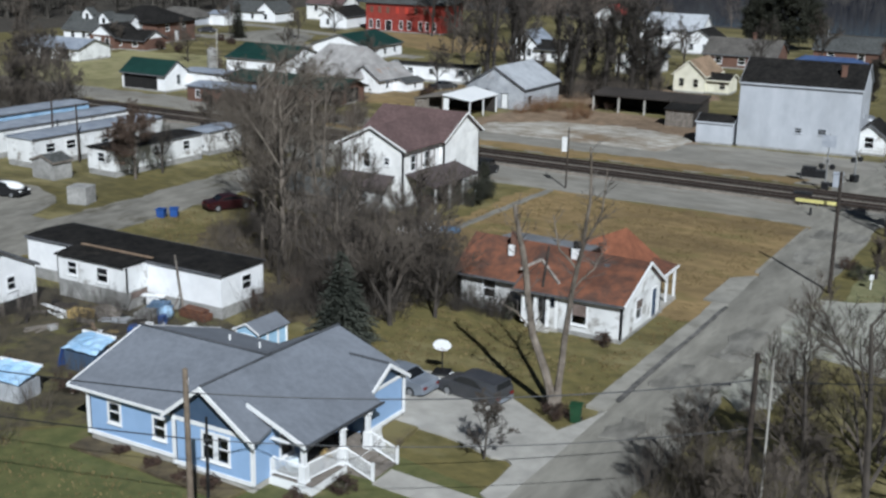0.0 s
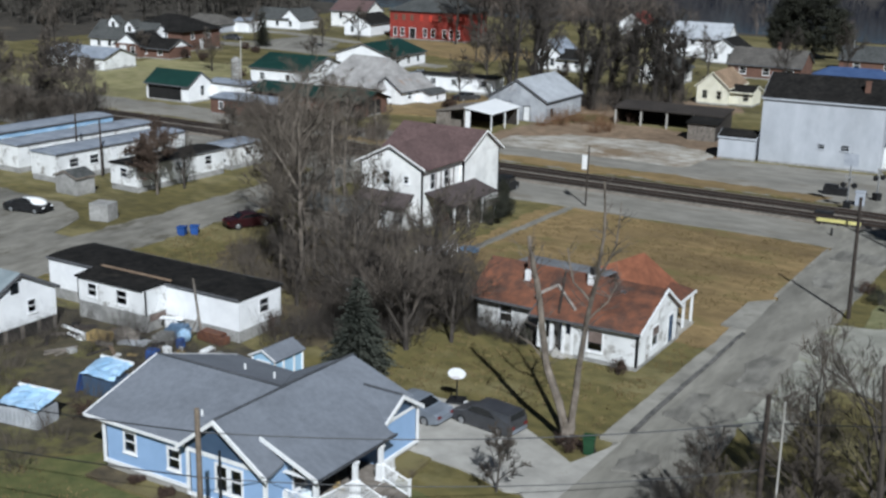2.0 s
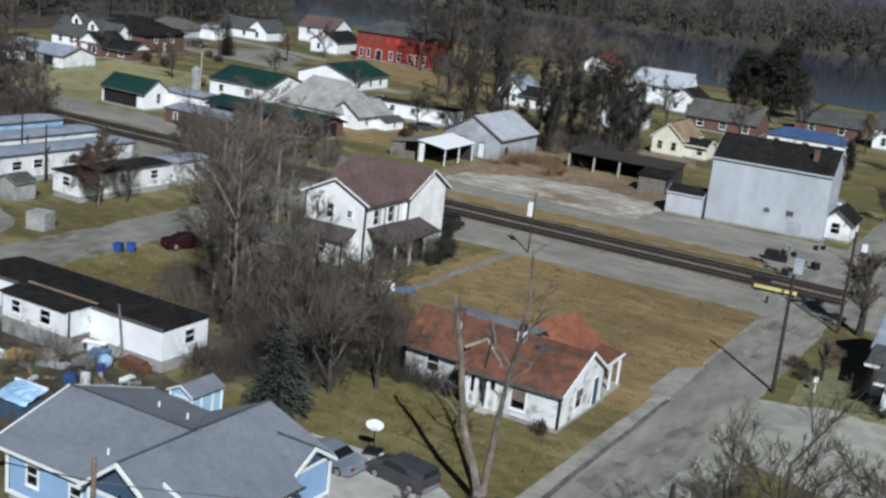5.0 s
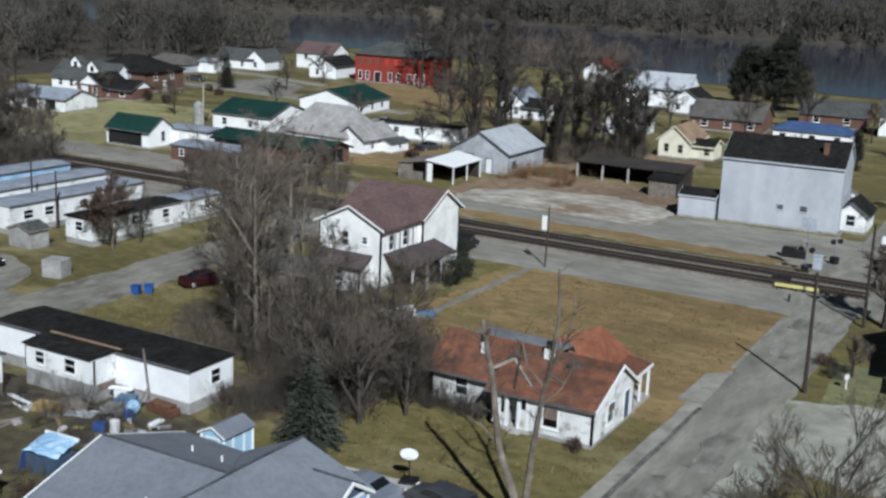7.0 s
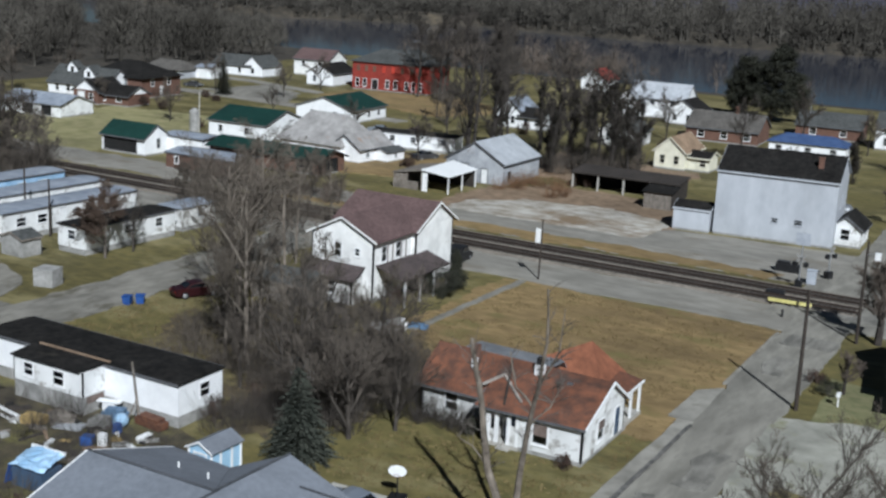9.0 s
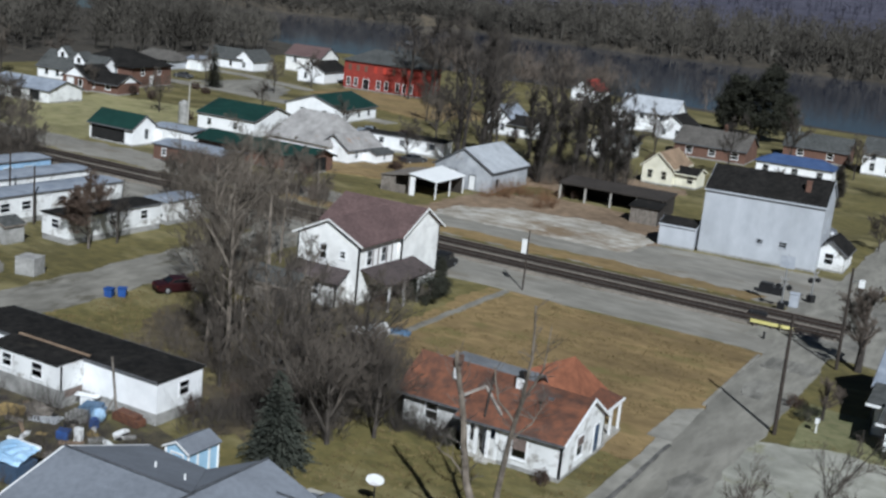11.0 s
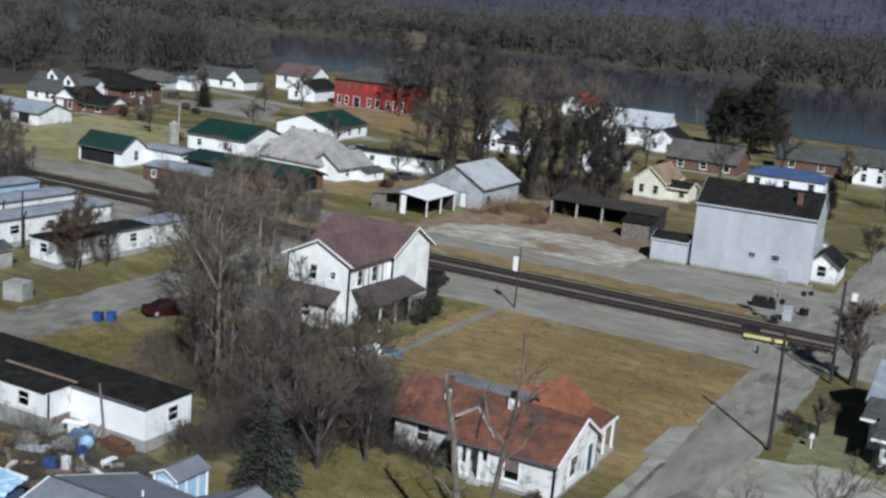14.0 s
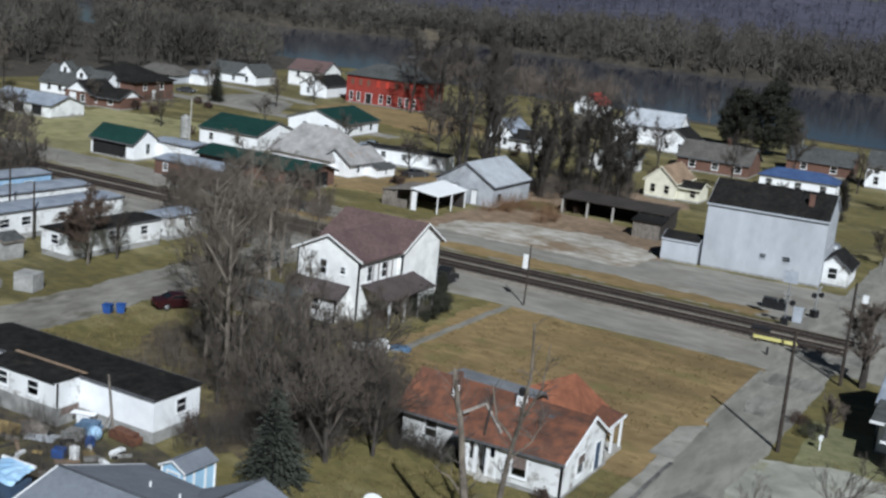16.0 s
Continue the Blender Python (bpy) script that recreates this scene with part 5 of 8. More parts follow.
def tall_house():
    t = thing("tall_white_house", 0, 0, 0, 0, "two-storey off-white stucco house with a maroon shingle roof", "house")
    f, top = 0.3, 6.0
    for a, b, holes in (
        ((-61.9, 90.8), (-54.9, 90.8), [("w", 3.0, 0.7, 3.9, 1.3), ("w", 5.2, 0.5, 4.3, 0.6), ("w", 1.6, 0.8, 1.0, 1.3), ("d", 4.6, 0.9, 0.3, 2.0)]),
        ((-54.9, 90.8), (-54.9, 97.6), [("w", 1.8, 0.8, 3.7, 1.4), ("w", 4.3, 0.8, 3.7, 1.4), ("d", 3.0, 0.9, 0.3, 2.0)]),
        ((-54.9, 97.6), (-54.4, 97.6), []),
        ((-54.4, 97.6), (-54.4, 104.8), []),
        ((-54.4, 104.8), (-63.5, 104.8), [("w", 4, 0.8, 3.7, 1.4)]),
        ((-63.5, 104.8), (-63.5, 97.6), []),
        ((-63.5, 97.6), (-61.9, 97.6), []),
        ((-61.9, 97.6), (-61.9, 90.8), [("w", 3, 0.8, 3.7, 1.4)]),
    ):
        free_wall(t, a, b, f, top, holes, M_CREAM)
    bm = bmesh.new()
    prism(bm, [(-61.9, 90.8, top), (-54.9, 90.8, top), (-58.4, 90.8, 7.65)], (0, 0.16, 0))
    part("gable", bm, M_CREAM, t)
    bm = bmesh.new()
    prism(bm, [(-54.4, 97.6, top), (-54.4, 104.8, top), (-54.4, 101.6, 8.0)], (-0.16, 0, 0))
    part("gable", bm, M_CREAM, t)
    bm = bmesh.new()
    box(bm, -61.85, 90.9, -0.1, -54.95, 97.6, f)
    box(bm, -63.4, 97.6, -0.1, -54.45, 104.7, f)
    part("foundation", bm, M_SKIRT, t)
    bm = bmesh.new()
    slab(bm, [(-58.4, 90.5, 7.8), (-54.4, 90.5, 5.85), (-54.4, 97.9, 5.85), (-58.4, 101.6, 7.8)])
    slab(bm, [(-62.4, 90.5, 5.85), (-58.4, 90.5, 7.795), (-58.4, 101.6, 7.795), (-62.4, 98.0, 5.85)])
    part("roof", bm, M_BROWNROOF, t)
    bm = bmesh.new()
    slab(bm, [(-64.0, 97.1, 5.8), (-54.05, 97.1, 5.8), (-54.05, 101.6, 8.15), (-64.0, 101.6, 8.15)])
    slab(bm, [(-64.0, 101.6, 8.145), (-54.05, 101.6, 8.145), (-54.05, 105.3, 5.85), (-64.0, 105.3, 5.85)])
    part("roof", bm, M_BROWNROOF, t)
    bm = bmesh.new()
    board(bm, (-54.03, 97.1, 5.82), (-54.03, 101.6, 8.17), 0.18, 0.03)
    board(bm, (-54.03, 101.6, 8.17), (-54.03, 105.3, 5.87), 0.18, 0.03)
    part("fascia", bm, M_CREAM, t)
    bm = bmesh.new()
    board(bm, (-62.4, 90.48, 5.87), (-58.4, 90.48, 7.82), 0.18, 0.03)
    board(bm, (-58.4, 90.48, 7.82), (-54.4, 90.48, 5.87), 0.18, 0.03)
    part("fascia", bm, M_CREAM, t)
    # front porch room and side porch
    bm = bmesh.new()
    slab(bm, [(-61.8, 88.4, 2.5), (-55.4, 88.4, 2.5), (-55.8, 90.9, 3.35), (-61.6, 90.9, 3.35)], 0.12)
    part("porch_roof", bm, M_DULLROOF, t, "dull brown front porch roof")
    free_wall(t, (-61.3, 88.9), (-56.0, 88.9), 0.0, 2.45, [("w", 1.4, 0.9, 0.9, 1.1), ("w", 3.0, 0.9, 0.9, 1.1)], M_WHITEP)
    free_wall(t, (-56.0, 88.9), (-56.0, 90.7), 0.0, 2.45, [], M_WHITEP)
    free_wall(t, (-61.3, 90.7), (-61.3, 88.9), 0.0, 2.45, [], M_WHITEP)
    # side roof in dull brown, not maroon, to hold its shade
    bm = bmesh.new()
    slab(bm, [(-54.9, 91.2, 3.55), (-51.6, 91.0, 2.7), (-51.6, 99.6, 2.7), (-54.4, 99.8, 3.55)], 0.12)
    part("porch_roof", bm, M_DULLROOF, t, "dull brown side porch roof with shade in its colour")
    for y in (91.5, 94.2, 96.8, 99.3):
        bm = bmesh.new()
        box(bm, -51.85, y - 0.08, 0, -51.69, y + 0.08, 2.6)
        part("post", bm, M_WHITEP, t, "porch post")
    bm = bmesh.new()
    tube(bm, (-60.2, 90.62, 0.5), (-60.2, 90.62, 5.9), 0.05, 0.05, 6)
    part("downpipe", bm, M_BLACKMETAL, t)
    for y in (93.6, 96.0):
        bm = bmesh.new()
        box(bm, -54.87, y - 0.5, 3.5, -54.8, y - 0.42, 5.2)
        box(bm, -54.87, y + 0.42, 3.5, -54.8, y + 0.5, 5.2)
        part("shutter", bm, M_BROWNROOF, t, "dark maroon shutter")


tall_house()

# the house at the left edge, and the one across the road
M_TEALROOF = shade("grey_green_metal_roof", (0.20, 0.235, 0.25), (0.29, 0.325, 0.34), 0.8, rough=0.55, lines=("X", 0.6, 0.015), blotch=0.16, big=0.4)


def raised_house():
    """The white house on piers at the edge of the yard."""
    # black base box stands for the shade under the raised floor
    t = house("white_house", "white house raised on piers over a shade-dark base, grey-green metal roof", -66.2, 50.0, 0, 9.6, 6.0, 3.2, 4.75, M_WHITE, M_TEALROOF, M_TRIM, [("E", "w", 0.9, 0.6, 1.75, 0.85)], 0.2, 0.25, found=1.0, base=M_DARK)
    bm = bmesh.new()
    box(bm, 4.79, -0.75, 3.35, 4.84, -0.1, 4.1)
    part("vent_opening", bm, M_CARGLASS, t, "dark opening in the gable")
    for y in (-2.8, -1.4, 0.0, 1.4, 2.8):
        bm = bmesh.new()
        box(bm, 4.62, y - 0.16, -0.05, 4.79, y + 0.16, 1.0)
        part("pier", bm, M_WOODGREY, t, "weathered timber pier")


raised_house()
house("white_bungalow", "white bungalow with a pale blue-grey roof", -3.2, 100.2, 0, 12.4, 9.2, 3.2, 5.2, M_WHITE, M_MHROOF, M_TRIM,
      row("W", "w", (-2, 2), 1.0, 0.9, 1.3) + row("S", "w", (-4,), 1.0, 0.9, 1.3), 0.4, 0.35)


def bungalow_front():
    t = thing("enclosed_porch", 0, 0, 0, 0, "white enclosed porch with dark windows and grey roof", "porch")
    free_wall(t, (-9.0, 92.4), (3.0, 92.4), 0.2, 2.55, [], M_WHITE)
    free_wall(t, (-9.0, 95.4), (-9.0, 92.4), 0.2, 2.55, [("w", 1.5, 0.9, 1.0, 1.1)], M_WHITE)
    free_wall(t, (-7.6, 88.9), (3.0, 88.9), 0.2, 2.4, [("w", u, 1.25, 1.0, 1.15) for u in (1.1, 2.8, 4.5, 6.2, 7.9)], M_WHITE)
    free_wall(t, (-7.6, 92.4), (-7.6, 88.9), 0.2, 2.4, [("w", 1.8, 1.6, 1.0, 1.15)], M_WHITE)
    bm = bmesh.new()
    slab(bm, [(-9.5, 92.0, 2.6), (3.3, 92.0, 2.6), (3.3, 95.7, 3.3), (-9.5, 95.7, 3.3)], 0.14)
    part("roof", bm, M_GREYROOF, t, "grey lower roof")
    bm = bmesh.new()
    slab(bm, [(-8.1, 88.4, 2.45), (3.4, 88.4, 2.45), (3.4, 92.2, 3.05), (-8.1, 92.2, 3.05)], 0.14)
    part("roof", bm, M_GREYROOF, t, "grey porch roof")
    bm = bmesh.new()
    board(bm, (-8.15, 88.37, 2.47), (3.4, 88.37, 2.47), 0.2)
    board(bm, (-9.53, 91.97, 2.62), (-7.9, 91.97, 2.62), 0.2)
    part("fascia", bm, M_TRIM, t)
    bm = bmesh.new()
    prism(bm, [(-9.02, 92.4, 2.55), (-9.02, 95.5, 2.55), (-9.02, 95.5, 3.15)], (0.1, 0, 0))
    part("gable", bm, M_WHITE, t)
    bm = bmesh.new()
    box(bm, -7.55, 88.95, -0.1, 3.0, 92.4, 0.2)
    box(bm, -8.95, 92.4, -0.1, 3.0, 95.6, 0.2)
    part("foundation", bm, M_SKIRT, t)


bungalow_front()


# ---- trees ----
def grow(rng, height, spread, levels=4, splits=5, trunk_r=0.25, lean=0.05, first=0.25, twist=0.9, clump=1.0):
    """Segments (p0, p1, r0, r1, level) of a bare tree."""
    segs = []

    def limb(p, way, length, r, level):
        n = 4 if level < 2 else 3
        q = Vector(p)
        d = Vector(way).normalized()
        pts = [(q.copy(), r)]
        for k in range(n):
            d = (d + Vector((rng.uniform(-1, 1), rng.uniform(-1, 1), rng.uniform(-0.5, 0.9))) * 0.16 * (1 if level else lean * 6)).normalized()
            q = q + d * length / n
            pts.append((q.copy(), r * (1 - 0.62 * (k + 1) / n)))
        for (a, ra), (b, rb) in zip(pts, pts[1:]):
            segs.append((a, b, ra, rb, level))
        if level >= levels:
            return
        count = splits + (2 if level == 0 else 0) + (rng.random() < 0.5)
        for k in range(count):
            u = (first if level == 0 else 0.2) + (1 - (first if level == 0 else 0.2)) * (k + rng.random()) / count
            i = min(n - 1, int(u * n))
            a, b = pts[i][0], pts[i + 1][0]
            at = a.lerp(b, u * n - i)
            axis = (b - a).normalized()
            turn = rng.uniform(0, 6.2832)
            side = axis.orthogonal().normalized()
            side.rotate(Matrix.Rotation(turn, 3, axis))
            open_ = rng.uniform(0.45, twist)
            w = axis * math.cos(open_) + side * math.sin(open_)
            if level > 0:
                w.z += 0.18
            size = length * rng.uniform(0.38, 0.62) * (1.15 - 0.45 * u) * (spread if level == 0 else 1)
            limb(at, w, size, pts[i][1] * rng.uniform(0.4, 0.62), level + 1)

    limb((0, 0, -0.1), (rng.uniform(-lean, lean), rng.uniform(-lean, lean), 1), height, trunk_r, 0)
    return segs


def seg_mesh(name, segs, material, parent, smallest=0.012):
    verts, faces = [], []
    for a, b, ra, rb, level in segs:
        n = 7 if level == 0 else 5 if level == 1 else 3
        ra, rb = max(ra, smallest), max(rb, smallest * 0.7)
        d = (b - a).normalized()
        u = d.orthogonal().normalized()
        v = d.cross(u)
        s = len(verts)
        for p, r in ((a, ra), (b, rb)):
            for k in range(n):
                c, e = math.cos(6.2832 * k / n), math.sin(6.2832 * k / n)
                verts.append(p + u * (r * c) + v * (r * e))
        for k in range(n):
            j = (k + 1) % n
            faces.append((s + k, s + j, s + n + j, s + n + k))
    return raw(name, verts, faces, material, parent)


def bare_tree(seed, x, y, label, height=13, spread=0.9, levels=4, splits=5, trunk_r=0.25, bark=None, twig=None, group="bare trees", first=0.25, smallest=0.014, name="bare_tree"):
    rng = random.Random(seed)
    t = thing(name, x, y, 0, rng.uniform(0, 360), label, "tree", group)
    segs = grow(rng, height, spread, levels, splits, trunk_r, first=first)
    seg_mesh("trunk", [s for s in segs if s[4] <= 1], bark or M_BARK, t, smallest)
    seg_mesh("crown", [s for s in segs if s[4] > 1], twig or M_TWIG, t, smallest)
    return t


def copies(ob, places, label=""):
    out = []
    for x, y, s, r in places:
        c = copy_thing(ob, pose(x, y, 0, 0, 0, r))
        c.scale = (s, s, s * random.uniform(0.92, 1.08))
        if label:
            c["label"] = label
        out.append(c)
    return out


M_BRUSH = shade("grey_brown_twig", (0.068, 0.055, 0.043), (0.15, 0.125, 0.098), 0.8, rough=0.95, blotch=0.2)
T_A = bare_tree(11, -52.2, 69.2, "tall bare grey-barked tree with fine twigs", 13.5, 0.8, 4, 6, 0.22, bark=M_PALEBARK, twig=M_BRUSH, smallest=0.014)
T_B = bare_tree(12, -57.2, 74.0, "tall bare tree with many upright branches", 12.5, 0.75, 4, 6, 0.17, bark=M_PALEBARK, twig=M_BRUSH, smallest=0.014)
T_C = bare_tree(13, -45.5, 66.5, "wide bare tree with brown twigs", 6.8, 1.2, 3, 8, 0.2, bark=M_DARKTWIG, twig=M_DARKTWIG, first=0.12, smallest=0.013)
T_S = bare_tree(14, -49.5, 73.5, "slender bare sapling with a pale trunk", 9.0, 0.55, 3, 7, 0.1, bark=M_PALEBARK, twig=M_BRUSH, first=0.3, smallest=0.014)
T_W = bare_tree(17, -38.7, 63.0, "low wide-spreading bare tree with dark curving limbs", 5.0, 1.85, 4, 6, 0.2, bark=M_DARKTWIG, twig=M_MIDTWIG, first=0.1, smallest=0.014)
copies(T_A, [(-66.2, 92.4, 0.85, 80), (-63.5, 80.5, 0.95, 200), (-84.8, 112.5, 0.8, 20)])
copies(T_B, [(-59.2, 76.2, 0.95, 90), (-69.0, 98.0, 0.8, 240), (-75.0, 113.0, 0.7, 10), (-66.5, 87.5, 0.9, 300), (-55.6, 70.6, 0.85, 200), (-49.6, 72.4, 0.7, 120)])
copies(T_C, [(-42.5, 71.5, 0.8, 40), (-47.0, 81.5, 0.5, 190), (-85.0, 91.0, 0.6, 30), (-88.0, 110.5, 0.8, 50), (-46.5, 71.5, 0.85, 15), (-55.5, 71.5, 0.65, 335)])
copies(T_W, [(-36.9, 66.0, 0.75, 20), (-40.9, 62.0, 0.8, 160), (-41.5, 65.5, 0.9, 100), (-39.2, 69.0, 0.95, 215), (-44.0, 75.0, 1.0, 310), (-50.5, 66.2, 0.7, 60)])
copies(T_S, [(-51.0, 76.5, 0.9, 60), (-53.4, 72.2, 1.1, 130), (-55.9, 74.8, 0.9, 210), (-48.2, 69.2, 0.8, 290), (-58.0, 73.6, 1.0, 20), (-67.8, 84.6, 0.9, 75), (-52.6, 74.6, 1.0, 250), (-54.4, 70.6, 0.9, 330)])


def conifer(seed, x, y, label, height, radius, material, tiers=26, name="spruce_tree", bark=None):
    rng = random.Random(seed)
    t = thing(name, x, y, 0, 0, label, "tree")
    bm = bmesh.new()
    tube(bm, (0, 0, -0.1), (0, 0, height * 0.97), radius * 0.08, 0.02, 7)
    part("trunk", bm, bark or M_BARK, t)
    verts, faces = [], []
    for k in range(tiers):
        u = (k + 0.5) / tiers
        z = height * (0.06 + 0.94 * u)
        r = radius * (1 - u) ** 0.85 + 0.08
        n = max(5, int(16 * (1 - u) + 5))
        for j in range(n):
            a = 6.2832 * (j + rng.random()) / n
            ln = r * rng.uniform(0.55, 1.12)
            droop = -0.18 * ln - 0.12
            steps = max(2, int(ln / 0.16))
            for s in range(1, steps + 1):
                q = s / steps
                px, py, pz = math.cos(a) * ln * q, math.sin(a) * ln * q, z + droop * q * q + rng.uniform(-0.06, 0.06)
                w = 0.30 * (1.15 - 0.6 * q) * max(0.6, radius / 2.2)
                for m in (0, 1, 2):
                    th = a + rng.uniform(-1.3, 1.3)
                    el = rng.uniform(-0.5, 0.25)
                    d = Vector((math.cos(th) * math.cos(el), math.sin(th) * math.cos(el), math.sin(el)))
                    o = d.orthogonal().normalized() * w * 0.22
                    p = Vector((px, py, pz))
                    i = len(verts)
                    verts += [p - o, p + o, p + d * w * 1.5]
                    faces.append((i, i + 1, i + 2))
    raw("crown", verts, faces, material, t)
    return t


conifer(21, -39.5, 58.5, "blue-grey spruce with dense drooping branches", 6.1, 2.5, M_SPRUCE, 28)


# ---- woods, riverside and special trees ----
def woods(name, places, label, material, blades, width, seed):
    """Bare woods as one object: a trunk, a few limbs and many thin upswept twigs for each (x, y, height, radius)."""
    rng = random.Random(seed)
    verts, faces = [], []

    def blade(p, q, w):
        d = (q - p).normalized()
        o = d.cross(Vector((rng.uniform(-1, 1), rng.uniform(-1, 1), 0.3))).normalized() * w
        i = len(verts)
        verts.extend((p - o, p + o, q))
        faces.append((i, i + 1, i + 2))

    for x, y, h, r in places:
        z = ground_z(x, y) - 0.3
        foot, top = Vector((x, y, z)), Vector((x + rng.uniform(-1, 1), y + rng.uniform(-1, 1), z + h * 0.95))
        for k in range(3):
            blade(foot, top, width * rng.uniform(1.6, 2.6))
        for k in range(max(3, blades // 12)):
            u = rng.uniform(0.25, 0.8)
            p = foot.lerp(top, u)
            a = rng.uniform(0, 6.2832)
            e = r * rng.uniform(0.5, 1.0)
            blade(p, p + Vector((math.cos(a) * e, math.sin(a) * e, h * rng.uniform(0.08, 0.3))), width * 1.2)
        for k in range(blades):
            u = rng.uniform(0.22, 0.98)
            a = rng.uniform(0, 6.2832)
            e = r * math.sqrt(rng.random()) * math.sin(math.pi * min(1.0, 0.12 + u * 0.85)) ** 0.6
            p = foot + Vector((math.cos(a) * e, math.sin(a) * e, h * u * 0.92))
            q = p + Vector((math.cos(a) * rng.uniform(0, 1.2) + rng.uniform(-0.7, 0.7), math.sin(a) * rng.uniform(0, 1.2) + rng.uniform(-0.7, 0.7), rng.uniform(0.8, 2.6)))
            blade(p, q, width * rng.uniform(0.5, 1.0))
    ob = raw(name, verts, faces, material)
    return tagged(ob, label, "woods", kind="stuff")


rng = random.Random(5)
left = []
while len(left) < 1350:
    x, y = rng.uniform(-560, -212), rng.uniform(150, 470)
    edge = -214 - max(0.0, (300 - y)) * 0.32 if y < 300 else -214 - (y - 300) * 0.35
    if x > edge or y > along(RIVER_NEAR, x) - 6 or (x > -300 and y < 205):
        continue
    bearing = math.degrees(math.atan2(-x, y))
    if bearing < 36.9 or (45.0 < bearing < 46.1 and y > 240):
        continue
    left.append((x, y, min(rng.uniform(11, 17), max(4.0, 31.0 - 0.0575 * y + rng.uniform(-2.5, 0.5))), rng.uniform(3.5, 5.5)))
woods("near_woods", left, "dense bare grey-brown riverside woods", M_WOODS, 170, 0.17, 6)
bank = []
for k in range(110):
    x = rng.uniform(-196, -118)
    bank.append((x, along(RIVER_NEAR, x) - rng.uniform(2, 42), rng.uniform(6, 13), rng.uniform(2.5, 4.5)))
for k in range(36):
    x = rng.uniform(-118, 160)
    bank.append((x, along(RIVER_NEAR, x) - rng.uniform(1, 20), rng.uniform(3, 10), rng.uniform(2, 4)))
woods("bank_thicket", bank, "reddish-brown bare thicket along the river bank", M_TWIGRED, 110, 0.09, 7)
def in_far_field(x, y):
    """Inside the pale field on the far bank, or on the bank before it."""
    return x < -960 and x > -1120 - (y - 940) * 0.47 and x < -955 - (y - 860) * 0.45


far = []
for k in range(3000):
    x = rng.uniform(-1050, 420)
    d = rng.random() ** 1.7 * 330
    far.append((x, along(RIVER_FAR, x) + 5 + d, (rng.uniform(15, 23) if x > -330 else rng.uniform(8, 14)) + 6 * d / 330, rng.uniform(5, 9)))
for k in range(1500):
    x = rng.uniform(-900, 420)
    far.append((x, along(RIVER_FAR, x) + rng.uniform(3, 45), rng.uniform(4, 10), rng.uniform(3, 6)))
for k in range(700):
    x = rng.uniform(-1900, -950)
    far.append((x, along(RIVER_FAR, x) + 5 + rng.random() ** 1.5 * 400, rng.uniform(8, 15), rng.uniform(8, 12)))
far = [f for f in far if not in_far_field(f[0], f[1])]
woods("far_woods", far, "bare woods on the far river bank", M_WOODS, 54, 0.32, 8)
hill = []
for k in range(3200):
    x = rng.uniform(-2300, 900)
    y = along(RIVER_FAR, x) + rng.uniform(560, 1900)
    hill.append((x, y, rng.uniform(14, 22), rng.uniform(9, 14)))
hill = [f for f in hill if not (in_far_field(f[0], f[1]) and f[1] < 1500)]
woods("hill_woods", hill, "distant wooded hillside, haze put into its purple-grey colour", M_HILL, 30, 0.6, 9)



def leafy(name, x, y, label, rx, ry, h, material, n=40, per=50, leaf=0.12, z0=0.15, category="shrub", group="", seed=1, stem=True):
    """A plant with a crown of many small leaves gathered in clumps."""
    rg = random.Random(seed)
    t = thing(name, x, y, 0, 0, label, category, group)
    bm = bmesh.new()
    for k in range(4 if stem else 1):
        tube(bm, (0, 0, -0.1), (rg.uniform(-rx, rx) * 0.4, rg.uniform(-ry, ry) * 0.4, h * 0.7), 0.04 + 0.02 * h, 0.02, 5)
    part("stem", bm, M_BARK, t)
    verts, faces = [], []
    for c in range(n):
        a, u, w = rg.uniform(0, 6.2832), rg.uniform(-1, 1), rg.uniform(0.4, 1.08)
        s = math.sqrt(1 - u * u)
        cx, cy, cz = rx * s * math.cos(a) * w, ry * s * math.sin(a) * w, z0 + (h - z0) * (0.5 + 0.5 * u * w)
        cr = 0.28 * (rx + ry + h) / 3 * rg.uniform(0.7, 1.2)
        for k in range(per):
            d = Vector((rg.gauss(0, 1), rg.gauss(0, 1), rg.gauss(0, 1))).normalized()
            p = Vector((cx, cy, cz)) + d * cr * rg.random() ** 0.4
            p.z = max(p.z, 0.02)
            o = Vector((rg.uniform(-1, 1), rg.uniform(-1, 1), rg.uniform(-1, 1))) * leaf
            o2 = Vector((rg.uniform(-1, 1), rg.uniform(-1, 1), rg.uniform(-1, 1))) * leaf
            i = len(verts)
            verts.extend((p, p + o, p + o2))
            faces.append((i, i + 1, i + 2))
    raw("foliage", verts, faces, material, t)
    return t


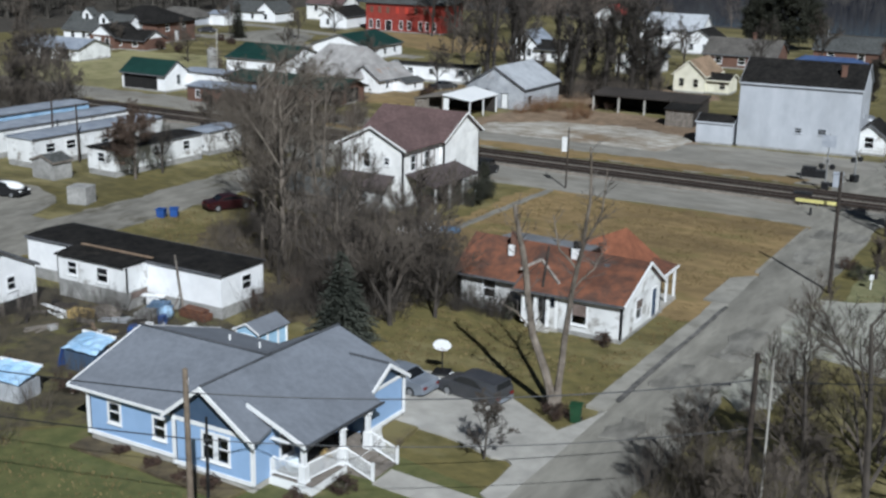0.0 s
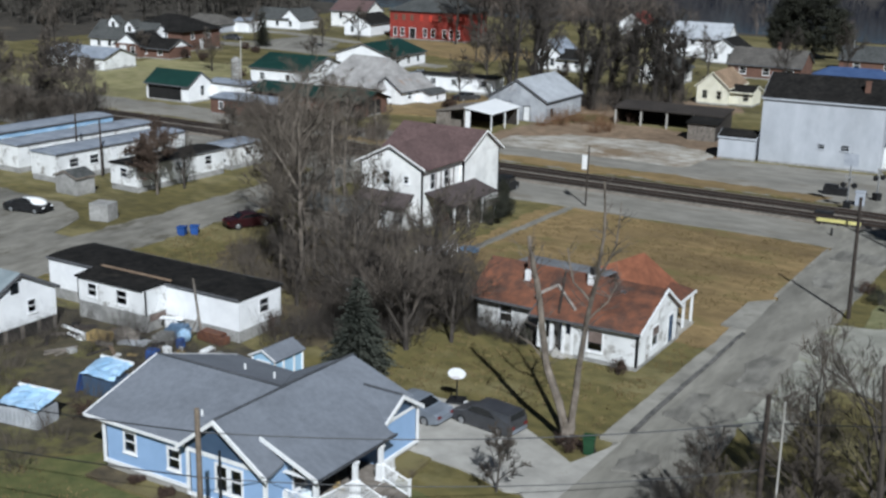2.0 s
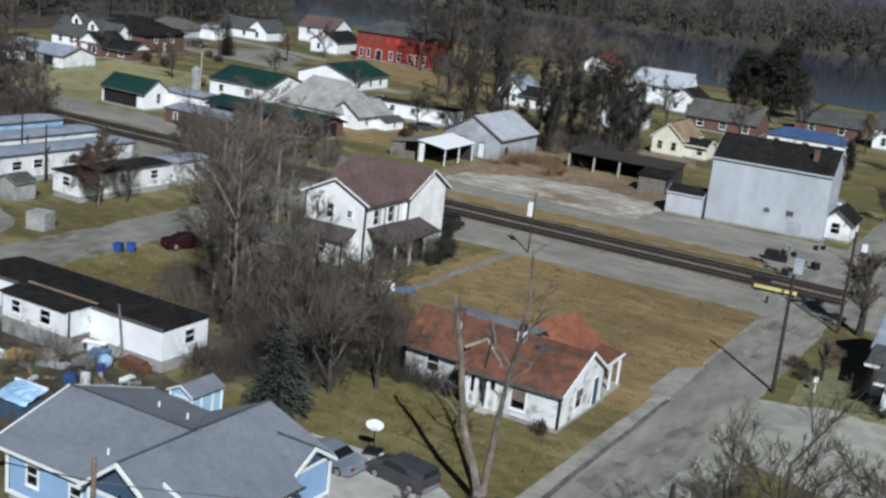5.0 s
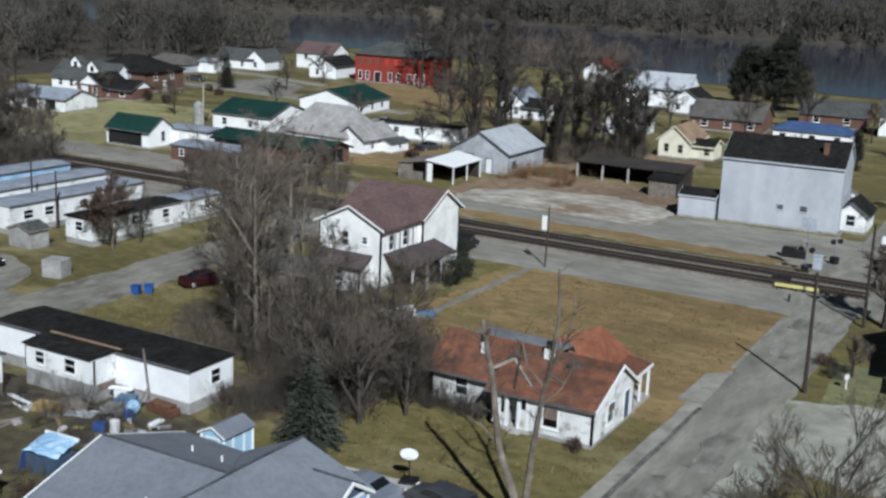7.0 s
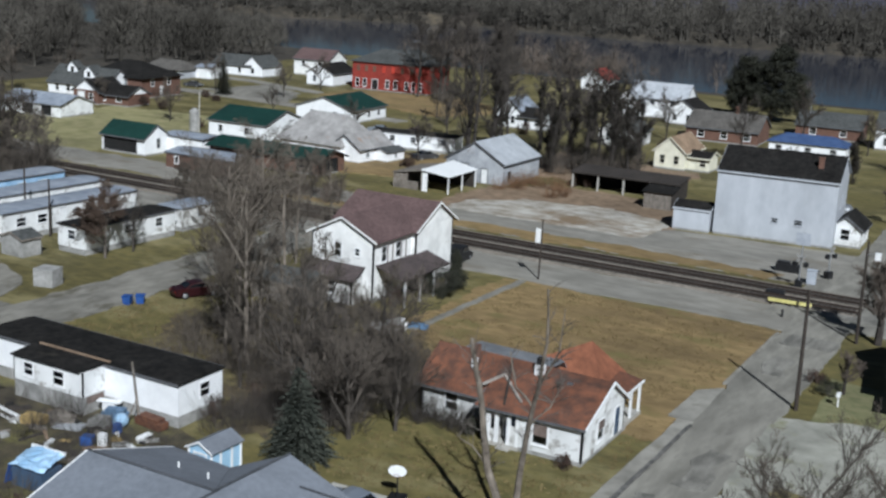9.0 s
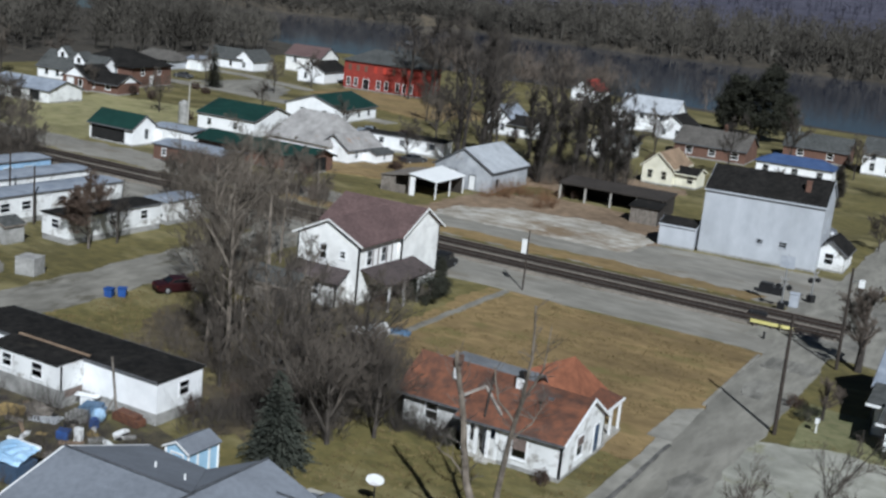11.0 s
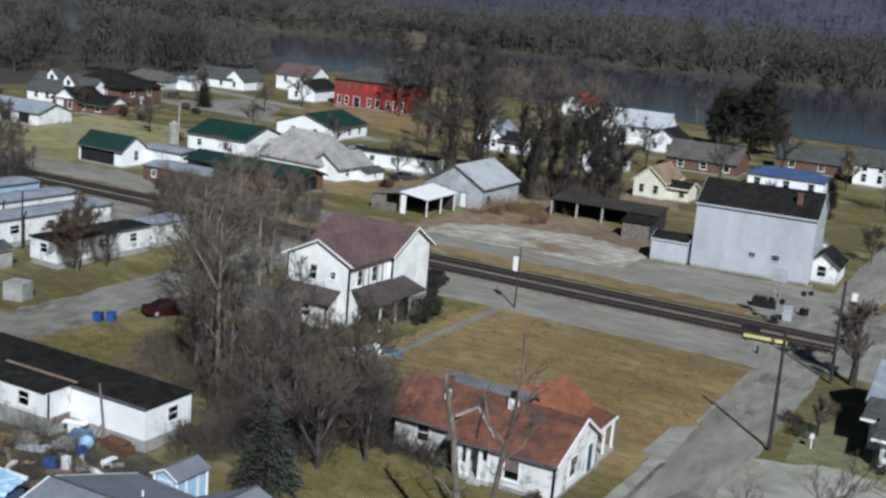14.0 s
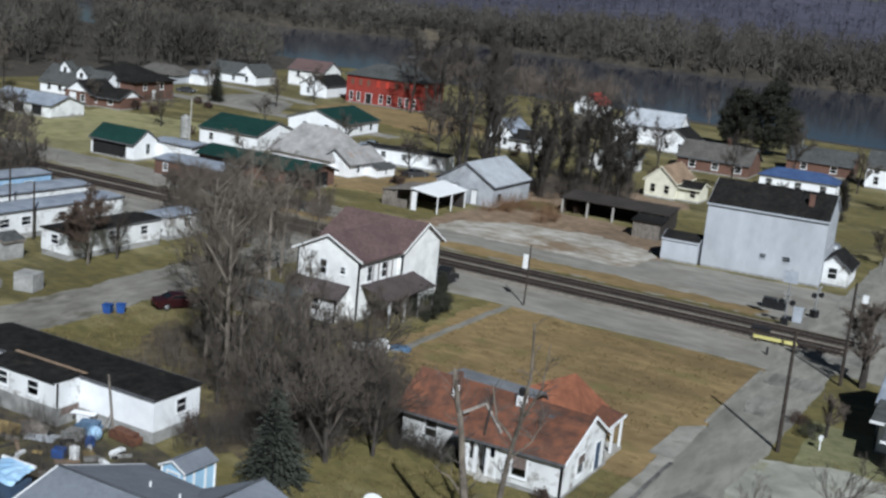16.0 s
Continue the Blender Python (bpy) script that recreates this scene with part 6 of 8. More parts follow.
M_BROWNTW = shade("rusty_weeds", (0.11, 0.06, 0.03), (0.2, 0.115, 0.06), 0.8, rough=0.95, blotch=0.2)
M_IVY = shade("dark_ivy", (0.010, 0.008, 0.005), (0.03, 0.024, 0.016), 0.8, rough=0.85, blotch=0.25)
def lobed_evergreen(x, y, label, lobes, seed):
    """A spreading evergreen whose crown is made of several uneven lobes of small sprays."""
    rg = random.Random(seed)
    t = thing("cedar_tree", x, y, 0, 0, label, "tree", "riverside evergreens")
    bm = bmesh.new()
    tube(bm, (0, 0, -0.2), (0.2, 0, 9.0), 0.55, 0.25, 9)
    for lx, ly, lz, r in lobes:
        tube(bm, (0, 0, max(1.5, lz * 0.4)), (lx * 0.8, ly * 0.8, lz), 0.2, 0.06, 6)
    part("trunk", bm, M_BARK, t)
    verts, faces = [], []
    for lx, ly, lz, r in lobes:
        for c in range(int(16 * r)):
            d = Vector((rg.gauss(0, 1), rg.gauss(0, 1), rg.gauss(0, 0.85))).normalized()
            p0 = Vector((lx, ly, lz)) + d * r * rg.uniform(0.35, 1.05)
            for k in range(120):
                p = p0 + Vector((rg.gauss(0, 1), rg.gauss(0, 1), rg.gauss(0, 0.7))) * 0.5
                o, o2 = (Vector((rg.uniform(-1, 1), rg.uniform(-1, 1), rg.uniform(-1, 1))) * 0.34 for _ in range(2))
                n = len(verts)
                verts.extend((p, p + o, p + o2))
                faces.append((n, n + 1, n + 2))
    raw("foliage", verts, faces, M_CEDAR, t)


lobed_evergreen(-64.5, 271.5, "large dark spreading evergreen by the river", ((0, 0, 12.0, 4.2), (-4.2, 0.5, 9.5, 3.4), (4.0, 0, 8.5, 3.6), (-2.0, -1, 6.0, 3.8), (2.4, -1, 5.0, 3.6), (1.6, 0.5, 14.6, 2.6), (5.6, 1, 5.0, 2.6)), 41)
lobed_evergreen(-71.5, 273.5, "dark ragged evergreen by the river", ((0, 0, 9.5, 3.0), (-2.0, 0, 6.5, 2.8), (2.0, -0.5, 6.0, 3.0), (0.4, 0, 12.4, 2.0), (-1.0, -1, 3.2, 2.4)), 42)
conifer(43, -171.5, 209, "narrow dark evergreen beside the far lane", 9.2, 2.3, M_CEDAR, 26, "evergreen_tree")


def vine_tree(seed, x, y, h, load, label):
    """A bare tree whose trunk and main limbs are wrapped in ragged evergreen vines."""
    rg = random.Random(seed)
    t = thing("vine_tree", x, y, 0, rg.uniform(0, 360), label, "tree", "vine-covered trees")
    segs = grow(rg, h, 0.6, 3, 7, 0.03 * h, first=0.2, twist=0.75)
    seg_mesh("trunk", [s for s in segs if s[4] <= 1], M_TIE, t, 0.03)
    seg_mesh("crown", [s for s in segs if s[4] > 1], M_DARKTWIG, t, 0.03)
    verts, faces = [], []
    for a, b, ra, rb, lv in segs:
        if lv > 1 or (lv == 1 and rg.random() < 0.3):
            continue
        ln = (b - a).length
        top = 1.0 - 0.45 * max(0.0, a.z / h)
        for c in range(max(2, int(ln * (3.0 if lv == 0 else 1.5)))):
            p0 = a.lerp(b, rg.random()) + Vector((rg.gauss(0, 0.25), rg.gauss(0, 0.25), 0)) * load
            cr = load * rg.uniform(0.35, 1.0) * (1.0 if lv == 0 else 0.7) * top
            for k in range(int(70 * cr) + 20):
                d = Vector((rg.gauss(0, 1), rg.gauss(0, 1), rg.gauss(0, 1.3))).normalized()
                p = p0 + d * cr * rg.random() ** 0.5
                p.z = max(p.z, 0.05)
                o, o2 = (Vector((rg.uniform(-1, 1), rg.uniform(-1, 1), rg.uniform(-1, 1))) * 0.2 for _ in range(2))
                i = len(verts)
                verts.extend((p, p + o, p + o2))
                faces.append((i, i + 1, i + 2))
    raw("vines", verts, faces, M_IVY, t)


for k, (x, y, hh, ld) in enumerate(((-72.5, 169, 12.5, 1.1), (-67.5, 170, 14, 1.3), (-63.2, 171, 14.5, 1.6), (-61.4, 173.5, 11.0, 1.1), (-75.5, 176, 10.0, 0.9), (-66.5, 180, 12.0, 1.2),
                                     (-62.5, 181, 11.0, 1.2), (-78.0, 180, 10, 0.8), (-84.0, 190, 11, 1.1), (-32.0, 197, 6, 1.1), (-86.0, 166.5, 15, 0.75), (-83.0, 169.5, 15, 0.8), (-89.0, 184, 11, 0.9), (-78.5, 191, 11, 1.0))):
    vine_tree(50 + k, x, y, hh, ld, "tall bare tree smothered in dark evergreen vines" if ld > 1.15 else "tall bare tree with a vine-covered trunk")
T_D = bare_tree(71, -85.2, 167.0, "tall spreading bare dark tree", 19, 0.75, 4, 6, 0.35, bark=M_TIE, twig=M_DARKTWIG, smallest=0.03)
copies(T_D, [(-90.0, 184.0, 0.9, 200), (-79.0, 191.0, 0.85, 300), (-70.0, 182.0, 0.75, 45), (-66.0, 182.0, 0.75, 145), (-95.5, 200.0, 0.7, 245), (-112.0, 228.0, 0.85, 10),
             (-128.0, 262.0, 0.8, 60), (-133.0, 240.0, 0.85, 160), (-141.0, 243.0, 0.9, 33), (-137.5, 250.0, 0.95, 133), (-130.0, 247.0, 0.9, 213), (-121.0, 250.0, 0.8, 260), (-104.0, 245.0, 0.75, 330), (-92.0, 232.0, 0.6, 30), (-53.0, 206.0, 0.5, 120)])
M_RUSTTWIG = shade("rusty_twig", (0.075, 0.05, 0.036), (0.15, 0.105, 0.078), 0.6, rough=0.95, blotch=0.2)
bare_tree(72, -85.2, 87.2, "small rounded bare ornamental tree", 5.2, 1.25, 4, 9, 0.16, twig=M_RUSTTWIG, first=0.2, smallest=0.016)
T_E2 = bare_tree(73, -118.0, 108.0, "rounded bare tree with dense twigs", 7.5, 1.15, 4, 7, 0.2, bark=M_DARKTWIG, twig=M_MIDTWIG, first=0.2, smallest=0.02)
copies(T_E2, [(-128.0, 112.0, 1.2, 160), (-136.0, 118.0, 1.15, 250), (-145.0, 112.0, 1.3, 20), (-123.0, 104.0, 1.05, 310), (-152.0, 121.0, 1.2, 70), (-135.0, 106.0, 1.25, 120),
              (-100.0, 128.5, 0.55, 15), (-88.0, 127.0, 0.65, 195), (-97.0, 113.0, 0.6, 140), (-40.5, 190.0, 0.6, 5), (-176.0, 176.0, 0.55, 220), (-20.5, 166.0, 0.55, 10), (-6.0, 178.0, 0.85, 70)])


def forked_tree():
    """The topped pale tree with two great limbs at the driveway's mouth."""
    rg = random.Random(81)
    t = thing("forked_tree", -23.15, 55.4, 0, 0, "large topped pale-barked tree forked into two limbs", "tree")
    segs = []

    def line(pts, r0, r1, level):
        n = len(pts) - 1
        for k in range(n):
            a, b = Vector(pts[k]), Vector(pts[k + 1])
            mid = a.lerp(b, 0.5) + Vector((rg.uniform(-0.08, 0.08), rg.uniform(-0.08, 0.08), 0))
            ra, rb = r0 + (r1 - r0) * k / n, r0 + (r1 - r0) * (k + 1) / n
            segs.append((a, mid, ra, (ra + rb) / 2, level))
            segs.append((mid, b, (ra + rb) / 2, rb, level))

    line([(0, 0, -0.1), (-0.1, 0, 1.0), (-0.45, -0.1, 2.3), (-1.3, -0.2, 4.4), (-1.6, -0.4, 6.7), (-1.95, -0.55, 9.3), (-2.2, -0.6, 10.4), (-2.45, -0.7, 11.8)], 0.29, 0.11, 0)
    line([(0, 0, -0.1), (0.03, 0, 0.5), (0.08, 0, 1.4)], 0.44, 0.34, 0)
    line([(0.15, 0, 0.3), (0.25, 0.1, 1.5), (0.5, 0.1, 4.5), (0.9, -0.1, 7.4), (1.6, -0.6, 10.1), (2.1, -1.2, 12.6), (2.2, -1.8, 15.6)], 0.24, 0.045, 0)
    line([(1.2, -0.3, 8.6), (0.2, -0.5, 9.6), (-0.2, -0.6, 11.5)], 0.08, 0.03, 1)
    line([(1.6, -0.6, 10.1), (2.5, -0.5, 12.0), (2.7, -0.6, 14.4)], 0.08, 0.02, 1)
    line([(0.9, -0.1, 7.4), (1.9, 0.3, 8.6), (2.5, 0.4, 9.9)], 0.06, 0.02, 1)
    line([(-1.3, -0.2, 4.4), (-2.3, -0.3, 5.6), (-3.2, -0.5, 6.1)], 0.06, 0.02, 1)
    trunks = [s for s in segs if s[4] <= 1]
    twigs = []
    for k in range(110):
        a, b, ra, rb, lv = rg.choice([s for s in trunks if s[0].z > 4.0])
        p = a.lerp(b, rg.random())
        d = Vector((rg.gauss(0, 1), rg.gauss(0, 1), rg.uniform(0.2, 1.6))).normalized()
        q = p + d * rg.uniform(0.4, 1.6)
        twigs.append((p, q, 0.022, 0.012, 3))
        for j in range(3):
            m = p.lerp(q, rg.uniform(0.3, 0.9))
            twigs.append((m, m + (d + Vector((rg.gauss(0, 0.6), rg.gauss(0, 0.6), 0.2))).normalized() * rg.uniform(0.2, 0.8), 0.013, 0.008, 3))
    seg_mesh("trunk", trunks, M_PALEBARK, t, 0.02)
    seg_mesh("crown", twigs, M_TWIG, t, 0.01)


forked_tree()


def tangle(name, label, zone, count, hmin, hmax, radius, material, blades, width, seed):
    """Low tangled growth over the zone (x0, y0, x1, y1, slant) as one object."""
    rg = random.Random(seed)
    x0, y0, x1, y1, slant = zone
    spots = []
    for k in range(count):
        u, v = rg.random(), rg.random()
        spots.append((x0 + (x1 - x0) * u, y0 + (y1 - y0) * v + slant * (x1 - x0) * u, rg.uniform(hmin, hmax), radius * rg.uniform(0.6, 1.2)))
    ob = woods(name, spots, label, material, blades, width, seed)
    ob["category"] = "undergrowth"


tangle("undergrowth", "tangled brown undergrowth below the bare trees", (-51, 64, -41.0, 78, 0), 40, 0.8, 2.8, 1.4, M_MIDTWIG, 100, 0.018, 201)
tangle("undergrowth", "dark brown brush between the trees", (-45.5, 62.5, -38.0, 79, 0), 44, 0.8, 2.4, 1.4, M_DARKTWIG, 110, 0.02, 209)
tangle("undergrowth", "brown bare scrub beside the street and railway", (-97, 108.5, -65, 115, 0), 48, 2.5, 6.0, 2.0, M_BRUSH, 110, 0.02, 213)
# these weeds also stand for the shadow at the wall's foot
tangle("undergrowth", "dark weeds along the peeling wall for its debris and shadow", (-37.2, 68.2, -31.8, 69.0, 0), 14, 0.4, 1.3, 0.6, M_DARKTWIG, 70, 0.015, 210)
tangle("undergrowth", "dark brush behind the mobile home", (-46.8, 58.5, -42.5, 64, 0), 20, 0.7, 2.0, 1.2, M_DARKTWIG, 90, 0.018, 211)
tangle("undergrowth", "dark dead weeds in the cluttered yard", (-62, 49, -45, 55, 0), 40, 0.3, 1.2, 0.8, M_DARKTWIG, 50, 0.014, 212)
tangle("undergrowth", "tangled brown undergrowth below the bare trees", (-62, 68, -50, 84, 0), 40, 0.6, 2.6, 1.3, M_MIDTWIG, 90, 0.02, 202)
tangle("undergrowth", "dry brown weeds in the back yard", (-62, 34, -44, 50, 0), 42, 0.3, 0.9, 0.8, M_MIDTWIG, 50, 0.014, 203)
tangle("undergrowth", "bare roadside thicket of dark twigs", (-15.5, 43, -7, 50.5, 0), 30, 1.2, 3.2, 1.5, M_MIDTWIG, 150, 0.011, 204)
tangle("undergrowth", "bare scrub along the railway", (-152, 104, -116, 114, 0), 75, 2.5, 6.5, 2.2, M_MIDTWIG, 110, 0.03, 205)
tangle("undergrowth", "bare scrub along the railway", (-108, 125.5, -84, 129.5, 0), 40, 1.0, 4.0, 1.8, M_TWIGRED, 110, 0.03, 206)
tangle("undergrowth", "dark tangled growth behind the open shed", (-76, 167, -60, 184, 0), 30, 1.5, 4.2, 2.0, M_MIDTWIG, 110, 0.04, 208)
tangle("undergrowth", "brown scrub beside the sheds", (-75, 150, -62, 159, 0), 12, 0.4, 1.4, 1.5, M_BROWNTW, 110, 0.03, 207)

def tufts(label, zones, per_m2, material, seed, hmin=0.04, hmax=0.13):
    """Short uneven grass tufts as one object over the zones (x0, y0, x1, y1)."""
    rg = random.Random(seed)
    verts, faces = [], []
    for x0, y0, x1, y1 in zones:
        for k in range(int((x1 - x0) * (y1 - y0) * per_m2)):
            x, y = rg.uniform(x0, x1), rg.uniform(y0, y1)
            if noise.noise(Vector((x * 0.3, y * 0.3, seed))) < -0.1:
                continue
            s = rg.uniform(0.6, 1.6)
            for j in range(3):
                a = rg.uniform(0, 6.2832)
                p = Vector((x + rg.gauss(0, 0.12), y + rg.gauss(0, 0.12), 0.0))
                o = Vector((math.cos(a), math.sin(a), 0)) * 0.045 * s
                i = len(verts)
                verts.extend((p - o, p + o, p + Vector((rg.uniform(-0.12, 0.12), rg.uniform(-0.12, 0.12), rg.uniform(hmin, hmax) * s))))
                faces.append((i, i + 1, i + 2))
    return tagged(raw("grass_tufts", verts, faces, material), label, "grass", kind="stuff")


M_STRAW = shade("straw_tuft", (0.13, 0.098, 0.04), (0.2, 0.152, 0.068), 0.5, rough=0.95, blotch=0.2)
M_DEADTUFT = shade("dead_tuft", (0.09, 0.066, 0.026), (0.15, 0.108, 0.045), 0.5, rough=0.95, blotch=0.2)
GRASS_ZONES = [(-48.5, 83, -21.8, 106.5), (-37.5, 57.5, -22.4, 67.5), (-23.4, 66, -22.0, 79), (-59, 19, -30, 37), (-72, 58.5, -50, 92), (-12.5, 82, -2, 88)]
tufts("pale straw-coloured grass tufts", GRASS_ZONES, 5.0, M_STRAW, 211)
tufts("dull brown dead grass tufts", GRASS_ZONES, 5.0, M_DEADTUFT, 212)
T_R = bare_tree(91, -5.3, 50.3, "tall multi-stemmed bare tree beside the road", 10.0, 1.0, 4, 7, 0.2, bark=M_DARKTWIG, twig=M_MIDTWIG, first=0.12, group="roadside trees", smallest=0.009)
copies(T_R, [(-8.6, 52.6, 0.72, 80), (-2.6, 54.0, 0.85, 170), (-10.6, 55.4, 0.5, 260), (-6.2, 58.5, 0.62, 320), (-1.5, 60.5, 0.7, 45)], "bare roadside tree with fine brown twigs")
T_F = bare_tree(92, -12.2, 48.2, "spreading bare tree with dense dark twigs", 4.2, 1.3, 4, 7, 0.12, bark=M_DARKTWIG, twig=M_MIDTWIG, first=0.1, group="roadside trees", smallest=0.009)
copies(T_F, [(-9.0, 45.5, 0.9, 70), (-8.6, 53.0, 0.8, 200), (-4.0, 58.0, 0.75, 300), (-2.0, 62.5, 0.8, 20)], "dense bare roadside thicket tree")
bare_tree(95, -23.6, 48.1, "small dark scraggly tree on the lawn", 2.7, 1.2, 4, 6, 0.07, bark=M_DARKTWIG, twig=M_MIDTWIG, first=0.12, group="yard trees", smallest=0.012)
T_G = bare_tree(94, -12.7, 108.4, "thick-trunked bare tree with reddish twigs", 6.4, 0.9, 4, 8, 0.38, bark=M_TIE, twig=M_TWIGRED, group="yard trees", first=0.2)
copies(T_G, [(-12.6, 93.0, 0.42, 50)], "low dark bare shrub beside the road")

M_BROWNLEAF = shade("brown_shrub", (0.032, 0.02, 0.015), (0.075, 0.045, 0.03), 2.0, rough=0.9, blotch=0.2)
M_DGREEN = shade("dark_shrub", (0.02, 0.024, 0.013), (0.05, 0.05, 0.03), 2.0, rough=0.85, blotch=0.2)
for k, (x, y, r, hh, m, lab) in enumerate((
    (-24.9, 67.0, 0.65, 1.1, M_BROWNLEAF, "round dark shrub beside the white house"), (-32.4, 68.6, 0.7, 1.2, M_DGREEN, "round dark shrub beside the porch"),
    (-28.6, 39.0, 0.75, 0.8, M_BROWNLEAF, "rounded brown shrub beside the steps"), (-27.6, 41.3, 0.7, 0.8, M_BROWNLEAF, "rounded brown shrub beside the steps"),
    (-33.2, 38.2, 0.6, 0.6, M_BROWNLEAF, "low brown shrub by the foundation"), (-34.8, 38.1, 0.45, 0.5, M_BROWNLEAF, "low brown shrub by the foundation"),
    (-37.1, 38.4, 0.45, 0.5, M_BROWNLEAF, "low brown shrub by the foundation"), (-39.4, 38.7, 0.45, 0.5, M_BROWNLEAF, "low brown shrub by the foundation"),
    (-51.3, 97.2, 2.0, 2.7, M_CEDAR, "large dark evergreen shrub by the porch"), (-53.5, 104.5, 0.45, 2.9, M_CEDAR, "tall dark shrub by the house corner"), (-51.3, 100.2, 1.3, 2.2, M_CEDAR, "dark evergreen shrub by the porch"),
    (-52.5, 91.0, 1.2, 1.8, M_BROWNLEAF, "tangled brown shrub by the porch"),
    (-22.6, 54.7, 0.8, 1.0, M_BROWNLEAF, "brown shrub at the tree foot"), (-15.0, 94.5, 0.9, 1.1, M_BROWNLEAF, "dark leafless roadside shrub"), (-13.6, 92.0, 1.0, 1.3, M_DGREEN, "dark leafless roadside shrub"),
    (-7.2, 88.2, 0.6, 0.8, M_DGREEN, "round dark foundation shrub"), (-5.6, 88.2, 0.6, 0.8, M_DGREEN, "round dark foundation shrub"), (-4.0, 88.2, 0.6, 0.8, M_DGREEN, "round dark foundation shrub"),
    (-171.0, 187.0, 1.3, 3.2, M_BROWNLEAF, "brown shrub by the brick house"), (-47.8, 60.5, 1.2, 1.5, M_BROWNLEAF, "brown bramble behind the mobile home"), (-46.5, 64.0, 1.6, 1.6, M_BROWNLEAF, "brown bramble behind the mobile home"),
    (-53.0, 43.0, 1.0, 1.2, M_BROWNLEAF, "brown weedy shrub in the yard"), (-47.5, 43.0, 1.0, 1.3, M_BROWNLEAF, "brown weedy shrub beside the house"), (-63.5, 162.0, 1.2, 1.6, M_BROWNLEAF, "brown scrub by the open shed"))):
    leafy("shrub", x, y, lab, r, r, hh, m, 70 if m is M_CEDAR else 26, 90 if m is M_CEDAR else 46, 0.07 + 0.03 * r, 0.05, "shrub", "shrubs", 100 + k)


# ---- sheds, carport and annex ----
def annex():
    t = thing("trailer_annex", 0, 0, 0, 0, "white enclosed entry built onto the mobile home", "annex")
    for a, b, hs in (((-62.0, 55.5), (-55.3, 55.5), [("w", 1.5, 0.8, 1.85, 0.85), ("w", 4.4, 0.95, 1.75, 0.95)]), ((-55.3, 55.5), (-55.3, 57.5), []), ((-62.0, 57.5), (-62.0, 55.5), [])):
        free_wall(t, a, b, 1.3, 3.05, hs, M_WHITEQ, thick=0.1)
    bm = bmesh.new()
    slab(bm, [(-62.1, 55.32, 3.14), (-55.5, 55.32, 3.14), (-55.2, 57.6, 3.36), (-62.1, 57.6, 3.36)], 0.1)
    part("roof", bm, M_DSHINGLE, t)
    bm = bmesh.new()
    box(bm, -61.7, 57.55, 3.35, -54.9, 57.75, 3.43)
    part("flashing", bm, M_POLET, t, "tan flashing strip")
    bm = bmesh.new()
    box(bm, -61.95, 55.53, -0.05, -55.35, 57.45, 1.3)
    part("skirting", bm, M_SKIRT, t)
    bm = bmesh.new()
    box(bm, -55.36, 55.9, 0.75, -55.3, 57.4, 1.2)
    part("hatch", bm, M_BOARD, t, "brown wooden hatch in the skirting")


annex()


def blue_shed():
    t = thing("garden_shed", -42.15, 53.55, 0, -2, "small pale blue garden shed with white corner trim", "shed")
    for key, (length, place) in sides(1.8, 2.6).items():
        bm = bmesh.new()
        e = length / 2 - (0.08 if key in "EW" else 0)
        wall_panel(bm, -e, e, 0.1, 2.1, [(-0.45, 0.45, 0.15, 1.75)] if key == "S" else [], place, 0.08)
        part("wall", bm, M_TARPB, t)
        for u in (-1, 1):
            bm = bmesh.new()
            pbox(bm, place, u * length / 2 - 0.08, -0.01, 0.1, u * length / 2 + 0.08, 0.03, 2.1)
            part("trim", bm, M_TRIM, t)
        if key == "S":
            door(t, place, -0.45, 0.45, 1.75, M_TRIM, M_TARPB, 0.15)
            bm = bmesh.new()
            prism(bm, [place(-0.9, 0, 2.1), place(0.9, 0, 2.1), place(0, 0, 2.5)], place(0, -0.08, 0) - place(0, 0, 0))
            part("gable", bm, M_TARPB, t)
        if key == "E":
            for u in (-0.5, 0.5):
                bm = bmesh.new()
                pbox(bm, place, u - 0.09, 0.0, 0.1, u + 0.09, 0.03, 2.1)
                part("trim", bm, M_TRIM, t)
    bm = bmesh.new()
    for sx in (-1, 1):
        slab(bm, [(0, -1.45, 2.6), (sx * 1.08, -1.45, 2.06), (sx * 1.08, 1.45, 2.06), (0, 1.45, 2.6)], 0.07)
    part("roof", bm, M_SHINGLE, t)
    bm = bmesh.new()
    for sx in (-1, 1):
        board(bm, (0, -1.47, 2.62), (sx * 1.08, -1.47, 2.08), 0.12, 0.02)
    part("fascia", bm, M_TRIM, t)


M_TARPB = shade("pale_blue_siding", (0.30, 0.47, 0.62), (0.36, 0.53, 0.68), 1.0, rough=0.6, lines=("X", 0.2, 0.008), blotch=0.06)
blue_shed()


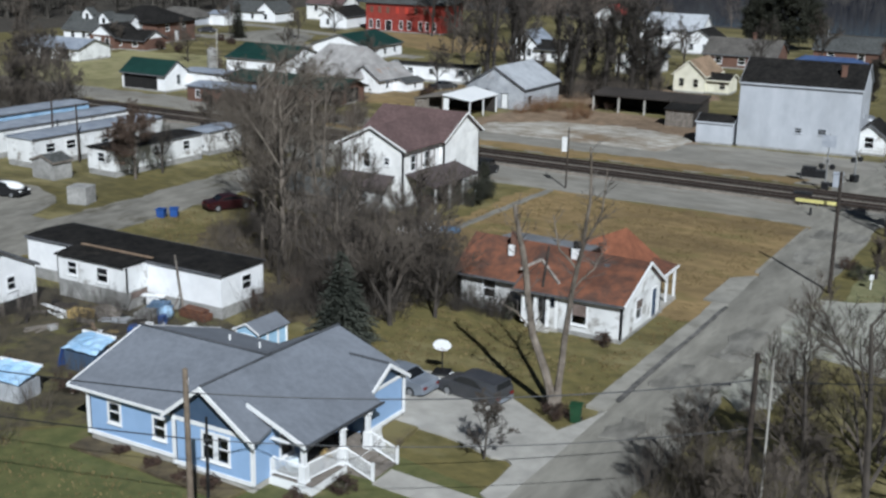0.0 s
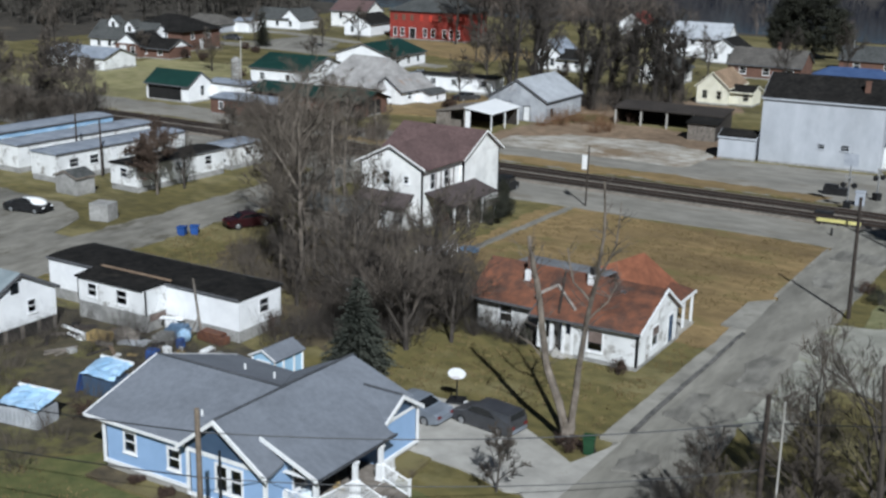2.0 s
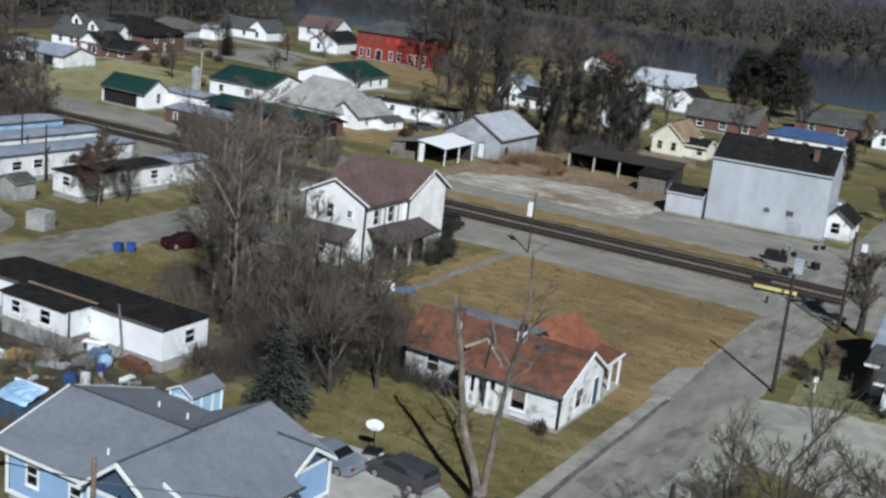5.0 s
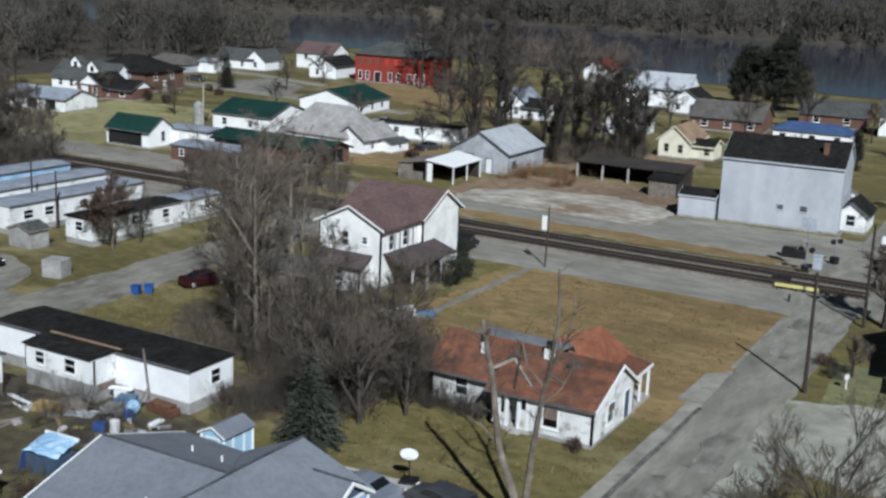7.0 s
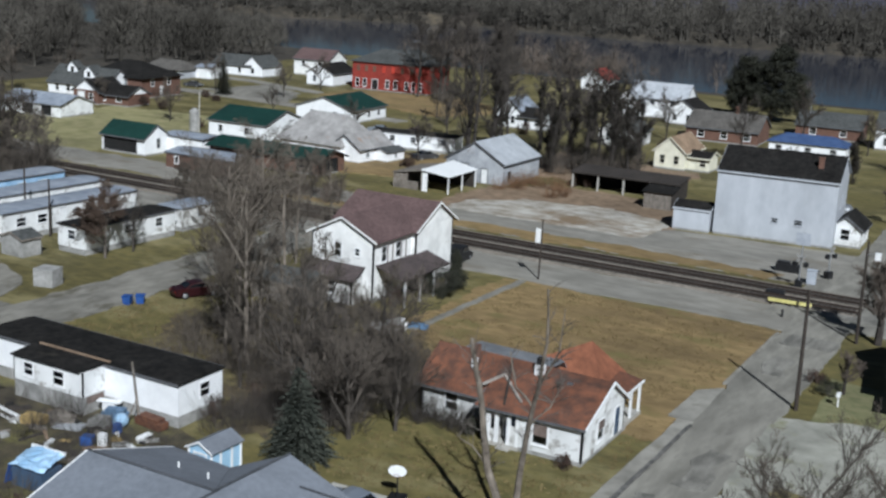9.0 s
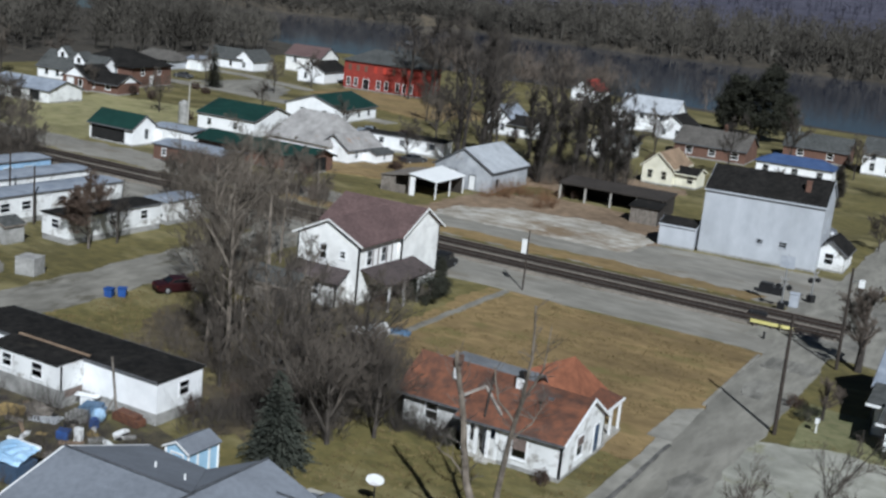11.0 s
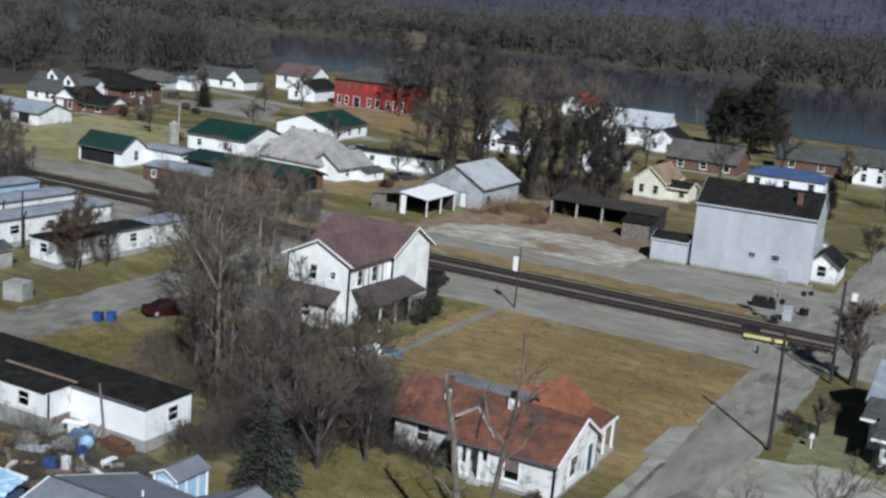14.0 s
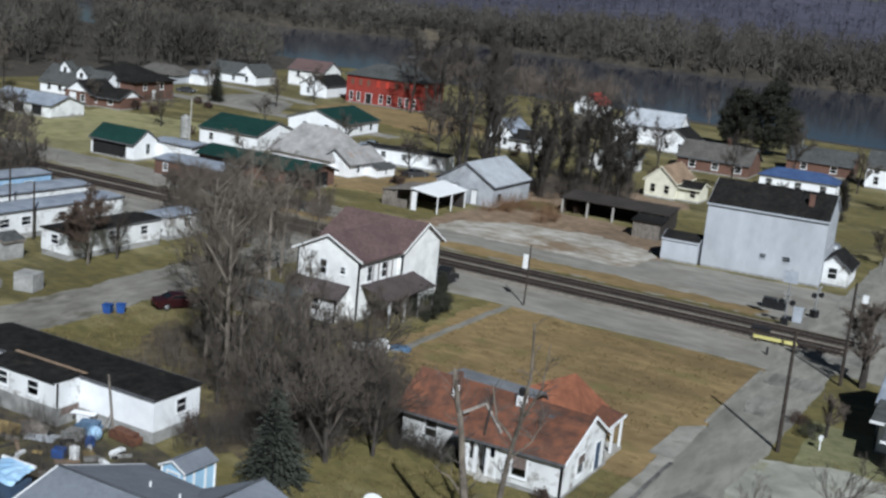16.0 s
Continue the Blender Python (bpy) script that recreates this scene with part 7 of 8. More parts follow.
def carport():
    t = thing("carport", -80.2, 145.5, 0, 0, "open carport with a bright white metal roof", "carport")
    bm = bmesh.new()
    slab(bm, [(0.2, -3.8, 3.1), (4.6, -3.4, 2.5), (4.6, 5.0, 2.6), (0.2, 5.6, 3.3)], 0.1)
    part("roof", bm, M_TRIM, t, "white metal roof sheet")
    bm = bmesh.new()
    slab(bm, [(-4.6, -3.6, 2.2), (0.25, -3.8, 3.0), (0.25, 4.5, 3.1), (-4.6, 4.5, 2.3)], 0.12)
    part("roof", bm, M_WOODGREY, t, "weathered grey shed roof")
    for x in (-4.3, -2.2, 0.2):
        bm = bmesh.new()
        box(bm, x - 0.1, -3.5, 0, x + 0.1, -3.3, 2.3 + (x + 4.5) * 0.14)
        part("post", bm, M_WOODGREY, t)
    bm = bmesh.new()
    box(bm, -4.4, -3.42, 0, -2.3, -3.34, 2.1)
    part("wall", bm, M_WOODGREY, t, "weathered board wall")
    bm = bmesh.new()
    box(bm, -2.1, -3.42, 0, -0.4, -3.34, 1.2)
    part("wall", bm, M_WOODGREY, t, "weathered board wall")
    bm = bmesh.new()
    box(bm, 0.3, -3.45, 0, 1.1, -3.35, 2.6)
    part("wall", bm, M_TRIM, t, "white end panel")
    bm = bmesh.new()
    box(bm, -4.5, -3.3, 0, -4.4, 4.4, 2.1)
    part("wall", bm, M_WOODGREY, t, "weathered side wall")
    # dark wall stands for the shade beneath the carport roof
    bm = bmesh.new()
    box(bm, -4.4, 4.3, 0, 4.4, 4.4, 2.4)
    part("wall", bm, M_TIE, t, "back wall with the shade below the roof in its colour")
    for y in (-3.2, 0.8, 4.8):
        bm = bmesh.new()
        box(bm, 4.3, y - 0.07, 0, 4.44, y + 0.07, 2.45)
        part("post", bm, M_TRIM, t)


carport()


def open_shed():
    t = thing("open_shed", -57.0, 162.6, 0, 2, "long dark open-fronted shed with grey posts", "shed")
    bm = bmesh.new()
    slab(bm, [(-8.2, -2.6, 2.55), (8.2, -2.6, 2.55), (8.2, 2.8, 3.0), (-8.2, 2.8, 3.0)], 0.2)
    part("roof", bm, M_TIE, t, "sagging dark roof")
    for k in range(5):
        bm = bmesh.new()
        x = -7.9 + k * 3.9
        box(bm, x - 0.12, -2.35, -0.05, x + 0.12, -2.1, 2.45)
        part("post", bm, M_CONC, t, "pale square post")
    # near-black back wall stands for the shade inside the open shed
    bm = bmesh.new()
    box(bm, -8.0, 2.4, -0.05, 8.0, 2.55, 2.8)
    part("wall", bm, M_DARK, t, "back wall with the shade below the roof in its colour")
    for x in (-8.0, 7.9):
        bm = bmesh.new()
        box(bm, x, -2.3, -0.05, x + 0.1, 2.4, 2.6)
        part("wall", bm, M_TIE, t)
    t2 = thing("plank_shed", -49.6, 155.2, 0, 3, "small weathered plank shed with a dark roof", "shed")
    for k in range(16):
        bm = bmesh.new()
        x = -1.9 + k * 0.24
        box(bm, x, -1.62 + random.uniform(-0.02, 0.02), -0.05, x + 0.21, -1.55, 2.3)
        part("plank", bm, M_WOODGREY, t2)
    bm = bmesh.new()
    box(bm, -1.9, -1.5, -0.05, 1.9, 1.6, 2.25)
    part("body", bm, M_TIE, t2)
    bm = bmesh.new()
    slab(bm, [(-2.2, -1.9, 2.4), (2.2, -1.9, 2.4), (2.2, 1.9, 2.8), (-2.2, 1.9, 2.8)], 0.12)
    part("roof", bm, M_DSHINGLE, t2)


open_shed()
house("garden_hut", "small grey wooden hut with a pitched roof", -92.7, 83.0, 88, 2.4, 3.2, 2.0, 2.6, M_SKIRT, M_GREYROOF, M_WOODGREY, [], 0.15, 0.15, category="shed", found=0.1)
house("grey_shed", "grey-roofed shed among bare trees", -61.8, 87.6, 0, 6.5, 3.6, 2.0, 3.0, M_WOODGREY, M_GREYROOF, M_WOODGREY, [("S", "d", 1.5, 1.6, 0.1, 1.7)], 0.25, 0.2, category="shed", found=0.1, leaf=M_DARK)
# the hutch's black leaf stands for the shade in its opening
house("white_hutch", "small white hutch, its opening a shade-dark panel", -48.0, 70.8, 20, 1.8, 1.4, 1.2, 1.6, M_WHITEP, M_GREYROOF, None, [("S", "d", 0, 0.9, 0.2, 0.8)], 0.1, 0.1, category="hutch", found=0.1, leaf=M_DARK)


# ---- poles, wires, railway signals ----
def pole(x, y, h, label, r=0.14, mat_=None, arm=False, lamp=False, group="utility poles"):
    t = thing("utility_pole", x, y, 0, 0, label, "pole", group)
    bm = bmesh.new()
    tube(bm, (0, 0, -0.2), (random.uniform(-0.1, 0.1), random.uniform(-0.1, 0.1), h), r, r * 0.68, 9)
    part("shaft", bm, mat_ or M_POLE, t)
    if arm:
        bm = bmesh.new()
        box(bm, -0.9, -0.06, h - 0.5, 0.9, 0.06, h - 0.38)
        part("crossarm", bm, M_POLE, t)
    if lamp:
        bm = bmesh.new()
        tube(bm, (0, 0, h - 1.2), (0.9, -0.4, h - 0.9), 0.035, 0.035, 6)
        part("arm", bm, M_ALU, t)
        bm = bmesh.new()
        box(bm, 0.7, -0.65, h - 1.5, 1.15, -0.2, h - 0.85)
        part("lamp_head", bm, M_TRIM, t, "white lamp housing")
    return t


pole(-14.9, 87.2, 9.3, "tall dark wooden utility pole on the verge", 0.17)
pole(-14.4, 107.5, 9.4, "tall dark wooden utility pole with a white fitting", 0.16, lamp=True)
pole(-10.0, 46.7, 8.95, "dark wooden utility pole carrying cables", 0.16)
pole(-9.3, 47.0, 8.7, "slim pale grey pole beside a utility pole", 0.06, M_CONC)
pole(-28.8, 32.1, 9.05, "grey-brown wooden utility pole carrying cables", 0.16, M_POLEB)
pole(-32.6, 37.4, 4.1, "slim black metal lamp post", 0.085, M_BLACKMETAL)
pole(-101.8, 91.6, 7.2, "wooden utility pole between mobile homes", 0.13)
pole(-96.4, 90.2, 6.4, "wooden utility pole beside a mobile home", 0.13)
pole(-135.2, 159.0, 7.5, "pale pole beside the green-roofed building", 0.14, M_CONC)


def leaning_post():
    t = thing("leaning_post", -51.2, 56.6, 0, 0, "leaning grey wooden post with a brace in the yard", "post")
    bm = bmesh.new()
    tube(bm, (0, 0, -0.1), (-0.75, 0.1, 4.3), 0.1, 0.075, 8)
    part("shaft", bm, M_WOODGREY, t)
    bm = bmesh.new()
    tube(bm, (-0.9, -0.5, -0.05), (-0.3, 0.0, 1.7), 0.06, 0.05, 6)
    part("brace", bm, M_WOODGREY, t)


leaning_post()


def cable(a, b, sag, r=0.028, label="black overhead cable with slight sag"):
    a, b = Vector(a), Vector(b)
    bm = bmesh.new()
    n = 28
    pts = [a.lerp(b, k / n) - Vector((0, 0, sag * 4 * (k / n) * (1 - k / n))) for k in range(n + 1)]
    for p, q in zip(pts, pts[1:]):
        tube(bm, p, q, r, r, 5, False)
    return single("overhead_cable", bm, M_BLACKMETAL, None, label, "cable", "overhead cables")


def splice(at, way, r=0.055, ln=0.8):
    bm = bmesh.new()
    d = Vector(way).normalized() * ln / 2
    tube(bm, Vector(at) - d, Vector(at) + d, r, r, 8)
    single("cable_splice", bm, M_BLACKMETAL, None, "black splice case hanging on a cable", "cable splice")


cable((-10.0, 46.7, 7.75), (-28.8, 32.1, 8.05), 0.55)
cable((-28.8, 32.1, 8.05), (-60.0, 24.0, 9.0), 0.5)
cable((-10.0, 46.7, 5.5), (-28.8, 32.1, 6.05), 0.6, 0.022)
cable((-28.8, 32.1, 6.05), (-60.0, 24.0, 6.6), 0.45)
cable((-10.0, 46.7, 7.7), (6.0, 58.0, 7.6), 0.3)
splice((-11.15, 45.8, 7.60), (-18.8, -14.6, 0.3))
splice((-13.65, 43.87, 5.24), (-18.8, -14.6, 0.1))


def rail_post():
    t = thing("rail_signpost", -46.3, 108.9, 0, 0, "slim dark post with a white sign panel", "signpost")
    bm = bmesh.new()
    tube(bm, (0, 0, -0.1), (0.1, 0.0, 6.4), 0.1, 0.07, 8)
    part("shaft", bm, M_POLE, t)
    bm = bmesh.new()
    box(bm, -0.55, -0.16, 3.9, 0.0, -0.1, 5.4)
    part("sign_panel", bm, M_TRIM, t, "white rectangular sign panel")


rail_post()


def crossing_mast(x, y, rz, label, sign=False):
    t = thing("crossing_signal", x, y, 0, rz, label, "railway signal", "crossing signals")
    bm = bmesh.new()
    tube(bm, (0, 0, -0.1), (0, 0, 6.0 if sign else 3.6), 0.08, 0.07, 8)
    part("mast", bm, M_ALU, t)
    bm = bmesh.new()
    box(bm, -0.35, -0.35, -0.05, 0.35, 0.35, 0.9)
    part("base_box", bm, M_BLACKMETAL, t)
    for sx in (-1, 1):
        bm = bmesh.new()
        tube(bm, (sx * 0.55, 0.05, 2.6), (sx * 0.55, -0.2, 2.6), 0.3, 0.3, 12)
        lamp = part("lamp", bm, M_BLACKMETAL, t)
        bm = bmesh.new()
        tube(bm, (sx * 0.55, -0.2, 2.6), (sx * 0.55, -0.23, 2.6), 0.12, 0.12, 10)
        part("lens", bm, M_BLACKMETAL, lamp)
    bm = bmesh.new()
    for a in (40, -40):
        m = Matrix.Translation((0, -0.12, 3.2)) @ Matrix.Rotation(radians(a), 4, "Y")
        box(bm, -0.6, -0.02, -0.1, 0.6, 0.02, 0.1, m)
    part("crossbuck", bm, M_SKIRT, t, "pale crossed boards")
    if sign:
        bm = bmesh.new()
        box(bm, -0.75, -0.13, 4.6, 0.75, -0.07, 5.9)
        part("sign_panel", bm, M_PALEMETAL, t, "pale grey square sign panel")


crossing_mast(-23.4, 123.9, 0, "railway crossing signal with a pale sign panel", True)
crossing_mast(-21.6, 129.8, 60, "railway crossing signal with crossed boards")
bm = bmesh.new()
box(bm, -0.45, -0.4, 0.1, 0.45, 0.4, 1.5)
box(bm, -0.52, -0.47, 1.5, 0.52, 0.47, 1.6)
single("signal_cabinet", bm, M_PALEMETAL, pose(-22.6, 126.3, 0, 0, 0, 4), "pale grey metal signal cabinet", "cabinet")
bm = bmesh.new()
box(bm, -1.3, -0.5, 0, 1.3, 0.5, 0.9)
box(bm, -1.2, -0.4, 0.9, 0.2, 0.4, 1.2)
single("relay_box", bm, M_BLACKMETAL, pose(-26.0, 130.2, 0, 0, 0, 4), "low black equipment box beside the street", "box")
bm = bmesh.new()
box(bm, -0.9, -0.35, 0, 0.9, 0.35, 0.55)
single("relay_box", bm, M_BLACKMETAL, pose(-24.6, 119.5, 0, 0, 0, 4), "low dark box beside the rails", "box")


def barrier():
    t = thing("yellow_barrier", -22.3, 115.75, 0, 3, "low yellow-painted guard rail at the crossing", "barrier")
    for x in (-1.8, 0, 1.8):
        bm = bmesh.new()
        box(bm, x - 0.08, -0.08, -0.05, x + 0.08, 0.08, 0.65)
        part("post", bm, M_POLE, t)
    bm = bmesh.new()
    box(bm, -2.1, -0.14, 0.38, 2.1, -0.08, 0.72)
    part("rail", bm, M_YPAINT, t)


barrier()
bm = bmesh.new()
tube(bm, (0, 0, -0.05), (0, 0, 0.9), 0.06, 0.05, 8)
box(bm, -0.13, -0.25, 0.85, 0.13, 0.25, 1.15)
single("mailbox", bm, M_TRIM, pose(-12.4, 89.8, 0, 0, 0, 0), "white mailbox on a short post", "mailbox")
bm = bmesh.new()
tube(bm, (0, 0, -0.05), (0, 0, 0.8), 0.12, 0.1, 8)
single("bollard", bm, M_BLACKMETAL, pose(-22.0, 111.6, 0), "short dark bollard by the street", "bollard")


# ---- vehicles ----
def car(label, x, y, rz, paint, L=4.6, W=1.78, H=1.42, suv=False, trim=None):
    t = thing("car", x, y, 0, rz, label, "car", "parked cars")
    prof = [(-L / 2, 0.35), (-L / 2, 0.72), (-L / 2 + 0.15, 0.92), (-L * 0.30, 0.98), (-L * 0.16, H - 0.05), (0.02 * L, H), (0.14 * L, H - 0.06), (0.27 * L, 0.98), (L / 2 - 0.25, 0.84), (L / 2, 0.66), (L / 2, 0.35), (L * 0.38, 0.22), (-L * 0.38, 0.22)]
    if suv:
        prof[2:4] = [(-L / 2 + 0.05, 1.0), (-L / 2 + 0.08, 1.05)]
        prof[4] = (-L * 0.46, H - 0.05)
    bm = bmesh.new()
    rings = []
    for w in (-1.0, -0.82, 0.82, 1.0):
        ring = []
        for px_, pz in prof:
            tuck = 0.86 if pz > 1.05 else 1.0
            side = w * W / 2 * tuck
            ring.append(bm.verts.new((px_ * (0.985 if abs(w) == 1 else 1), side, pz if abs(w) < 1 else min(pz, pz * 0.985))))
        rings.append(ring)
    n = len(prof)
    for a, b in zip(rings, rings[1:]):
        for k in range(n):
            bm.faces.new((a[k], a[(k + 1) % n], b[(k + 1) % n], b[k]))
    bm.faces.new(rings[0][::-1])
    bm.faces.new(rings[-1])
    body = part("body", bm, paint, t, smooth=False)
    for a, b in ((3, 4), (6, 7)):
        (x0, z0), (x1, z1) = prof[a], prof[b]
        bm = bmesh.new()
        m = 0.10
        p = [(x0 + (x1 - x0) * m, z0 + (z1 - z0) * m), (x1 - (x1 - x0) * m, z1 - (z1 - z0) * m)]
        d = Vector((z1 - z0, 0, -(x1 - x0))).normalized() * 0.012
        if d.z < 0:
            d = -d
        bm2 = [Vector((p[0][0], -W * 0.40, p[0][1])) + d, Vector((p[0][0], W * 0.40, p[0][1])) + d, Vector((p[1][0], W * 0.36, p[1][1])) + d, Vector((p[1][0], -W * 0.36, p[1][1])) + d]
        prism(bm, bm2, -d * 1.6)
        part("windscreen" if a == 6 else "rear_window", bm, M_CARGLASS, body)
    for sy in (-1, 1):
        bm = bmesh.new()
        y = sy * (W / 2 * 0.935)
        pts = [(-L * 0.25, 1.02), (-L * 0.14, H - 0.12), (0.02 * L, H - 0.07), (0.12 * L, H - 0.13), (0.22 * L, 1.02)]
        prism(bm, [(a, y, b) for a, b in pts], (0, sy * 0.035, 0))
        part("side_window", bm, M_CARGLASS, body)
        for ex, m_, nm in ((L / 2 - 0.04, M_TRIM, "headlight"), (-L / 2 + 0.02, M_REDLAMP, "tail_light")):
            bm = bmesh.new()
            box(bm, ex - 0.06, sy * W * 0.36 - 0.16, 0.62, ex + 0.05, sy * W * 0.36 + 0.16, 0.76)
            part(nm, bm, m_, body)
        for wx in (-L * 0.30, L * 0.30):
            bm = bmesh.new()
            tube(bm, (wx, sy * (W / 2 - 0.2), 0.32), (wx, sy * (W / 2 + 0.01), 0.32), 0.32, 0.32, 16)
            wheel = part("wheel", bm, M_TYRE, t)
            bm = bmesh.new()
            tube(bm, (wx, sy * (W / 2 + 0.01), 0.32), (wx, sy * (W / 2 + 0.025), 0.32), 0.2, 0.17, 12)
            part("rim", bm, M_ALU, wheel)
    bm = bmesh.new()
    box(bm, -L / 2 - 0.04, -W * 0.44, 0.36, -L / 2 + 0.1, W * 0.44, 0.55)
    part("bumper", bm, trim or paint, body)
    return t


car("silver-blue sedan parked on the concrete driveway", -32.3, 53.9, 176, M_SILVER)
car("charcoal grey estate car parked on the concrete driveway", -27.9, 55.0, 172, M_CHAR, 4.35, 1.75, 1.5, True, M_SILVER)
car("dark maroon car parked on the grass", -69.0, 82.6, 62, M_MAROON)
dark_car = car("parked car with a black body and a white rounded top", -90.0, 74.6, 12, M_BLACKMETAL)
# white rounded shape added over the black car body
bm = bmesh.new()
ball(bm, (0.5, 0, 1.0), 1.7, 0.82, 0.5, 16, 8)
part("sheet", bm, M_TRIM, dark_car, "white rounded top over the car", smooth=True)
jeep = car("dark off-road car with a spare wheel on its tail", -56.5, 110.3, 97, M_BLACKMETAL, 4.2, 1.8, 1.8, True)
bm = bmesh.new()
tube(bm, (-2.1, 0, 1.0), (-2.32, 0, 1.0), 0.38, 0.36, 16)
part("spare_wheel", bm, M_TYRE, jeep)


# ---- yard clutter ----
M_PLY = shade("yellowed_plywood", (0.30, 0.21, 0.075), (0.42, 0.30, 0.12), 1.5, rough=0.8, bump=0.2, blotch=0.2, big=0.3)
M_DIMBLUE = shade("faded_blue_tarp", (0.07, 0.13, 0.22), (0.12, 0.19, 0.29), 2.0, rough=0.6, blotch=0.15)
def hoop():
    t = thing("basketball_hoop", -30.95, 56.5, 0, 20, "portable hoop with a rounded white backboard", "basketball hoop")
    bm = bmesh.new()
    tube(bm, (0, 0.35, 0.2), (0, 0.2, 2.1), 0.045, 0.045, 8)
    part("pole", bm, M_BLACKMETAL, t)
    bm = bmesh.new()
    ring = [(0.55 * math.cos(a * 0.2618), 0.1, 2.05 + 0.36 * math.sin(a * 0.2618)) for a in range(24)]
    prism(bm, ring, (0, 0.04, 0))
    part("backboard", bm, M_TRIM, t)
    bm = bmesh.new()
    for k in range(14):
        a, b = k * 0.4488, (k + 1) * 0.4488
        tube(bm, (0.2 * math.cos(a), -0.12 + 0.2 * math.sin(a), 1.85), (0.2 * math.cos(b), -0.12 + 0.2 * math.sin(b), 1.85), 0.012, 0.012, 5)
    part("rim", bm, M_REDLAMP, t)
    bm = bmesh.new()
    prism(bm, [(-0.6, 0.0, 0), (0.6, 0.0, 0), (0.5, 1.0, 0), (-0.5, 1.0, 0)], (0, 0, 0.28))
    part("base", bm, M_BLACKMETAL, t, "black weighted base")


hoop()


def bin_(name, label, x, y, rz, material, w=0.6, h=1.05):
    t = thing(name, x, y, 0, rz, label, "bin", "wheeled bins")
    bm = bmesh.new()
    q = w / 2
    ring = [(-q * 0.82, -q * 0.82, 0.03), (q * 0.82, -q * 0.82, 0.03), (q * 0.82, q * 0.82, 0.03), (-q * 0.82, q * 0.82, 0.03)]
    lo = [bm.verts.new(p) for p in ring]
    hi = [bm.verts.new((p[0] / 0.82, p[1] / 0.82, h)) for p in ring]
    bm.faces.new(lo[::-1])
    bm.faces.new(hi)
    for i in range(4):
        j = (i + 1) % 4
        bm.faces.new((lo[i], lo[j], hi[j], hi[i]))
    part("body", bm, material, t)
    bm = bmesh.new()
    box(bm, -q - 0.04, -q - 0.06, h, q + 0.04, q + 0.04, h + 0.07)
    part("lid", bm, material, t)
    for sx in (-1, 1):
        bm = bmesh.new()
        tube(bm, (sx * q * 0.9, q * 0.8, 0.12), (sx * (q * 0.9 + 0.06), q * 0.8, 0.12), 0.12, 0.12, 10)
        part("wheel", bm, M_TYRE, t)


bin_("wheeled_bin", "blue plastic wheeled bin on the verge", -71.8, 76.6, 20, M_BLUEP, 0.75, 0.75)
bin_("wheeled_bin", "blue plastic wheeled bin on the verge", -71.1, 77.5, 35, M_BLUEP, 0.75, 0.75)
bin_("wheeled_bin", "dark green wheeled bin beside the road", -21.5, 54.9, 15, M_GREENP, 0.62, 1.0)


def tarp_heap(x, y, rz, L, W, h, label, cover, front, name="tarp_shelter"):
    t = thing(name, x, y, 0, rz, label, "tarpaulin", "covered heaps")
    rg = random.Random(int(x * 10))
    bm = bmesh.new()
    n = 8
    grid = [[bm.verts.new((-L / 2 + L * i / n, -W / 2 + W * j / n, h * (0.75 + 0.25 * j / n) + rg.uniform(-0.08, 0.08) - (0.5 if i in (0, n) else 0) * 0.25)) for j in range(n + 1)] for i in range(n + 1)]
    for i in range(n):
        for j in range(n):
            bm.faces.new((grid[i][j], grid[i + 1][j], grid[i + 1][j + 1], grid[i][j + 1]))
    part("cover", bm, cover, t)
    bm = bmesh.new()
    box(bm, -L / 2 + 0.12, -W / 2 + 0.15, 0, L / 2 - 0.12, W / 2 - 0.1, h * 0.62)
    part("load", bm, front, t)
    bm = bmesh.new()
    prism(bm, [(-L / 2 - 0.05, -W / 2 + 0.1, h * 0.7), (-L / 2 - 0.25, -W / 2 - 0.15, 0.15), (-L / 2 - 0.15, W * 0.2, 0.1), (-L / 2 - 0.03, W * 0.3, h * 0.75)], (0.06, 0, 0))
    part("flap", bm, M_BLUEP, t, "deep blue hanging tarpaulin flap")
    bm = bmesh.new()
    box(bm, -L / 2, W / 2 - 0.04, h * 0.93, L / 2, W / 2 + 0.1, h * 1.02)
    part("edge", bm, M_TRIM, t, "white folded edge")


tarp_heap(-49.6, 46.4, 3, 2.6, 1.9, 1.9, "blue and white tarpaulin over a stack", M_TARP, M_NAVY)
tarp_heap(-50.2, 41.0, 8, 3.0, 2.0, 1.7, "blue tarpaulin over a pile wrapped in clear plastic", M_TARP, M_GALV)


def heap(name, label, x, y, rz, pieces, material, category="clutter", piece="board"):
    """A loose item; several boards or lumps become parts of it."""
    t = thing(name, x, y, 0, rz, label, category) if len(pieces) > 1 else None
    for x0, y0, z0, x1, y1, z1, a in pieces:
        c = Vector(((x0 + x1) / 2, (y0 + y1) / 2, (z0 + z1) / 2))
        m = Matrix.Translation(c) @ Matrix.Rotation(radians(a), 4, "Z")
        bm = bmesh.new()
        box(bm, x0 - c.x, y0 - c.y, z0 - c.z, x1 - c.x, y1 - c.y, z1 - c.z, m)
        bmesh.ops.bevel(bm, geom=bm.edges[:], offset=0.02, segments=1, affect="EDGES")
        if t:
            part(piece, bm, material, t)
        else:
            single(name, bm, material, pose(x, y, 0, 0, 0, rz), label, category)


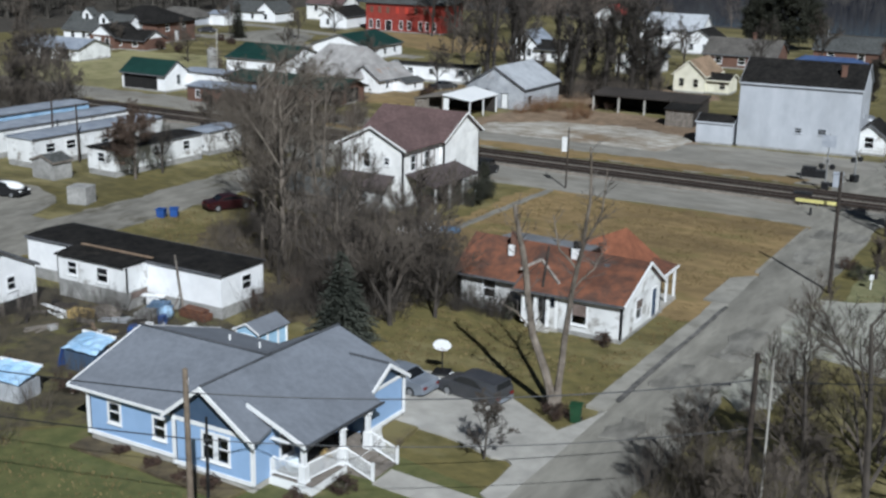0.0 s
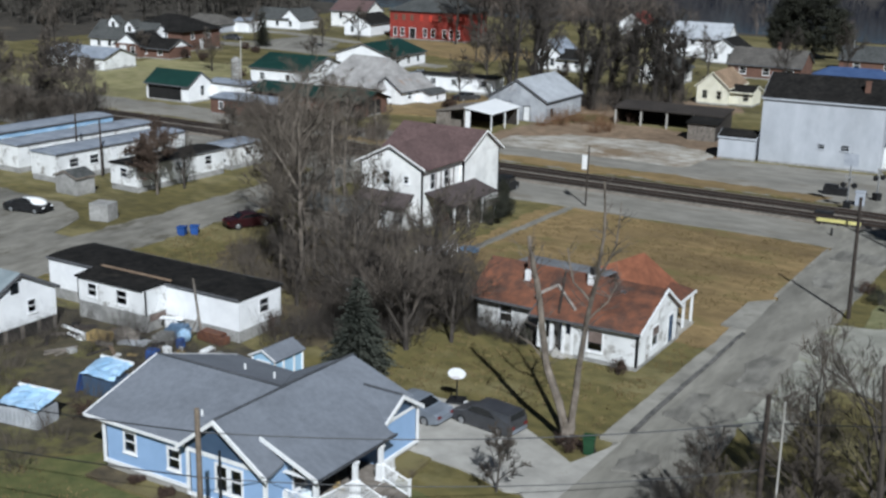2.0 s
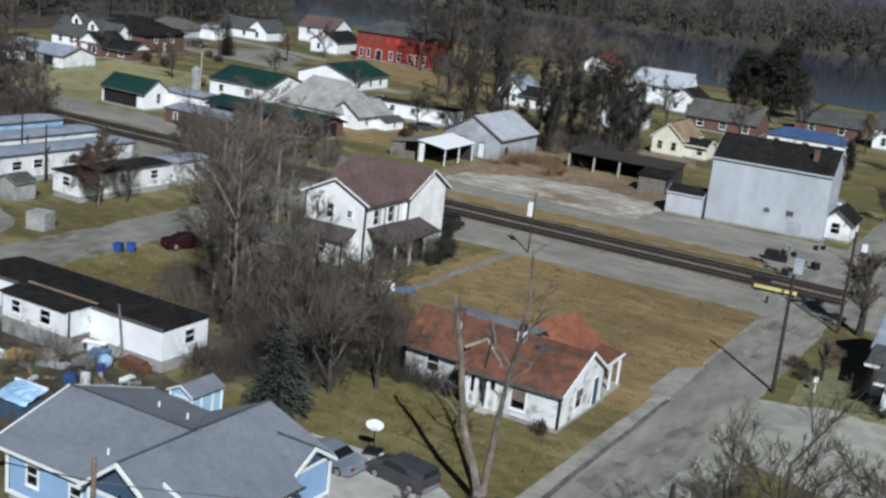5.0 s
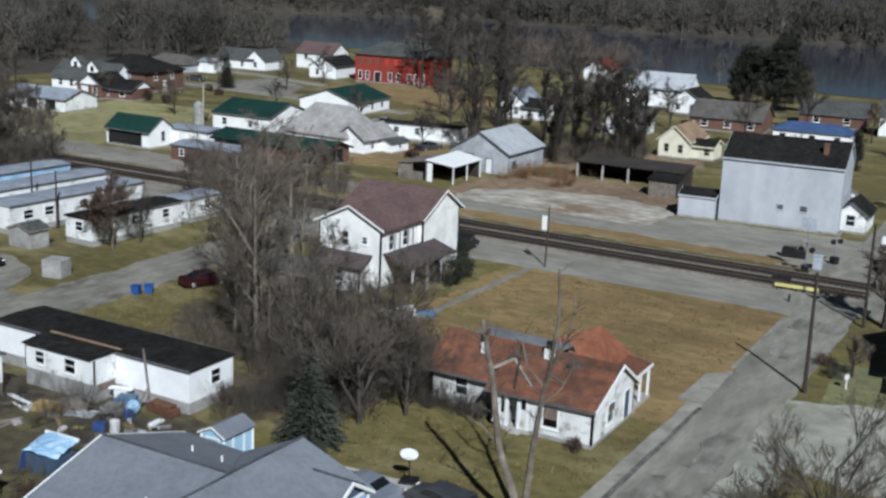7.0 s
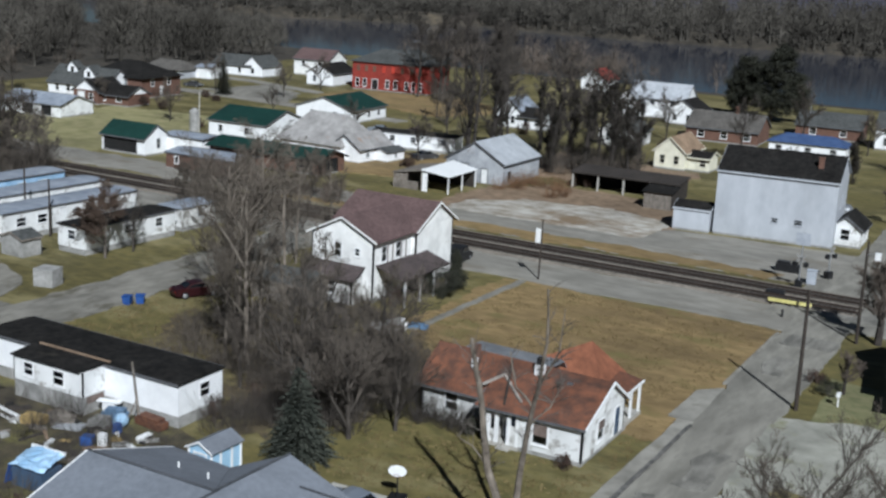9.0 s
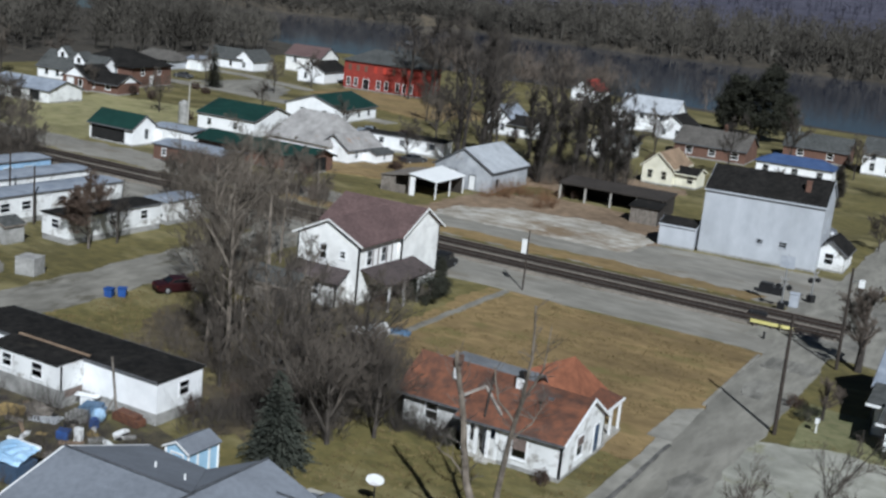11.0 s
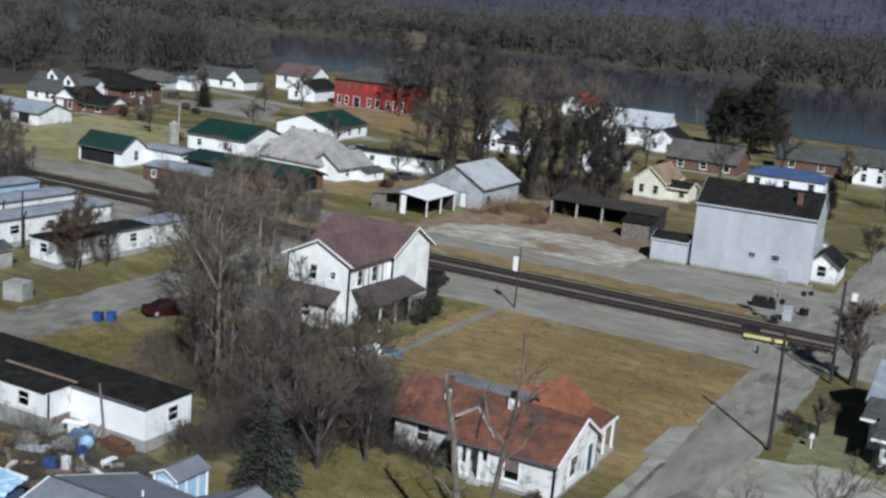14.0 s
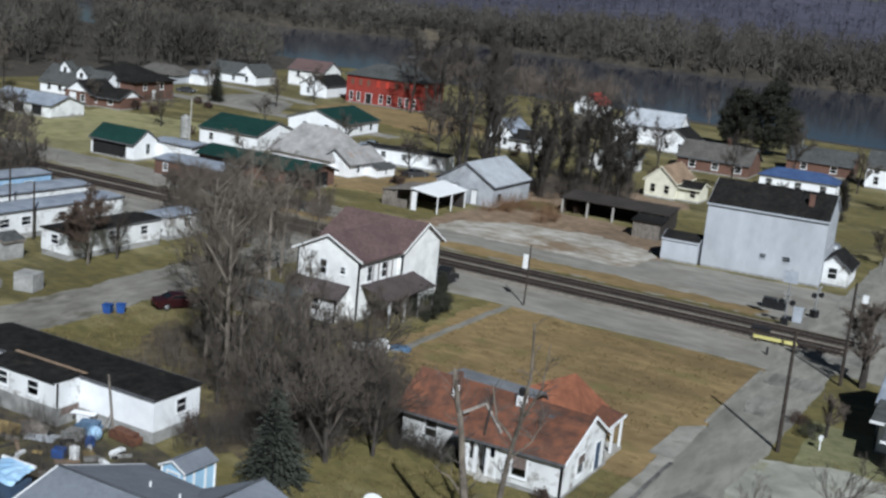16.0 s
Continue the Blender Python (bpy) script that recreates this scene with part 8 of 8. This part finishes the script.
heap("plank", "long white plank lying on the ground", -59.4, 53.0, -10, [(-1.9, -0.15, 0.02, 1.9, 0.15, 0.12, 0)], M_TRIM, "plank")
heap("plank", "short white plank lying on the ground", -58.8, 52.2, -14, [(-1.0, -0.1, 0.02, 1.0, 0.1, 0.1, 0)], M_TRIM, "plank")
heap("crate", "yellow-brown wooden crate on the ground", -57.0, 52.8, 12, [(-0.8, -0.5, 0, 0.8, 0.5, 0.55, 0), (-0.3, -0.65, 0.0, 1.5, -0.5, 0.12, -14)], M_PLY, "crate")
heap("plank", "tan board leaning over debris", -54.6, 51.6, -35, [(-0.9, -0.12, 0.1, 0.9, 0.12, 0.2, 0)], M_POLET, "plank")
heap("sheet_metal", "grey sheet metal scrap", -54.6, 53.6, 20, [(-1.0, -0.6, 0.05, 1.0, 0.6, 0.15, 0)], M_GALV, "scrap")
heap("rusty_tank", "rusty orange-brown metal box by the skirting", -50.4, 56.9, -6, [(-1.2, -0.5, 0.05, 1.2, 0.4, 0.55, 0), (-1.0, -0.45, 0.5, 0.9, 0.35, 0.75, 2)], M_RUST, "scrap")
heap("debris_pile", "pile of dark mixed debris", -56.0, 54.2, 0, [(-1.1, -0.6, 0, 0.9, 0.5, 0.35, 9), (-0.6, -0.5, 0.3, 0.8, 0.3, 0.6, -20), (-0.2, -0.7, 0.0, 1.4, -0.1, 0.25, 33)], M_WOODGREY)
heap("debris_pile", "pile of grey mixed debris", -53.0, 54.8, 30, [(-0.8, -0.5, 0, 0.7, 0.4, 0.5, 15), (-0.4, -0.4, 0.45, 0.6, 0.3, 0.8, -12)], M_SKIRT)
heap("debris_pile", "scattered dark boards on the ground", -57.5, 49.8, 70, [(-1.2, -0.12, 0.02, 1.2, 0.12, 0.1, 5), (-1.0, 0.1, 0.06, 1.0, 0.3, 0.14, -8), (-0.7, -0.5, 0.02, 0.9, -0.3, 0.1, 20)], M_WOODGREY)
rgc = random.Random(77)
for k in range(52):
    x, y = rgc.uniform(-61, -45.5), rgc.uniform(49.5, 55.0)
    a, b, c = rgc.uniform(0.2, 0.9), rgc.uniform(0.06, 0.28), rgc.uniform(0.05, 0.38)
    m, lab = rgc.choice(((M_WOODGREY, "weathered grey board lying in the yard"), (M_TIE, "dark rotten timber lying in the yard"), (M_POLET, "tan wooden offcut lying in the yard"), (M_SKIRT, "grey block lying in the yard"), (M_DARK, "black rubbish bag lying in the yard"), (M_TIE, "dark rotten timber lying in the yard"), (M_TRIM, "white plastic scrap lying in the yard"), (M_PLY, "yellowed plywood offcut lying in the yard")))
    heap("scrap", lab, x, y, rgc.uniform(0, 180), [(-a, -b, 0.0, a, b, c, 0)], m, "scrap")
heap("white_box", "small white box in the yard", -50.6, 52.6, 10, [(-0.25, -0.2, 0, 0.25, 0.2, 0.9, 0)], M_TRIM, "box")
heap("blue_crate", "dark blue plastic crate in the yard", -51.6, 52.3, 25, [(-0.4, -0.35, 0, 0.4, 0.35, 0.6, 0)], M_BLUEP, "crate")
heap("blue_crate", "blue plastic crate beside a drum", -51.4, 54.7, 5, [(-0.2, -0.25, 0, 0.2, 0.25, 0.7, 0)], M_BLUEP, "crate")
heap("tarp_bundle", "folded pale blue tarpaulin bundle", -52.9, 56.1, 15, [(-0.9, -0.4, 0, 0.8, 0.4, 0.7, 0), (-0.6, -0.35, 0.65, 0.7, 0.3, 1.0, 8)], M_DIMBLUE, "tarpaulin")
heap("white_board", "white board lying on a bundle", -54.0, 56.7, 18, [(-0.9, -0.3, 1.0, 0.8, 0.3, 1.08, 0), (-0.5, -0.2, 0, 0.4, 0.2, 1.0, 0)], M_TRIM, "board")
bm = bmesh.new()
ball(bm, (0, 0, 0.5), 0.48, 0.48, 0.5, 14, 9)
single("globe_drum", bm, M_TARP, pose(-51.9, 55.6, 0), "round pale blue plastic drum", "drum", smooth=True)
heap("water_tub", "square grey tank beside the street", -81.8, 76.6, 15, [(-1.0, -0.9, 0, 1.0, 0.9, 1.7, 0)], M_SKIRT, "tank")
bm = bmesh.new()
tube(bm, (-0.9, 0, 0.75), (0.9, 0, 0.75), 0.62, 0.62, 14)
box(bm, -0.6, -0.3, 0, -0.5, 0.3, 0.4)
box(bm, 0.5, -0.3, 0, 0.6, 0.3, 0.4)
single("propane_tank", bm, M_TRIM, pose(-48.3, 84.2, 0, 0, 0, 70), "white horizontal propane tank on feet", "tank")
heap("tarp_bundle", "blue tarpaulin lying on the grass", -47.6, 86.9, 15, [(-0.9, -0.4, 0, 0.9, 0.4, 0.3, 0), (-0.5, -0.3, 0.25, 0.6, 0.3, 0.45, 10)], M_DIMBLUE, "tarpaulin")
heap("white_board", "stack of white boards on the grass", -50.4, 84.6, 15, [(-1.1, -0.4, 0, 0.9, 0.4, 0.3, 0), (-0.8, -0.35, 0.3, 1.0, 0.35, 0.5, 6)], M_WHITEP, "boards")
patch("mulch_bed", [(-42.2, 37.9), (-31.6, 37.5), (-31.4, 38.8), (-42.2, 39.2)], M_LITTER, "brown mulch bed along the foundation", "mulch", 0.03, 0.15, 1.0, 41)
patch("mulch_bed", [(-29.9, 46.8), (-28.0, 46.9), (-28.2, 49.3), (-29.9, 49.4)], M_LITTER, "brown mulch bed by the porch", "mulch", 0.07, 0.15, 1.0, 42)
bm = bmesh.new()
tube(bm, (0, 0, 0), (0, 0, 3.6), 0.9, 0.9, 18)
tube(bm, (0, 0, 3.6), (0, 0, 4.1), 0.9, 0.2, 18)
single("storage_silo", bm, M_SKIRT, pose(-138.8, 162.0, 0), "pale cylindrical silo beside a green-roofed building", "silo")


# ---- far village ----
T_V = bare_tree(131, -150.0, 168.0, "small bare garden tree in the village", 6.0, 1.0, 3, 7, 0.14, bark=M_TIE, twig=M_MIDTWIG, first=0.2, smallest=0.03, group="village trees")
copies(T_V, [(-143.0, 190.0, 0.8, 40), (-160.0, 216.0, 1.0, 90), (-119.0, 214.0, 1.2, 130), (-117.0, 180.0, 0.9, 170), (-103.0, 190.0, 1.2, 210), (-93.0, 163.0, 1.0, 250), (-111.0, 204.0, 1.3, 290),
             (-178.0, 214.0, 1.1, 330), (-164.0, 236.0, 1.2, 15), (-84.0, 214.0, 1.3, 55), (-72.0, 222.0, 1.2, 95), (-50.0, 240.0, 1.3, 135), (-36.0, 232.0, 1.1, 175), (-26.0, 214.0, 1.2, 215), (-205.0, 196.0, 1.2, 5), (-204.0, 178.0, 1.4, 65)])
for k, (x, y, r, hh) in enumerate(((-171.0, 202.5, 1.1, 1.6), (-165.0, 198.5, 1.0, 1.3), (-163.0, 180.0, 1.2, 1.9), (-168.5, 180.5, 1.2, 2.2), (-141.5, 166.5, 0.9, 1.4), (-129.0, 190.0, 1.0, 1.6), (-147.0, 248.5, 0.9, 1.2),
                                    (-91.5, 157.0, 1.1, 1.5), (-66.5, 205.0, 1.5, 2.4), (-73.0, 204.0, 1.6, 2.2), (-95.0, 206.0, 1.4, 2.2), (-80.5, 249.0, 1.4, 2.0), (-69.0, 224.0, 1.2, 1.6))):
    leafy("shrub", x, y, "dark leafless village shrub beside a house", r, r, hh, M_BROWNLEAF, 30, 50, 0.16, 0.05, "shrub", "village shrubs", 400 + k)
car("dark car parked beside the far lane", -186.5, 216.0, 12, M_CHAR)
car("dark red car parked beside a white house", -109.0, 188.5, 200, M_MAROON)
car("silver car parked behind the mobile home", -115.0, 186.0, 20, M_SILVER)
car("white-fronted dark car beside the barn wing", -93.5, 166.0, 70, M_CHAR)


def boat():
    t = thing("river_boat", -282.0, 480.0, -6.0, 8, "small dark boat on the river", "boat")
    bm = bmesh.new()
    ring = [(-3.4, -1.1), (2.2, -1.1), (3.8, 0.0), (2.2, 1.1), (-3.4, 1.1)]
    lo = [bm.verts.new((x * 0.9, y * 0.8, -0.2)) for x, y in ring]
    hi = [bm.verts.new((x, y, 0.8)) for x, y in ring]
    bm.faces.new(lo[::-1])
    bm.faces.new(hi)
    for i in range(5):
        bm.faces.new((lo[i], lo[(i + 1) % 5], hi[(i + 1) % 5], hi[i]))
    part("hull", bm, M_BLACKMETAL, t)
    bm = bmesh.new()
    prism(bm, [(-2.0, -0.8, 0.8), (1.2, -0.8, 0.8), (0.8, -0.7, 2.0), (-1.9, -0.7, 2.0)], (0, 1.5, 0))
    part("cabin", bm, M_ROOFEDGE, t)


boat()


# ---- things on the blue house porch ----
M_FOIL = shade("clear_plastic_wrap", (0.45, 0.52, 0.56), (0.7, 0.74, 0.76), 3.0, rough=0.35, bump=0.8, blotch=0.2, big=0.4)
bm = bmesh.new()
for cx, cy, cz, r in ((0, 0, 0.3, 0.42), (0.45, 0.15, 0.25, 0.32), (-0.3, 0.3, 0.28, 0.34), (0.1, 0.25, 0.6, 0.26)):
    ball(bm, (cx, cy, cz), r, r * 0.8, r * 0.95, 10, 7)
single("wrapped_bundle", bm, M_FOIL, pose(-30.3, 41.0, 0.52), "plastic-wrapped bundle standing on the porch deck", "bundle", smooth=True)


def porch_bench():
    t = thing("porch_bench", -30.7, 44.2, 0.5, 90, "dark wooden bench against the porch wall", "bench")
    for y in (-0.18, 0.0, 0.18):
        bm = bmesh.new()
        box(bm, -0.7, y - 0.07, 0.42, 0.7, y + 0.07, 0.46)
        part("seat", bm, M_TIE, t)
    bm = bmesh.new()
    box(bm, -0.7, 0.24, 0.6, 0.7, 0.28, 0.9)
    part("backrest", bm, M_TIE, t)
    for x in (-0.62, 0.62):
        for y in (-0.2, 0.24):
            bm = bmesh.new()
            box(bm, x - 0.04, y - 0.04, 0, x + 0.04, y + 0.04, 0.42 if y < 0 else 0.9)
            part("leg", bm, M_TIE, t)


porch_bench()


def flower_pot():
    t = thing("flower_pot", -29.1, 42.0, 0.5, 0, "ochre flowering plant in a pot by the railing", "potted plant")
    bm = bmesh.new()
    tube(bm, (0, 0, 0), (0, 0, 0.5), 0.15, 0.21, 10)
    part("pot", bm, M_BOARD, t)
    rg = random.Random(9)
    verts, faces = [], []
    for k in range(260):
        d = Vector((rg.gauss(0, 1), rg.gauss(0, 1), rg.gauss(0, 1))).normalized() * rg.random() ** 0.5 * 0.3
        p = Vector((0, 0, 0.75)) + d
        o, o2 = (Vector((rg.uniform(-1, 1), rg.uniform(-1, 1), rg.uniform(-1, 1))) * 0.08 for _ in range(2))
        n = len(verts)
        verts.extend((p, p + o, p + o2))
        faces.append((n, n + 1, n + 2))
    raw("foliage", verts, faces, M_PLY, t)


flower_pot()


# ---- tank between the hall and the cottage ----
bm = bmesh.new()
tube(bm, (0, 0, 0), (0, 0, 2.4), 1.1, 1.1, 16)
ball(bm, (0, 0, 2.4), 1.1, 1.1, 0.7, 16, 8)
single("storage_tank", bm, M_ALU, pose(-26.2, 160.5, 0), "pale metal tank with a domed top behind the hall", "tank")
